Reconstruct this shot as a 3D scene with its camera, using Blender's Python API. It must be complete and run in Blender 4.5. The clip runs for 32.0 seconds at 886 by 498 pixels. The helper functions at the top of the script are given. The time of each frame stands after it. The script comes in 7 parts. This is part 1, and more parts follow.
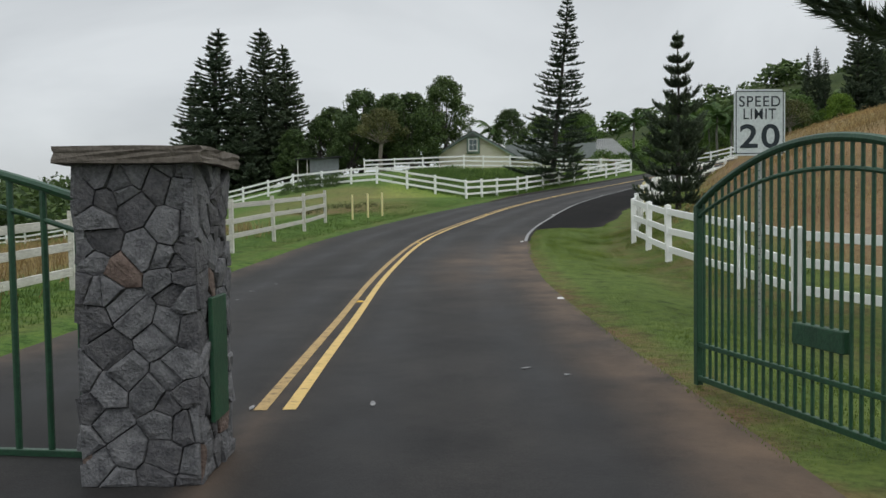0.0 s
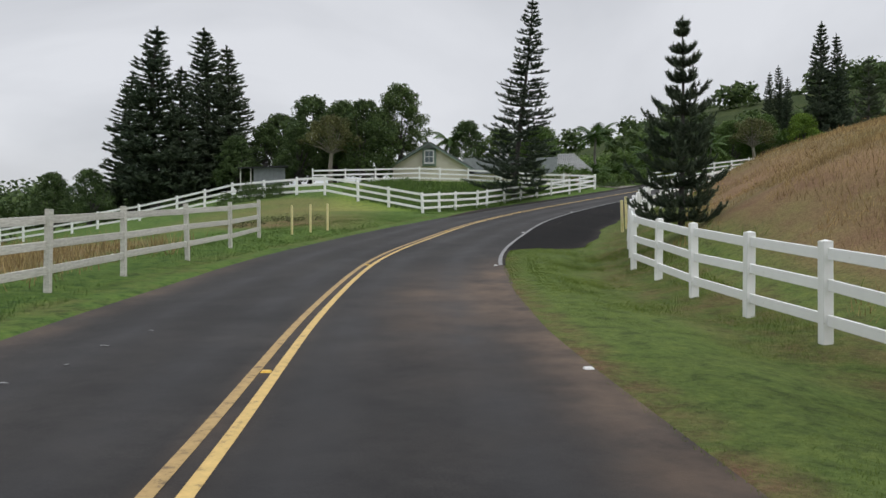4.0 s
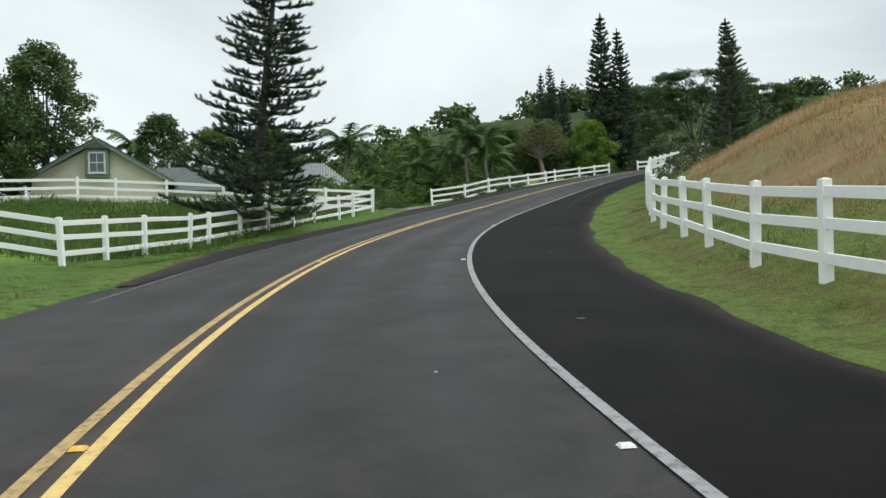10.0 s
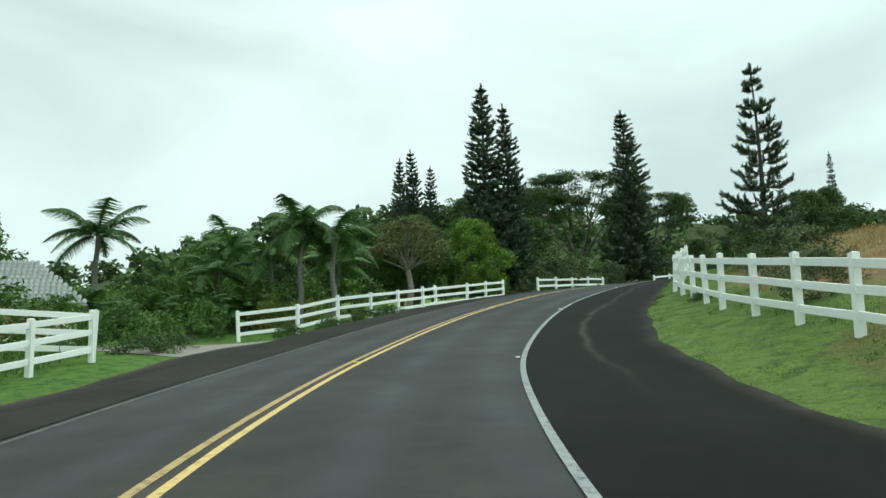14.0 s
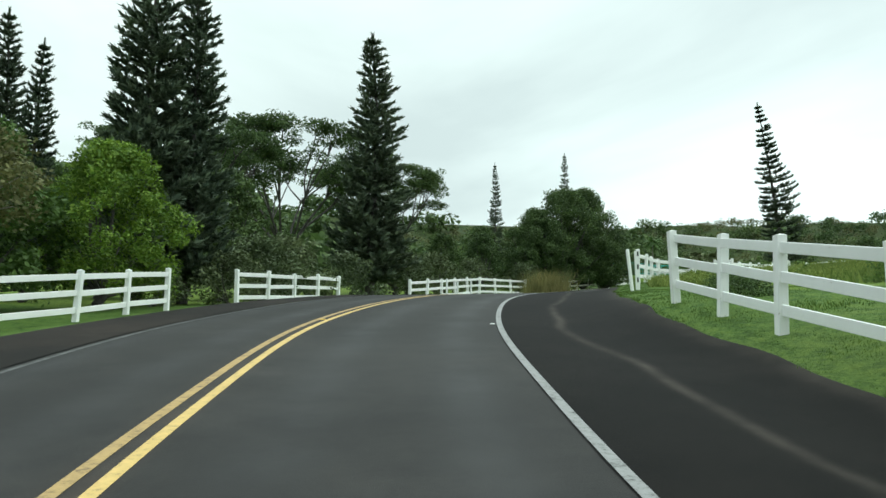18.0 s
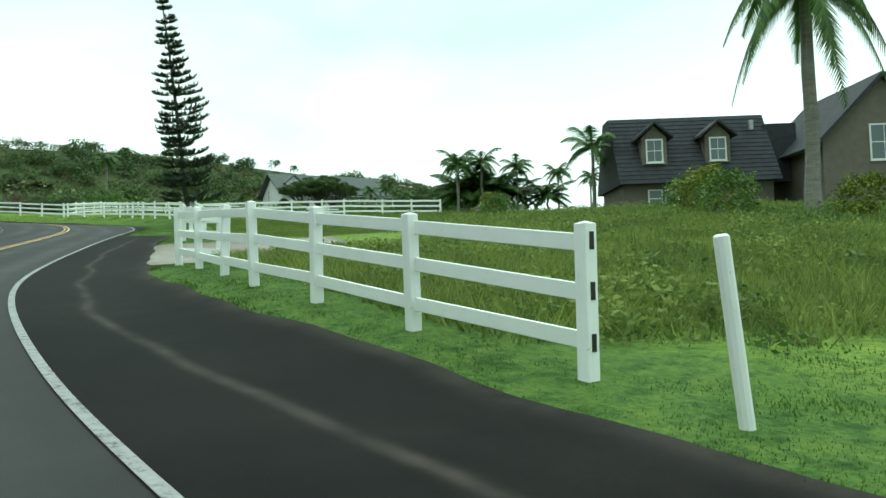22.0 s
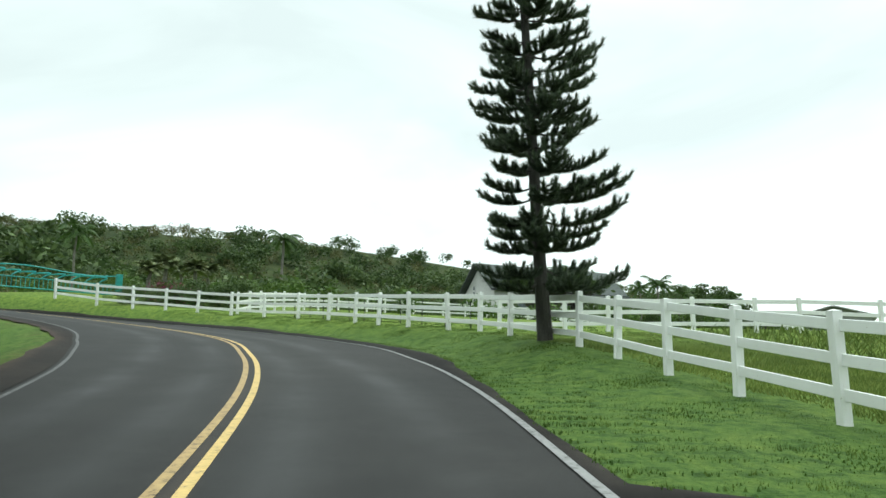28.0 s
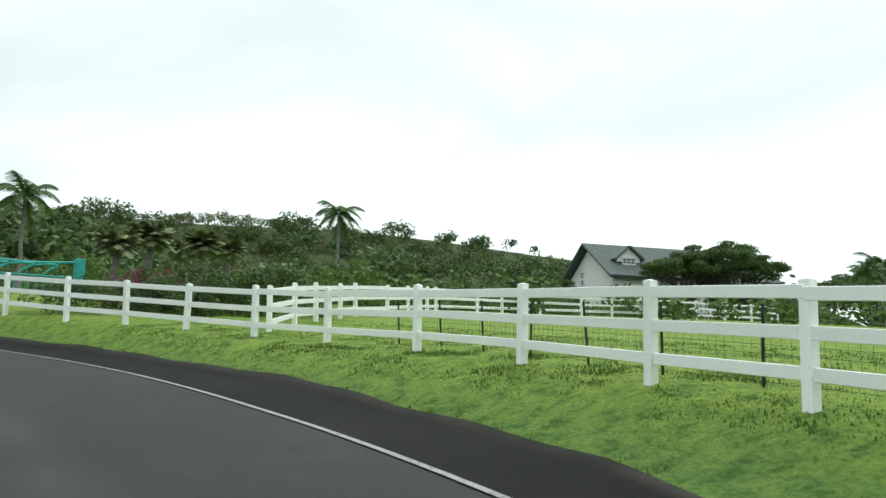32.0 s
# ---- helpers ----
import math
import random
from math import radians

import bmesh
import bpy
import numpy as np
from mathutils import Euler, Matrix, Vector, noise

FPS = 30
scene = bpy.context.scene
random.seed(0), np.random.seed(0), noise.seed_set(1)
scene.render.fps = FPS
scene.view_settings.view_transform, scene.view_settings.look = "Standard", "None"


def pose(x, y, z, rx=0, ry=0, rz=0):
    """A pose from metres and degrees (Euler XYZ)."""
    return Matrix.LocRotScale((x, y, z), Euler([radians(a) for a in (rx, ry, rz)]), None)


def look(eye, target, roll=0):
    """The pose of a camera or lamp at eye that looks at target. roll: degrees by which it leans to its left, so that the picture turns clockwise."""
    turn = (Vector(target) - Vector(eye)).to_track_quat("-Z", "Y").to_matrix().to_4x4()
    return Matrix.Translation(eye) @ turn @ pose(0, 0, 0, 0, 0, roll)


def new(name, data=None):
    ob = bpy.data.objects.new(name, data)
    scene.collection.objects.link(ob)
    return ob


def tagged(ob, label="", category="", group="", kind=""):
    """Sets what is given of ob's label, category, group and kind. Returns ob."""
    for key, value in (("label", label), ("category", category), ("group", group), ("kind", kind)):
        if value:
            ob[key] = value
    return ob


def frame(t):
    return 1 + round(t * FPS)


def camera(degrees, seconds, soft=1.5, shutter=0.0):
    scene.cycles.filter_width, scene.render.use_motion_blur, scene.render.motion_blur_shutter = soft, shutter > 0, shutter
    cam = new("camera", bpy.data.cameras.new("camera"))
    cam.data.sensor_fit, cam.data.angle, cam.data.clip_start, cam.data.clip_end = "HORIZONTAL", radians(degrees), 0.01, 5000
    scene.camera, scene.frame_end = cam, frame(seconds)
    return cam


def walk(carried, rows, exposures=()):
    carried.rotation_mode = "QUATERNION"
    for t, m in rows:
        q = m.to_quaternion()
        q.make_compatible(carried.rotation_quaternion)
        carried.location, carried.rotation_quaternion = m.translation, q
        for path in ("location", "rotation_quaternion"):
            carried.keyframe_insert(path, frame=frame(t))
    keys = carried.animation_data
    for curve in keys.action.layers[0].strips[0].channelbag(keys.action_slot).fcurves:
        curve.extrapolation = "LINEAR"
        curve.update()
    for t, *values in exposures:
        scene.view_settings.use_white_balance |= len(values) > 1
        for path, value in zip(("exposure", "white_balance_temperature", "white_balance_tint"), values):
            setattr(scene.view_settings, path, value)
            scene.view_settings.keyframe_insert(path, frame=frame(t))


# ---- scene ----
cam = camera(57.97, 32.0)
PATH = [
    (0, (0.058, -1.41, 1.36), (-0.009, 0.587, 1.273), -0.9),
    (0.5, (0.036, -1.168, 1.364), (-0.131, 0.822, 1.257), -2.1),
    (1, (0.034, -0.783, 1.361), (-0.04, 1.214, 1.266), -0.7),
    (1.5, (0.008, -0.326, 1.367), (-0.003, 1.669, 1.239), -0.8),
    (2, (-0.001, 0.008, 1.401), (0.02, 1.996, 1.187), -2.2),
    (2.5, (-0.042, 0.521, 1.395), (-0.035, 2.509, 1.177), -2.0),
    (3, (-0.101, 1.214, 1.383), (-0.101, 3.204, 1.179), -2.0),
    (3.5, (-0.142, 2.133, 1.382), (-0.122, 4.131, 1.293), -0.8),
    (5.5, (-0.326, 8.038, 1.381), (-0.212, 10.034, 1.362), -0.3),
    (6, (-0.412, 9.973, 1.427), (-0.284, 11.969, 1.416), -1.2),
    (6.5, (-0.452, 12.172, 1.501), (-0.274, 14.164, 1.521), -0.9),
    (7, (-0.501, 14.622, 1.614), (-0.252, 16.605, 1.69), -1.6),
    (7.5, (-0.504, 17.239, 1.761), (-0.139, 19.205, 1.825), 0.5),
    (8, (-0.423, 19.764, 1.797), (-0.01, 21.719, 1.888), 0.6),
    (8.5, (-0.254, 22.315, 1.945), (0.203, 24.261, 2.021), 0.9),
    (9, (0.055, 24.984, 2.086), (0.619, 26.902, 2.134), -0.3),
    (9.5, (0.423, 27.621, 2.222), (1.107, 29.5, 2.226), -0.8),
    (10, (1.034, 30.368, 2.397), (1.806, 32.213, 2.41), -1.8),
    (10.5, (1.706, 33.11, 2.539), (2.571, 34.911, 2.633), -0.0),
    (11, (2.582, 35.905, 2.894), (3.593, 37.628, 2.994), -0.1),
    (11.5, (3.526, 38.722, 3.232), (4.571, 40.424, 3.343), -0.1),
    (12, (4.709, 41.662, 3.446), (5.775, 43.345, 3.621), -0.4),
    (12.5, (5.992, 44.557, 3.659), (7.117, 46.206, 3.781), -1.5),
    (13, (7.558, 47.554, 3.898), (8.717, 49.178, 4.03), -1.4),
    (13.5, (8.987, 50.367, 4.185), (10.107, 52.016, 4.343), -2.8),
    (14, (10.683, 53.294, 4.464), (11.843, 54.894, 4.771), -1.7),
    (14.5, (12.447, 56.043, 4.745), (13.683, 57.584, 5.057), 1.2),
    (16.5, (20.44, 66.524, 6.226), (21.974, 67.778, 6.502), 0.6),
    (17, (22.563, 68.822, 6.717), (24.163, 69.978, 7.044), 1.8),
    (17.5, (24.8, 70.946, 7.168), (26.455, 72.023, 7.483), 1.1),
    (18, (27.014, 72.896, 7.621), (28.721, 73.9, 7.898), 0.8),
    (18.5, (29.275, 74.634, 8.064), (31.06, 75.506, 8.296), -0.3),
    (19, (31.548, 76.194, 8.479), (33.366, 76.995, 8.708), -0.2),
    (19.5, (33.898, 77.617, 8.917), (35.75, 78.332, 9.154), 0.4),
    (20, (36.299, 79.174, 9.303), (38.201, 79.729, 9.572), 3.0),
    (20.5, (38.785, 80.575, 9.724), (40.698, 81.083, 10.008), 2.3),
    (21, (41.336, 81.812, 10.126), (43.296, 82.079, 10.419), 1.6),
    (21.5, (44.02, 82.927, 10.453), (46.002, 82.719, 10.626), -1.0),
    (22, (46.695, 83.96, 10.895), (48.582, 83.303, 10.973), -2.1),
    (22.5, (49.29, 84.903, 11.161), (51.179, 84.281, 11.375), -1.0),
    (23, (51.739, 85.74, 11.422), (53.672, 85.291, 11.672), 0.1),
    (23.5, (54.346, 86.489, 11.667), (56.309, 86.185, 11.899), 0.1),
    (24, (57.082, 87.156, 11.915), (59.049, 86.864, 12.125), -0.9),
    (24.5, (59.977, 87.716, 12.17), (61.94, 87.402, 12.393), -1.6),
    (25, (63.025, 88.0, 12.479), (64.993, 87.74, 12.714), -1.8),
    (25.5, (66.041, 88.38, 12.754), (68.02, 88.246, 13.012), 0.4),
    (26, (69.357, 88.487, 12.939), (71.339, 88.377, 13.182), 0.1),
    (26.5, (73.131, 88.689, 13.313), (75.099, 88.499, 13.615), 0.7),
    (29, (89.343, 87.933, 15.158), (91.265, 87.496, 15.499), 1.9),
    (29.5, (92.647, 87.824, 15.525), (94.52, 87.243, 15.919), 4.6),
    (30, (95.977, 87.878, 15.85), (97.846, 87.261, 16.204), 3.2),
    (30.5, (99.133, 88.247, 16.188), (101.0, 87.606, 16.505), 0.5),
    (31, (102.377, 88.674, 16.52), (104.269, 88.102, 16.824), 0.6),
    (31.5, (105.649, 89.32, 16.871), (107.566, 88.842, 17.185), 0.3),
    (32, (108.858, 90.265, 17.242), (110.823, 90.058, 17.551), -0.0),
]
EXPO = [(0.0, -0.30, 6500, 14), (2.0, -0.32, 6500, 19), (3.5, -0.30, 6500, 19), (6.0, 0.03, 6450, 5), (8.0, 0.07, 6300, -7), (9.0, 0.12, 6330, -4), (10.0, 0.1, 6450, 10), (11.0, 0.17, 6330, -6), (12.0, 0.17, 6250, -6),
        (14.0, 0.18, 6250, -9), (18.0, 0.22, 6350, -3), (21.0, 0.25, 6400, -1), (22.0, 0.32, 6200, -15), (23.0, 0.28, 6400, -5), (24.0, 0.27, 6400, -7), (25.5, 0.26, 6400, -4), (29.0, 0.3, 6450, 0), (31.0, 0.32, 6450, -4), (32.0, 0.32, 6450, 2)]
walk(cam, [(t, look(eye, target, roll)) for t, eye, target, roll in PATH],
     exposures=EXPO)

# ---------------------------------------------------------------- world and sun
SUN_AZ, SUN_EL = 118.0, 52.0          # degrees from north to the east, and above the horizon
world = bpy.data.worlds.new("overcast")
scene.world = world
world.use_nodes = True
wt = world.node_tree
wt.nodes.clear()


def wn(kind, **values):
    n = wt.nodes.new(kind)
    for k, v in values.items():
        n.inputs[k].default_value = v
    return n


w_out = wn("ShaderNodeOutputWorld")
w_bg = wn("ShaderNodeBackground", Strength=1.0)
w_sky = wt.nodes.new("ShaderNodeTexSky")
w_sky.sky_type, w_sky.sun_disc = "NISHITA", False
w_sky.sun_elevation, w_sky.sun_rotation = radians(SUN_EL), radians(SUN_AZ)
w_co = wt.nodes.new("ShaderNodeTexCoord")
w_map = wt.nodes.new("ShaderNodeMapping")
w_map.inputs["Scale"].default_value = (1.0, 1.0, 2.4)
w_no = wn("ShaderNodeTexNoise", Scale=1.7, Detail=6.0, Roughness=0.48, Distortion=0.6)
w_ramp = wt.nodes.new("ShaderNodeValToRGB")
w_ramp.color_ramp.elements[0].position, w_ramp.color_ramp.elements[0].color = 0.34, (0.58, 0.63, 0.64, 1)
w_ramp.color_ramp.elements[1].position, w_ramp.color_ramp.elements[1].color = 0.66, (0.89, 0.955, 0.955, 1)
w_dot = wt.nodes.new("ShaderNodeVectorMath")
w_dot.operation = "DOT_PRODUCT"
w_dot.inputs[1].default_value = (math.sin(radians(SUN_AZ)) * math.cos(radians(SUN_EL)),
                                 math.cos(radians(SUN_AZ)) * math.cos(radians(SUN_EL)), math.sin(radians(SUN_EL)))
w_glow = wt.nodes.new("ShaderNodeMapRange")
w_glow.interpolation_type = "SMOOTHSTEP"
for k, v in (("From Min", 0.05), ("From Max", 0.95), ("To Min", 1.0), ("To Max", 1.3)):
    w_glow.inputs[k].default_value = v
w_mul = wt.nodes.new("ShaderNodeVectorMath")
w_mul.operation = "SCALE"
w_sc = wt.nodes.new("ShaderNodeVectorMath")
w_sc.operation = "SCALE"
w_sc.inputs["Scale"].default_value = 0.10
w_mix = wt.nodes.new("ShaderNodeMix")
w_mix.data_type = "RGBA"
w_mix.inputs["Factor"].default_value = 0.9
wl = wt.links.new
wl(w_co.outputs["Generated"], w_map.inputs["Vector"])
wl(w_map.outputs["Vector"], w_no.inputs["Vector"])
wl(w_no.outputs["Fac"], w_ramp.inputs["Fac"])
wl(w_co.outputs["Generated"], w_dot.inputs[0])
wl(w_dot.outputs["Value"], w_glow.inputs["Value"])
# an overcast sky is brightest overhead
w_sep = wt.nodes.new("ShaderNodeSeparateXYZ")
w_top = wt.nodes.new("ShaderNodeMapRange")
w_top.interpolation_type = "SMOOTHSTEP"
for k, v in (("From Min", 0.42), ("From Max", 0.95), ("To Min", 1.0), ("To Max", 2.15)):
    w_top.inputs[k].default_value = v
w_both = wt.nodes.new("ShaderNodeMath")
w_both.operation = "MULTIPLY"
wl(w_co.outputs["Generated"], w_sep.inputs["Vector"])
wl(w_sep.outputs["Z"], w_top.inputs["Value"])
wl(w_glow.outputs["Result"], w_both.inputs[0])
wl(w_top.outputs["Result"], w_both.inputs[1])
wl(w_ramp.outputs["Color"], w_mul.inputs[0])
wl(w_both.outputs["Value"], w_mul.inputs["Scale"])
wl(w_sky.outputs["Color"], w_sc.inputs[0])
wl(w_sc.outputs["Vector"], w_mix.inputs["A"])
wl(w_mul.outputs["Vector"], w_mix.inputs["B"])
wl(w_mix.outputs["Result"], w_bg.inputs["Color"])
wl(w_bg.outputs["Background"], w_out.inputs["Surface"])

sun = new("sun", bpy.data.lights.new("sun", "SUN"))
sun.data.energy, sun.data.angle, sun.data.color = 0.6, radians(25), (1.0, 0.96, 0.9)
sun.matrix_world = look((0, 0, 60), (-50 * math.sin(radians(SUN_AZ)) * math.cos(radians(SUN_EL)),
                                     -50 * math.cos(radians(SUN_AZ)) * math.cos(radians(SUN_EL)),
                                     60 - 50 * math.sin(radians(SUN_EL))))


# ---------------------------------------------------------------- materials
def material(name, rough=0.8, metal=0.0, spec=0.3):
    m = bpy.data.materials.new(name)
    m.use_nodes = True
    b = m.node_tree.nodes["Principled BSDF"]
    b.inputs["Roughness"].default_value, b.inputs["Metallic"].default_value = rough, metal
    b.inputs["Specular IOR Level"].default_value = spec
    return m, m.node_tree, b


def ramp_node(nt, fac, stops):
    r = nt.nodes.new("ShaderNodeValToRGB")
    e = r.color_ramp.elements
    while len(e) < len(stops):
        e.new(0.5)
    for i, (p, c) in enumerate(stops):
        e[i].position, e[i].color = p, (*c, 1)
    nt.links.new(fac, r.inputs["Fac"])
    return r.outputs["Color"]


def noise_node(nt, scale, detail=4.0, rough=0.55, coord="Object", stretch=None):
    c = nt.nodes.new("ShaderNodeTexCoord")
    n = nt.nodes.new("ShaderNodeTexNoise")
    n.inputs["Scale"].default_value, n.inputs["Detail"].default_value, n.inputs["Roughness"].default_value = scale, detail, rough
    src = c.outputs[coord]
    if stretch:
        mp = nt.nodes.new("ShaderNodeMapping")
        mp.inputs["Scale"].default_value = stretch
        nt.links.new(src, mp.inputs["Vector"])
        src = mp.outputs["Vector"]
    nt.links.new(src, n.inputs["Vector"])
    return n.outputs["Fac"]


def mix_node(nt, fac, a, b, kind="MIX"):
    m = nt.nodes.new("ShaderNodeMix")
    m.data_type, m.blend_type = "RGBA", kind
    for key, v in (("Factor", fac), ("A", a), ("B", b)):
        if isinstance(v, (int, float)):
            m.inputs[key].default_value = v
        elif isinstance(v, tuple):
            m.inputs[key].default_value = (*v, 1)
        else:
            nt.links.new(v, m.inputs[key])
    return m.outputs["Result"]


def bump_node(nt, b, height, strength=0.3, distance=0.02):
    n = nt.nodes.new("ShaderNodeBump")
    n.inputs["Strength"].default_value, n.inputs["Distance"].default_value = strength, distance
    nt.links.new(height, n.inputs["Height"])
    nt.links.new(n.outputs["Normal"], b.inputs["Normal"])


def attr_node(nt, name):
    a = nt.nodes.new("ShaderNodeAttribute")
    a.attribute_name = name
    return a.outputs["Fac"]


def simple(name, c1, c2, scale=3.0, rough=0.8, metal=0.0, bump=0.2, spec=0.3, fine=40.0, stretch=None):
    """Two tones mottled at two scales, with fine relief and a small shift from piece to piece."""
    m, nt, b = material(name, rough, metal, spec)
    big = ramp_node(nt, noise_node(nt, scale, stretch=stretch), [(0.32, c1), (0.68, c2)])
    small = noise_node(nt, fine, 3.0)
    col = mix_node(nt, 0.35, big, ramp_node(nt, small, [(0.3, tuple(v * 0.6 for v in c1)), (0.7, tuple(min(1, v * 1.25) for v in c2))]))
    oi = nt.nodes.new("ShaderNodeObjectInfo")
    vary = ramp_node(nt, oi.outputs["Random"], [(0.0, (0.86, 0.86, 0.86)), (1.0, (1.0, 1.0, 1.0))])
    col = mix_node(nt, 1.0, col, vary, "MULTIPLY")
    nt.links.new(col, b.inputs["Base Color"])
    if bump:
        bump_node(nt, b, small, bump)
    return m


def leafy(name, c1, c2, rough=0.6, back=0.25):
    """Foliage: each leaf or clump has its own tone; thin leaves let some light through."""
    m, nt, b = material(name, rough, 0.0, 0.25)
    geo = nt.nodes.new("ShaderNodeNewGeometry")
    oi = nt.nodes.new("ShaderNodeObjectInfo")
    tone = ramp_node(nt, geo.outputs["Random Per Island"], [(0.0, c1), (1.0, c2)])
    big = ramp_node(nt, noise_node(nt, 0.7, 3.0), [(0.3, (0.6, 0.62, 0.6)), (0.7, (1.15, 1.1, 1.0))])
    col = mix_node(nt, 1.0, tone, big, "MULTIPLY")
    col = mix_node(nt, 1.0, col, ramp_node(nt, oi.outputs["Random"], [(0.0, (0.8, 0.84, 0.8)), (1.0, (1.1, 1.06, 1.0))]), "MULTIPLY")
    nt.links.new(col, b.inputs["Base Color"])
    tr = nt.nodes.new("ShaderNodeBsdfTranslucent")
    nt.links.new(col, tr.inputs["Color"])
    mx = nt.nodes.new("ShaderNodeMixShader")
    mx.inputs["Fac"].default_value = back
    nt.links.new(b.outputs["BSDF"], mx.inputs[1])
    nt.links.new(tr.outputs["BSDF"], mx.inputs[2])
    nt.links.new(mx.outputs["Shader"], nt.nodes["Material Output"].inputs["Surface"])
    return m


def asphalt_material(name, c1, c2, dust=False, gloss=0.3, track=None):
    m, nt, b = material(name, 0.8, 0.0, gloss)
    big = ramp_node(nt, noise_node(nt, 0.3, 6.0, 0.65), [(0.38, c1), (0.62, c2)])
    mid = ramp_node(nt, noise_node(nt, 1.6, 6.0, 0.68), [(0.3, (0.66, 0.66, 0.67)), (0.75, (1.32, 1.28, 1.24))])
    col = mix_node(nt, 1.0, big, mid, "MULTIPLY")
    grit = noise_node(nt, 90.0, 2.0)
    col = mix_node(nt, 1.0, col, ramp_node(nt, grit, [(0.3, (0.65, 0.65, 0.65)), (0.72, (1.3, 1.3, 1.3))]), "MULTIPLY")
    if dust:
        d = nt.nodes.new("ShaderNodeMath")
        d.operation = "MULTIPLY"
        nt.links.new(attr_node(nt, "dust"), d.inputs[0])
        nt.links.new(ramp_node(nt, noise_node(nt, 0.9, 5.0, 0.6), [(0.35, (0.25, 0.25, 0.25)), (0.65, (1, 1, 1))]), d.inputs[1])
        col = mix_node(nt, d.outputs["Value"], col, (0.145, 0.099, 0.068))
        w = nt.nodes.new("ShaderNodeMath")
        w.operation = "MULTIPLY"
        nt.links.new(attr_node(nt, "track"), w.inputs[0])
        nt.links.new(ramp_node(nt, noise_node(nt, 0.5, 4.0), [(0.3, (0.2, 0.2, 0.2)), (0.7, (0.9, 0.9, 0.9))]), w.inputs[1])
        col = mix_node(nt, w.outputs["Value"], col, (0.017, 0.0172, 0.019))
        # oil drips, tar patches and fine cracks
        col = mix_node(nt, 1.0, col, ramp_node(nt, noise_node(nt, 0.75, 7.0, 0.8), [(0.3, (0.6, 0.6, 0.62)), (0.48, (1, 1, 1)), (0.7, (1.3, 1.27, 1.22))]), "MULTIPLY")
        shine = nt.nodes.new("ShaderNodeMapRange")
        shine.inputs["To Min"].default_value, shine.inputs["To Max"].default_value = 0.8, 0.56
        nt.links.new(w.outputs["Value"], shine.inputs["Value"])
        nt.links.new(shine.outputs["Result"], b.inputs["Roughness"])
        # the surface is darker and slightly bluer further up the road
        col = mix_node(nt, attr_node(nt, "up_road"), col, mix_node(nt, 1.0, col, (0.45, 0.475, 0.5), "MULTIPLY"))
    if track:
        d = nt.nodes.new("ShaderNodeMath")
        d.operation = "MULTIPLY"
        nt.links.new(attr_node(nt, "track"), d.inputs[0])
        nt.links.new(ramp_node(nt, noise_node(nt, 1.3, 6.0, 0.65), [(0.3, (0.15, 0.15, 0.15)), (0.65, (1, 1, 1))]), d.inputs[1])
        col = mix_node(nt, d.outputs["Value"], col, track)
    nt.links.new(col, b.inputs["Base Color"])
    bump_node(nt, b, grit, 0.35, 0.006)
    return m


def ground_material():
    """Mown grass, long field grass, dry hill grass and red soil, by the cover attributes."""
    m, nt, b = material("grass_ground", 0.95, 0.0, 0.1)
    fine = noise_node(nt, 14.0, 5.0, 0.7)
    mid = noise_node(nt, 1.1, 5.0, 0.65)
    big = noise_node(nt, 0.13, 4.0)
    patchy = ramp_node(nt, noise_node(nt, 3.2, 6.0, 0.7), [(0.34, (0.42, 0.52, 0.5)), (0.5, (1, 1, 1)), (0.68, (1.4, 1.22, 1.12))])
    lawn = mix_node(nt, mid, ramp_node(nt, fine, [(0.25, (0.034, 0.082, 0.017)), (0.75, (0.092, 0.172, 0.035))]),
                    ramp_node(nt, fine, [(0.25, (0.056, 0.098, 0.021)), (0.75, (0.14, 0.20, 0.054))]))
    field = mix_node(nt, big, ramp_node(nt, fine, [(0.25, (0.06, 0.12, 0.02)), (0.75, (0.17, 0.28, 0.05))]), ramp_node(nt, fine, [(0.25, (0.09, 0.13, 0.025)), (0.75, (0.27, 0.34, 0.08))]))
    dry = mix_node(nt, mid, ramp_node(nt, fine, [(0.25, (0.13, 0.07, 0.042)), (0.75, (0.29, 0.165, 0.095))]),
                   ramp_node(nt, fine, [(0.25, (0.19, 0.125, 0.065)), (0.75, (0.44, 0.32, 0.17))]))
    far = mix_node(nt, ramp_node(nt, big, [(0.35, (0, 0, 0)), (0.65, (1, 1, 1))]), ramp_node(nt, noise_node(nt, 0.09, 9.0, 0.8), [(0.38, (0.018, 0.032, 0.011)), (0.62, (0.055, 0.076, 0.023))]),
                   ramp_node(nt, noise_node(nt, 0.15, 8.0, 0.75), [(0.36, (0.022, 0.038, 0.012)), (0.64, (0.07, 0.084, 0.03))]))
    soil = ramp_node(nt, fine, [(0.3, (0.10, 0.052, 0.034)), (0.7, (0.22, 0.125, 0.08))])
    col = mix_node(nt, 1.0, mix_node(nt, attr_node(nt, "field"), lawn, field), patchy, "MULTIPLY")
    col = mix_node(nt, attr_node(nt, "dry"), col, dry)
    col = mix_node(nt, attr_node(nt, "far"), col, far)
    s = nt.nodes.new("ShaderNodeMath")
    s.operation = "MULTIPLY"
    nt.links.new(attr_node(nt, "soil"), s.inputs[0])
    nt.links.new(ramp_node(nt, mid, [(0.38, (0.1, 0.1, 0.1)), (0.62, (1, 1, 1))]), s.inputs[1])
    col = mix_node(nt, s.outputs["Value"], col, soil)
    nt.links.new(col, b.inputs["Base Color"])
    bump_node(nt, b, fine, 0.7, 0.06)
    return m


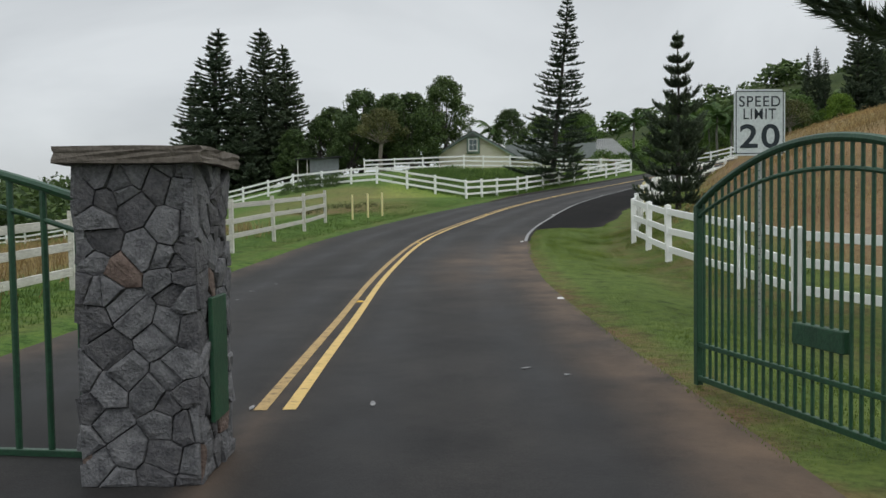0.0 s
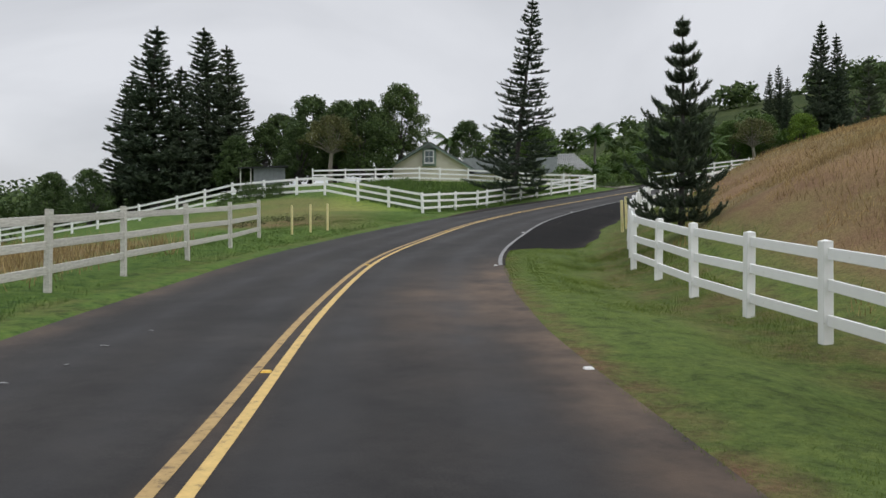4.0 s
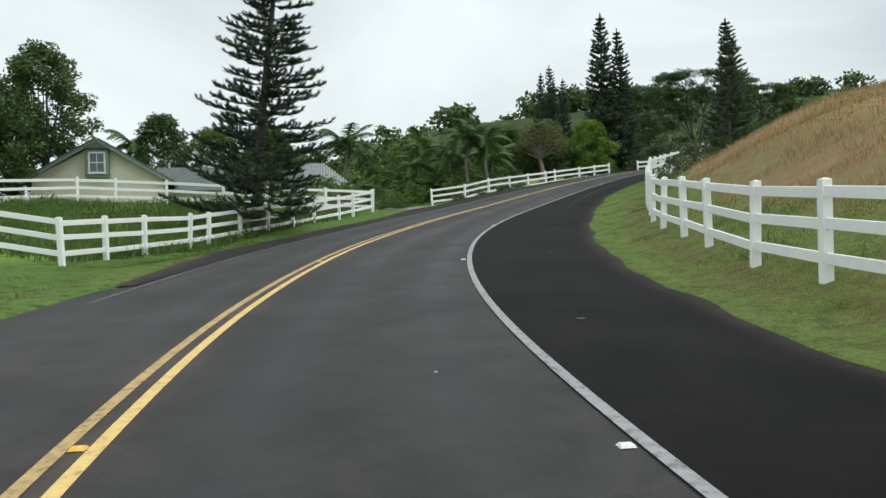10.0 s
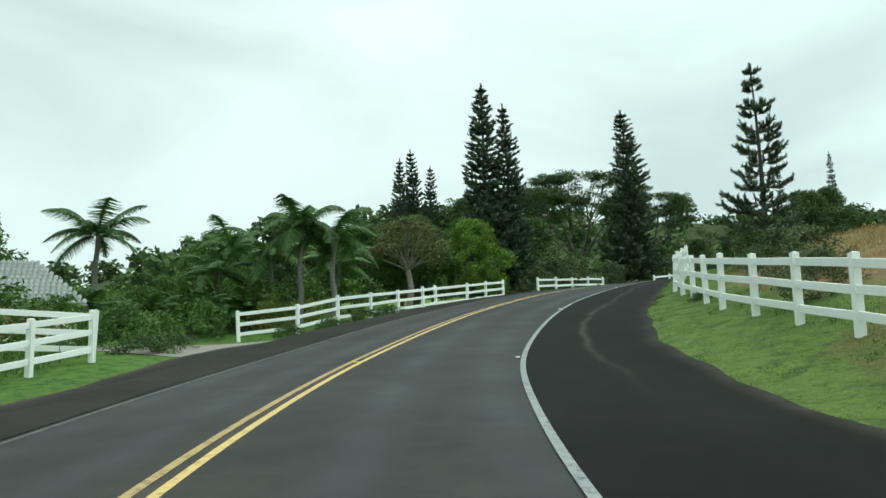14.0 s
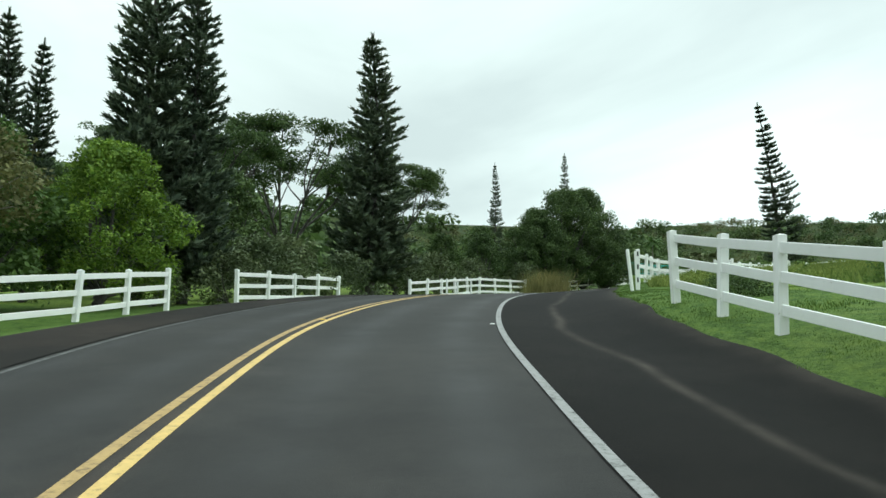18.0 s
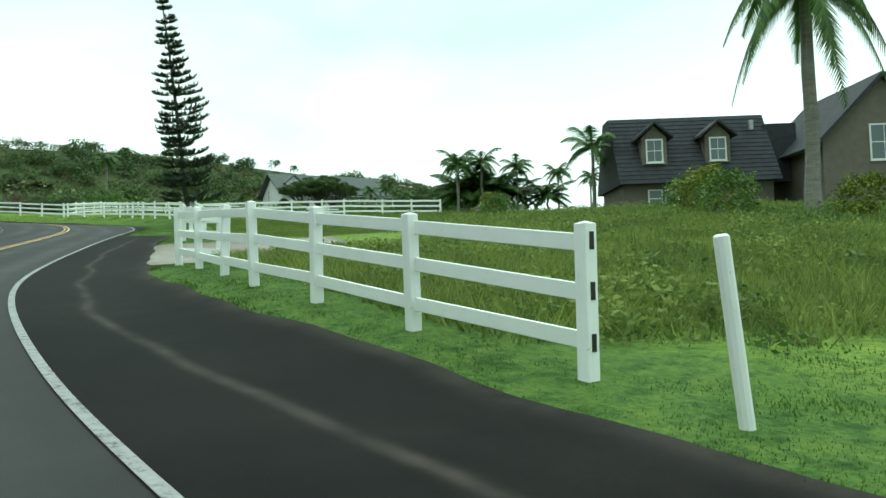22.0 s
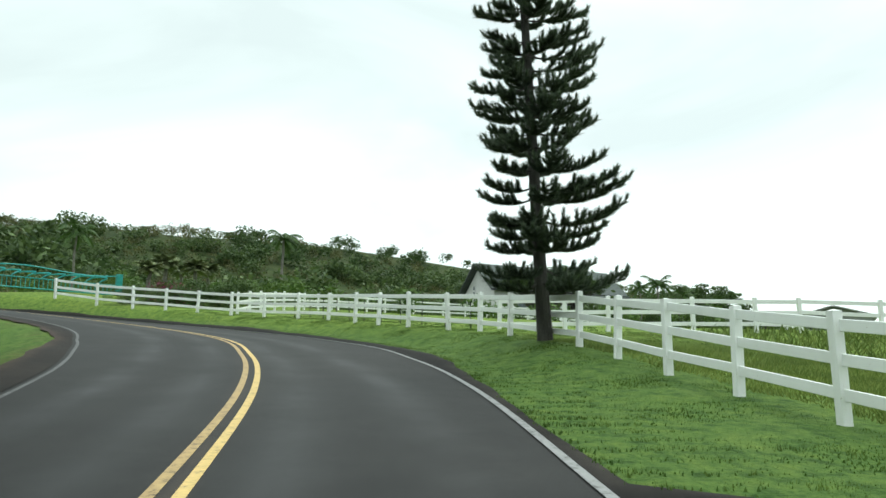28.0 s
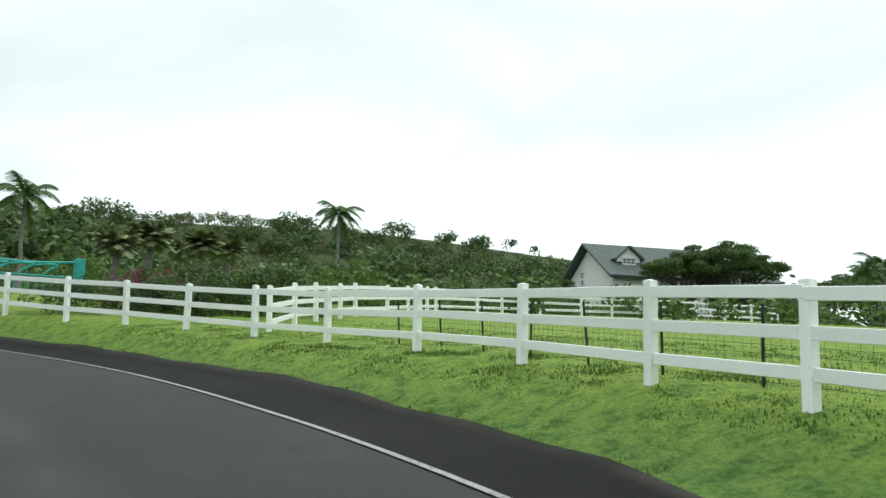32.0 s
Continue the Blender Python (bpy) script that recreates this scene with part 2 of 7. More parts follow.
def worn_paint(name, col, under, wear=0.5):
    m, nt, b = material(name, 0.65, 0.0, 0.3)
    n = noise_node(nt, 9.0, 6.0, 0.75)
    c = ramp_node(nt, n, [(wear - 0.12, under), (wear + 0.02, tuple(v * 0.75 for v in col)), (0.75, col)])
    nt.links.new(c, b.inputs["Base Color"])
    bump_node(nt, b, noise_node(nt, 80.0, 2.0), 0.2, 0.004)
    return m


def fence_paint():
    """White paint on boards, with rust-red splash and mildew streaks near the ground and at the joints."""
    m, nt, b = material("white_fence_paint", 0.5, 0.0, 0.35)
    streak = noise_node(nt, 5.0, 5.0, 0.65, stretch=(1.0, 1.0, 0.35))
    base = ramp_node(nt, streak, [(0.22, (0.68, 0.69, 0.64)), (0.36, (0.86, 0.87, 0.85)), (0.7, (0.92, 0.93, 0.92))])
    spots = ramp_node(nt, noise_node(nt, 26.0, 4.0, 0.7), [(0.27, (0.5, 0.46, 0.38)), (0.33, (1, 1, 1))])
    col = mix_node(nt, 1.0, base, spots, "MULTIPLY")
    oi = nt.nodes.new("ShaderNodeObjectInfo")
    col = mix_node(nt, 1.0, col, ramp_node(nt, oi.outputs["Random"], [(0.0, (0.94, 0.94, 0.93)), (1.0, (1, 1, 1))]), "MULTIPLY")
    nt.links.new(col, b.inputs["Base Color"])
    bump_node(nt, b, streak, 0.08, 0.01)
    return m


M_ASPHALT = asphalt_material("road_asphalt", (0.0165, 0.0158, 0.0152), (0.032, 0.0303, 0.029), True)
M_GRAVEL = asphalt_material("shoulder_asphalt", (0.0036, 0.0034, 0.0032), (0.0088, 0.008, 0.0074), gloss=0.08, track=(0.05, 0.043, 0.037))
M_GRAVEL_RED = asphalt_material("red_dirt_shoulder", (0.010, 0.009, 0.008), (0.024, 0.019, 0.016), gloss=0.12, track=(0.075, 0.05, 0.038))
M_CONCRETE = simple("driveway_concrete", (0.125, 0.108, 0.086), (0.315, 0.29, 0.25), 0.6, 0.9)
M_GROUND = ground_material()
M_YELLOW = worn_paint("yellow_road_paint", (0.72, 0.50, 0.18), (0.16, 0.11, 0.06), 0.42)
M_YELLOW_DULL = worn_paint("dirty_yellow_road_paint", (0.50, 0.34, 0.14), (0.13, 0.09, 0.05), 0.46)
M_LINE = worn_paint("white_road_paint", (0.31, 0.31, 0.31), (0.07, 0.07, 0.07), 0.46)
M_LINE_OLD = worn_paint("faded_road_paint", (0.13, 0.13, 0.13), (0.035, 0.035, 0.035), 0.52)
M_FENCE = fence_paint()
M_OLDWOOD = simple("weathered_board", (0.44, 0.43, 0.37), (0.70, 0.69, 0.63), 4.0, 0.85, stretch=(1, 1, 6))
M_YPOST = simple("yellow_post_paint", (0.72, 0.60, 0.24), (0.86, 0.78, 0.44), 5.0, 0.6)
M_PALEBARK = simple("pale_grey_bark", (0.17, 0.15, 0.12), (0.34, 0.31, 0.26), 5.0, 0.95, bump=0.7, stretch=(1, 1, 0.4))
M_GREEN = simple("green_gate_paint", (0.012, 0.050, 0.026), (0.022, 0.085, 0.042), 5.0, 0.45, spec=0.5)
M_GALV = simple("galvanised_steel", (0.32, 0.33, 0.33), (0.48, 0.49, 0.49), 14.0, 0.5, 0.7)
M_SIGNW = simple("sign_white_sheet", (0.66, 0.70, 0.72), (0.74, 0.77, 0.78), 6.0, 0.5, bump=0.03)
M_SIGNK = simple("sign_dark_ink", (0.02, 0.03, 0.04), (0.035, 0.045, 0.055), 9.0, 0.5, bump=0.03)
M_LAVA = [simple("lava_stone_grey", (0.075, 0.076, 0.083), (0.215, 0.215, 0.22), 14.0, 0.9, bump=0.8, fine=60),
          simple("lava_stone_dark", (0.055, 0.055, 0.062), (0.15, 0.147, 0.15), 14.0, 0.9, bump=0.8, fine=60),
          simple("lava_stone_red", (0.12, 0.085, 0.072), (0.22, 0.165, 0.14), 9.0, 0.9, bump=0.8, fine=60)]
M_MORTAR = simple("dark_mortar", (0.03, 0.03, 0.03), (0.065, 0.06, 0.058), 14.0, 0.95, bump=0.6)
M_CAP = simple("cap_stone", (0.10, 0.085, 0.07), (0.20, 0.175, 0.15), 7.0, 0.9, bump=0.5)
M_BARK = simple("grey_brown_bark", (0.045, 0.042, 0.039), (0.12, 0.113, 0.104), 5.0, 0.95, bump=0.9, stretch=(1, 1, 0.3))
M_PALMBARK = simple("palm_trunk_bark", (0.13, 0.12, 0.10), (0.26, 0.25, 0.22), 3.0, 0.9, bump=0.5, stretch=(1, 1, 5))
M_PINE = leafy("pine_needles", (0.055, 0.086, 0.064), (0.145, 0.19, 0.13), 0.7, 0.2)
M_LEAF = [leafy("dark_leaves", (0.046, 0.086, 0.033), (0.130, 0.198, 0.070)),
          leafy("mid_green_leaves", (0.060, 0.118, 0.029), (0.162, 0.26, 0.066)),
          leafy("olive_leaves", (0.078, 0.092, 0.038), (0.175, 0.185, 0.08)),
          leafy("bright_leaves", (0.075, 0.16, 0.020), (0.22, 0.34, 0.055)),
          leafy("grey_green_leaves", (0.07, 0.10, 0.048), (0.17, 0.215, 0.11))]
M_FROND = leafy("palm_fronds", (0.035, 0.085, 0.026), (0.11, 0.19, 0.05))
M_LAWN = leafy("mown_grass_blades", (0.058, 0.12, 0.027), (0.138, 0.21, 0.056), 0.8, 0.5)
M_VERGE = leafy("mown_verge_blades", (0.085, 0.145, 0.026), (0.205, 0.275, 0.066), 0.8, 0.45)
M_LONG = leafy("long_grass_blades", (0.105, 0.165, 0.038), (0.27, 0.335, 0.105), 0.8, 0.35)
M_DRY = leafy("dry_grass_blades", (0.20, 0.125, 0.06), (0.56, 0.43, 0.23), 0.85, 0.3)
M_STRAW = leafy("pale_straw_blades", (0.15, 0.15, 0.06), (0.36, 0.33, 0.15), 0.85, 0.3)
M_YLEAF = leafy("yellow_green_leaves", (0.10, 0.14, 0.015), (0.26, 0.30, 0.05))
M_ROSETTE = leafy("pale_rosette_leaves", (0.20, 0.25, 0.12), (0.38, 0.43, 0.25))
M_RED = leafy("red_blossom", (0.30, 0.02, 0.015), (0.50, 0.06, 0.03))
M_FLOWER = leafy("magenta_blossom", (0.22, 0.02, 0.10), (0.40, 0.05, 0.20))
M_CREAM = simple("cream_stucco", (0.74, 0.68, 0.55), (0.83, 0.78, 0.66), 1.2, 0.9)
M_WHITEWALL = simple("white_house_wall", (0.74, 0.74, 0.71), (0.84, 0.84, 0.82), 1.0, 0.8)
M_TRIMG = simple("sage_green_trim", (0.16, 0.23, 0.19), (0.22, 0.29, 0.24), 3.0, 0.7)
M_ROOFG = simple("green_grey_shingles", (0.075, 0.09, 0.085), (0.135, 0.152, 0.142), 2.5, 0.9, fine=12, bump=0.5)
M_ROOFD = simple("charcoal_shingles", (0.026, 0.028, 0.033), (0.052, 0.054, 0.06), 2.5, 0.9, fine=12, bump=0.5)
M_BROWNWALL = simple("taupe_siding", (0.12, 0.105, 0.09), (0.17, 0.15, 0.13), 2.0, 0.85)
M_TRIMW = simple("white_trim_paint", (0.68, 0.69, 0.68), (0.78, 0.79, 0.78), 3.0, 0.6)
M_TEAL = simple("teal_gate_paint", (0.03, 0.30, 0.28), (0.06, 0.42, 0.40), 4.0, 0.5)
M_DARKPOST = simple("dark_steel_post", (0.02, 0.025, 0.02), (0.04, 0.045, 0.035), 9.0, 0.6, 0.3)
M_REFLW = simple("white_marker_plastic", (0.70, 0.70, 0.68), (0.82, 0.82, 0.80), 30.0, 0.4, bump=0.05)
M_REFLY = simple("yellow_marker_plastic", (0.75, 0.42, 0.05), (0.85, 0.55, 0.10), 30.0, 0.4, bump=0.05)
M_ROPE = simple("pale_rope", (0.45, 0.40, 0.22), (0.62, 0.56, 0.34), 20.0, 0.9, bump=0.3)
M_TILE = simple("grey_roof_tile", (0.20, 0.21, 0.20), (0.34, 0.35, 0.34), 6.0, 0.8)


def glass_material():
    m, nt, b = material("window_glass", 0.06, 0.0, 0.5)
    b.inputs["Base Color"].default_value = (0.10, 0.13, 0.14, 1)
    n = noise_node(nt, 1.5, 2.0)
    bump_node(nt, b, n, 0.03, 0.02)
    return m


M_GLASS = glass_material()


# ---------------------------------------------------------------- building helpers
def mesh_fast(name, verts, faces):
    """A mesh from numpy arrays whose faces all have the same number of corners."""
    verts, faces = np.asarray(verts, np.float32), np.asarray(faces, np.int32)
    me = bpy.data.meshes.new(name)
    k = faces.shape[1]
    me.vertices.add(len(verts))
    me.vertices.foreach_set("co", verts.ravel())
    me.loops.add(faces.size)
    me.loops.foreach_set("vertex_index", faces.ravel())
    me.polygons.add(len(faces))
    me.polygons.foreach_set("loop_start", np.arange(0, faces.size, k, dtype=np.int32))
    me.update(calc_edges=True)
    return me


def part(name, data, mat, parent=None, label="", at=None, smooth=False):
    """Links a bmesh or a mesh as one object, under a thing or a part."""
    if isinstance(data, bmesh.types.BMesh):
        me = bpy.data.meshes.new(name)
        data.to_mesh(me)
        data.free()
    else:
        me = data
    if mat and not me.materials:
        me.materials.append(mat)
    if smooth:
        me.polygons.foreach_set("use_smooth", np.ones(len(me.polygons), bool))
    ob = new(name, me)
    if parent:
        ob.parent = parent
    if at is not None:
        ob.matrix_basis = at
    if label:
        ob["label"] = label
    return ob


def thing(name, at, label, category, group="", kind=""):
    e = new(name)
    e.empty_display_size = 0.2
    e.matrix_basis = at if isinstance(at, Matrix) else pose(*at)
    return tagged(e, label, category, group, kind)


def box(bm, x0, y0, z0, x1, y1, z1, m=None):
    vs = [bm.verts.new(Vector(p) if m is None else m @ Vector(p)) for p in
          ((x0, y0, z0), (x1, y0, z0), (x1, y1, z0), (x0, y1, z0), (x0, y0, z1), (x1, y0, z1), (x1, y1, z1), (x0, y1, z1))]
    for f in ((3, 2, 1, 0), (4, 5, 6, 7), (0, 1, 5, 4), (1, 2, 6, 5), (2, 3, 7, 6), (3, 0, 4, 7)):
        bm.faces.new([vs[i] for i in f])
    return vs


def boxed(x0, y0, z0, x1, y1, z1, bevel=0.0):
    bm = bmesh.new()
    box(bm, x0, y0, z0, x1, y1, z1)
    if bevel:
        bmesh.ops.bevel(bm, geom=bm.edges[:], offset=bevel, segments=1, affect="EDGES")
    return bm


def tube(bm, pts, radii, sides=6, cap=True):
    """A tapered tube along a line of points."""
    rings = []
    for i, (p, r) in enumerate(zip(pts, radii)):
        a, b = pts[max(i - 1, 0)], pts[min(i + 1, len(pts) - 1)]
        t = (Vector(b) - Vector(a)).normalized()
        u = t.orthogonal().normalized()
        if rings:
            u = (pu - t * pu.dot(t)).normalized()
        pu, w = u, t.cross(u)
        rings.append([bm.verts.new(Vector(p) + (u * math.cos(k * math.tau / sides) + w * math.sin(k * math.tau / sides)) * r) for k in range(sides)])
    for a, b in zip(rings, rings[1:]):
        for k in range(sides):
            bm.faces.new((a[k], a[(k + 1) % sides], b[(k + 1) % sides], b[k]))
    if cap:
        bm.faces.new(rings[0][::-1])
        bm.faces.new(rings[-1])


def add_attr(me, name, values):
    a = me.attributes.new(name, "FLOAT", "POINT")
    a.data.foreach_set("value", np.asarray(values, np.float32))


def step(a, b, x):
    t = np.clip((np.asarray(x, float) - a) / (b - a), 0, 1)
    return t * t * (3 - 2 * t)


# ---------------------------------------------------------------- the lie of the land
# the driving line: place and height of the road
LINE = [(0.1, -16, -0.25), (0.06, -1.4, -0.10), (-0.3, 8, -0.06), (-0.5, 15, 0.14), (-0.25, 22.3, 0.45), (0.42, 27.6, 0.75),
        (1.7, 33.1, 1.10), (3.5, 38.7, 1.62), (6.0, 44.6, 2.15), (9.0, 50.4, 2.72), (12.45, 56.0, 3.32), (16.3, 61.4, 4.02),
        (20.4, 66.5, 4.76), (24.8, 70.9, 5.68), (29.3, 74.6, 6.58), (33.9, 77.65, 7.43), (38.8, 80.5, 8.23), (44.0, 82.9, 9.0),
        (49.3, 84.9, 9.66), (54.3, 86.5, 10.18), (60.0, 87.7, 10.70), (66.0, 88.4, 11.24), (73.0, 88.65, 11.86), (81.0, 88.4, 12.75),
        (89.3, 87.95, 13.68), (96.0, 87.95, 14.38), (102.4, 88.7, 15.05), (108.9, 90.3, 15.77), (118.0, 95.0, 16.7),
        (126.5, 101.5, 17.7), (132.5, 110.0, 18.7), (135.0, 122.0, 19.5), (135.0, 138.0, 20.2)]


def smooth_line(pts, gap):
    """A dense, evenly spaced curve through the points."""
    p = np.array(pts, float)
    q = np.vstack([2 * p[0] - p[1], p, 2 * p[-1] - p[-2]])
    out = []
    for i in range(1, len(q) - 2):
        a, b, c, d = q[i - 1], q[i], q[i + 1], q[i + 2]
        for t in np.linspace(0, 1, 24, endpoint=False):
            out.append(0.5 * (2 * b + (c - a) * t + (2 * a - 5 * b + 4 * c - d) * t * t + (3 * b - a - 3 * c + d) * t ** 3))
    out = np.array(out + [p[-1]])
    run = np.r_[0, np.cumsum(np.linalg.norm(np.diff(out[:, :2], axis=0), axis=1))]
    s = np.arange(0, run[-1], gap)
    return s, np.stack([np.interp(s, run, out[:, k]) for k in range(3)], 1)


ROAD_S, ROAD_P = smooth_line(LINE, 0.5)
kernel = np.exp(-0.5 * (np.arange(-12, 13) / 5.0) ** 2)
ROAD_P[:, 2] = np.convolve(np.pad(ROAD_P[:, 2], 12, "edge"), kernel / kernel.sum(), "valid")
tang = np.gradient(ROAD_P[:, :2], axis=0)
tang /= np.linalg.norm(tang, axis=1)[:, None]
ROAD_R = np.stack([tang[:, 1], -tang[:, 0]], 1)       # to the right


def nearest(x, y):
    """The run along the driving line and the distance to its right, for arrays of places."""
    x, y = np.atleast_1d(np.asarray(x, float)), np.atleast_1d(np.asarray(y, float))
    s, d = np.empty(len(x)), np.empty(len(x))
    for a in range(0, len(x), 4000):
        dx, dy = x[a:a + 4000, None] - ROAD_P[None, :, 0], y[a:a + 4000, None] - ROAD_P[None, :, 1]
        k = (dx * dx + dy * dy).argmin(1)
        i = np.arange(len(k))
        s[a:a + 4000] = ROAD_S[k]
        d[a:a + 4000] = np.hypot(dx[i, k], dy[i, k]) * np.where(dx[i, k] * ROAD_R[k, 0] + dy[i, k] * ROAD_R[k, 1] > 0, 1, -1)
    return s, d


def run_at(x, y):
    return float(nearest(x, y)[0][0])


# fences: place and ground height of each bend
F_RIGHT = [(9.5, 6.5, -0.5), (5.22, 10.46, -0.27), (4.75, 17.6, 0.15), (4.87, 22.2, 0.43), (6.4, 28.6, 0.95), (8.4, 34.8, 1.6),
           (10.13, 39.7, 2.03), (14.6, 48.0, 3.0), (19.46, 54.7, 4.01), (21.13, 56.8, 4.31), (27.5, 65.0, 5.8), (33.9, 71.4, 7.05), (41.7, 76.6, 8.74)]
F_OLD = [(-8.3, -3.0, -0.6), (-7.5, 6.0, -0.2), (-6.65, 17.3, 0.36), (-6.07, 28.1, 0.85), (-6.0, 32.1, 1.08)]
F_LEFT = [(15.45, 75.35, 5.0), (12.63, 72.5, 4.43), (3.84, 61.4, 2.87), (-0.12, 54.15, 2.4), (-6.77, 58.0, 3.71), (-13.5, 60.0, 3.3), (-21.0, 63.0, 1.9), (-45.0, 72.0, -1.5)]
F_BACK = [(15.45, 75.35, 5.0), (9.96, 74.9, 5.15), (4.12, 77.2, 5.65), (-0.4, 77.2, 5.8), (-4.4, 76.6, 5.65), (-10.0, 76.0, 5.5)]
F_D = [(23.4, 85.6, 6.0), (25.9, 85.2, 6.3), (28.2, 85.8, 6.8), (36.5, 89.7, 8.0), (44.42, 93.25, 9.07)]
F_E = [(48.37, 94.17, 9.49), (57.61, 96.72, 10.27)]
F_F = [(63.2, 96.2, 10.6), (75.2, 98.33, 12.02), (82.5, 98.2, 12.5)]
F_G = [(84.8, 97.6, 12.6), (91.75, 98.25, 13.4), (99.0, 98.2, 14.2)]
F_G2 = [(101.5, 98.1, 14.7), (109.14, 98.16, 15.7)]
F_I = [(52.72, 80.6, 10.0), (59.37, 82.6, 10.89), (66.7, 83.7, 11.5), (68.7, 82.6, 11.55)]
F_J = [(76.3, 82.0, 12.55), (77.84, 83.28, 12.72), (83.4, 82.5, 13.15), (90.4, 81.9, 13.8), (101.67, 81.97, 15.36), (109.4, 82.8, 16.18),
       (118.62, 86.3, 17.1), (121.85, 87.6, 17.4), (125.1, 89.14, 17.7), (128.2, 91.0, 17.97), (130.1, 92.95, 18.19), (132.1, 95.1, 18.47), (133.5, 97.15, 18.7),
       (135.1, 99.4, 18.95), (136.95, 102.0, 19.28), (139.2, 105.2, 19.8)]
F_N = [(111.7, 81.6, 16.3), (111.5, 77.5, 16.4), (111.0, 70.0, 16.5), (110.0, 62.0, 16.4)]
F_IN = [(131.6, 92.75, 18.35), (134.8, 92.3, 18.8), (141.0, 90.4, 19.5), (150.0, 86.3, 20.4), (158.0, 79.0, 20.9), (163.0, 68.0, 21.1), (166.0, 59.0, 21.0)]
LIE = [(13.0, 22.0, 4.1), (19.0, 37.0, 5.8), (25.0, 49.0, 7.3), (29.5, 57.0, 8.3), (40.0, 62.0, 9.0), (37.3, 68.5, 8.6), (8.5, 22.0, 2.4), (13.5, 37.0, 4.2),
       (20.0, 49.5, 5.6), (30.0, 30.0, 6.2), (50.0, 72.0, 9.8), (60.0, 74.0, 11.2), (87.0, 56.0, 14.6), (75.0, 66.0, 13.3), (100.0, 74.0, 14.6), (120.0, 76.0, 17.25), (121.0, 68.0, 17.35), (115.0, 71.0, 16.85), (128.0, 69.0, 17.85), (137.0, 63.0, 18.5), (146.0, 64.0, 19.4), (147.0, 103.5, 20.9), (190.0, 60.0, 22.5),
       (150.0, 100.0, 21.0), (0.5, 84.0, 6.2), (-14.0, 75.0, 5.0), (-24.0, 84.0, 3.5), (19.0, 97.0, 7.2), (45.0, 103.0, 9.6), (66.6, 101.3, 11.2), (72.0, 112.0, 12.5),
       (100.0, 108.0, 15.5), (-25.0, 35.0, -0.6), (-30.0, 0.0, -3.0)]
_fr = np.array(F_RIGHT)
_run = np.r_[0, np.cumsum(np.hypot(*np.diff(_fr[:, :2], axis=0).T))]
FOOT = [tuple(np.interp(q, _run, _fr[:, k]) for k in range(3)) for q in np.arange(7.0, _run[-1], 2.1)]
ctrl = np.array([p for f in (F_RIGHT[:2], FOOT, F_RIGHT[-1:], F_OLD, F_LEFT, F_BACK[1:], F_D, F_E, F_F, F_G, F_G2, F_I, F_J, F_N[1:], F_IN[1:], LIE) for p in f]
                + [tuple(ROAD_P[i]) for i in range(0, len(ROAD_P), 22)])


def tps(r):
    return np.where(r > 1e-9, r * r * np.log(np.maximum(r, 1e-9)), 0.0)


_n = len(ctrl)
_a = np.zeros((_n + 3, _n + 3))
_a[:_n, :_n] = tps(np.hypot(ctrl[:, None, 0] - ctrl[None, :, 0], ctrl[:, None, 1] - ctrl[None, :, 1])) + np.eye(_n) * 0.5
_a[:_n, _n:] = np.c_[np.ones(_n), ctrl[:, :2]]
_a[_n:, :_n] = _a[:_n, _n:].T
TPS_W = np.linalg.solve(_a, np.r_[ctrl[:, 2], 0, 0, 0])


def land(x, y):
    """The height of the ground away from the road's own surface."""
    x, y = np.atleast_1d(np.asarray(x, float)), np.atleast_1d(np.asarray(y, float))
    cx, cy = np.clip(x, -60, 165), np.clip(y, -40, 130)
    near = np.empty(len(x))
    for a in range(0, len(x), 4000):
        r = np.hypot(cx[a:a + 4000, None] - ctrl[None, :, 0], cy[a:a + 4000, None] - ctrl[None, :, 1])
        near[a:a + 4000] = tps(r) @ TPS_W[:_n] + TPS_W[_n] + TPS_W[_n + 1] * cx[a:a + 4000] + TPS_W[_n + 2] * cy[a:a + 4000]
    dx, dy = x - 62, y - 82
    az = np.degrees(np.arctan2(dx, dy)) % 360
    r = np.hypot(dx, dy)
    lift = np.interp(az, [0, 18, 31, 40, 70, 80, 86, 92, 96, 101, 107, 112, 117, 130, 150, 190, 300, 335, 360], [18, 35, 48, 55, 57.5, 56, 50.5, 45.5, 43, 40, 34, 24, 14, -4, -25, -45, -45, -5, 18])
    wob = 5.0 * np.sin(x * 0.021 + 1.0) * np.cos(y * 0.017) + 2.5 * np.sin(x * 0.05 + y * 0.043)
    far = 12 + lift * step(70, 330, r) + wob * step(110, 200, r) - 30 * step(600, 2200, r)
    far = far + 95 * np.exp(-(((x + 900) / 420) ** 2 + ((y - 2050) / 380) ** 2))
    far = far + 20 * np.exp(-(((x - 112) / 75) ** 2 + ((y - 235) / 70) ** 2))
    edge = np.maximum(np.maximum(-60 - x, x - 195), np.maximum(-40 - y, y - 130))
    w = np.maximum(step(-25, 45, edge), 0)
    b = near * (1 - w) + far * w
    s, d = nearest(x, y)
    zr = np.interp(s, ROAD_S, ROAD_P[:, 2])
    on_end = (s <= ROAD_S[1]) | (s >= ROAD_S[-2])
    shift = np.interp(s, [166, 190], [0.0, 3.2])
    k = np.where(d > 0, step(2.6, 5.0, d - shift), step(5.4, 7.5, -d))
    k = np.where(on_end, np.maximum(k, step(4, 20, np.abs(d))), k)
    return zr * (1 - k) + b * k


def height(x, y):
    return float(land(x, y)[0])


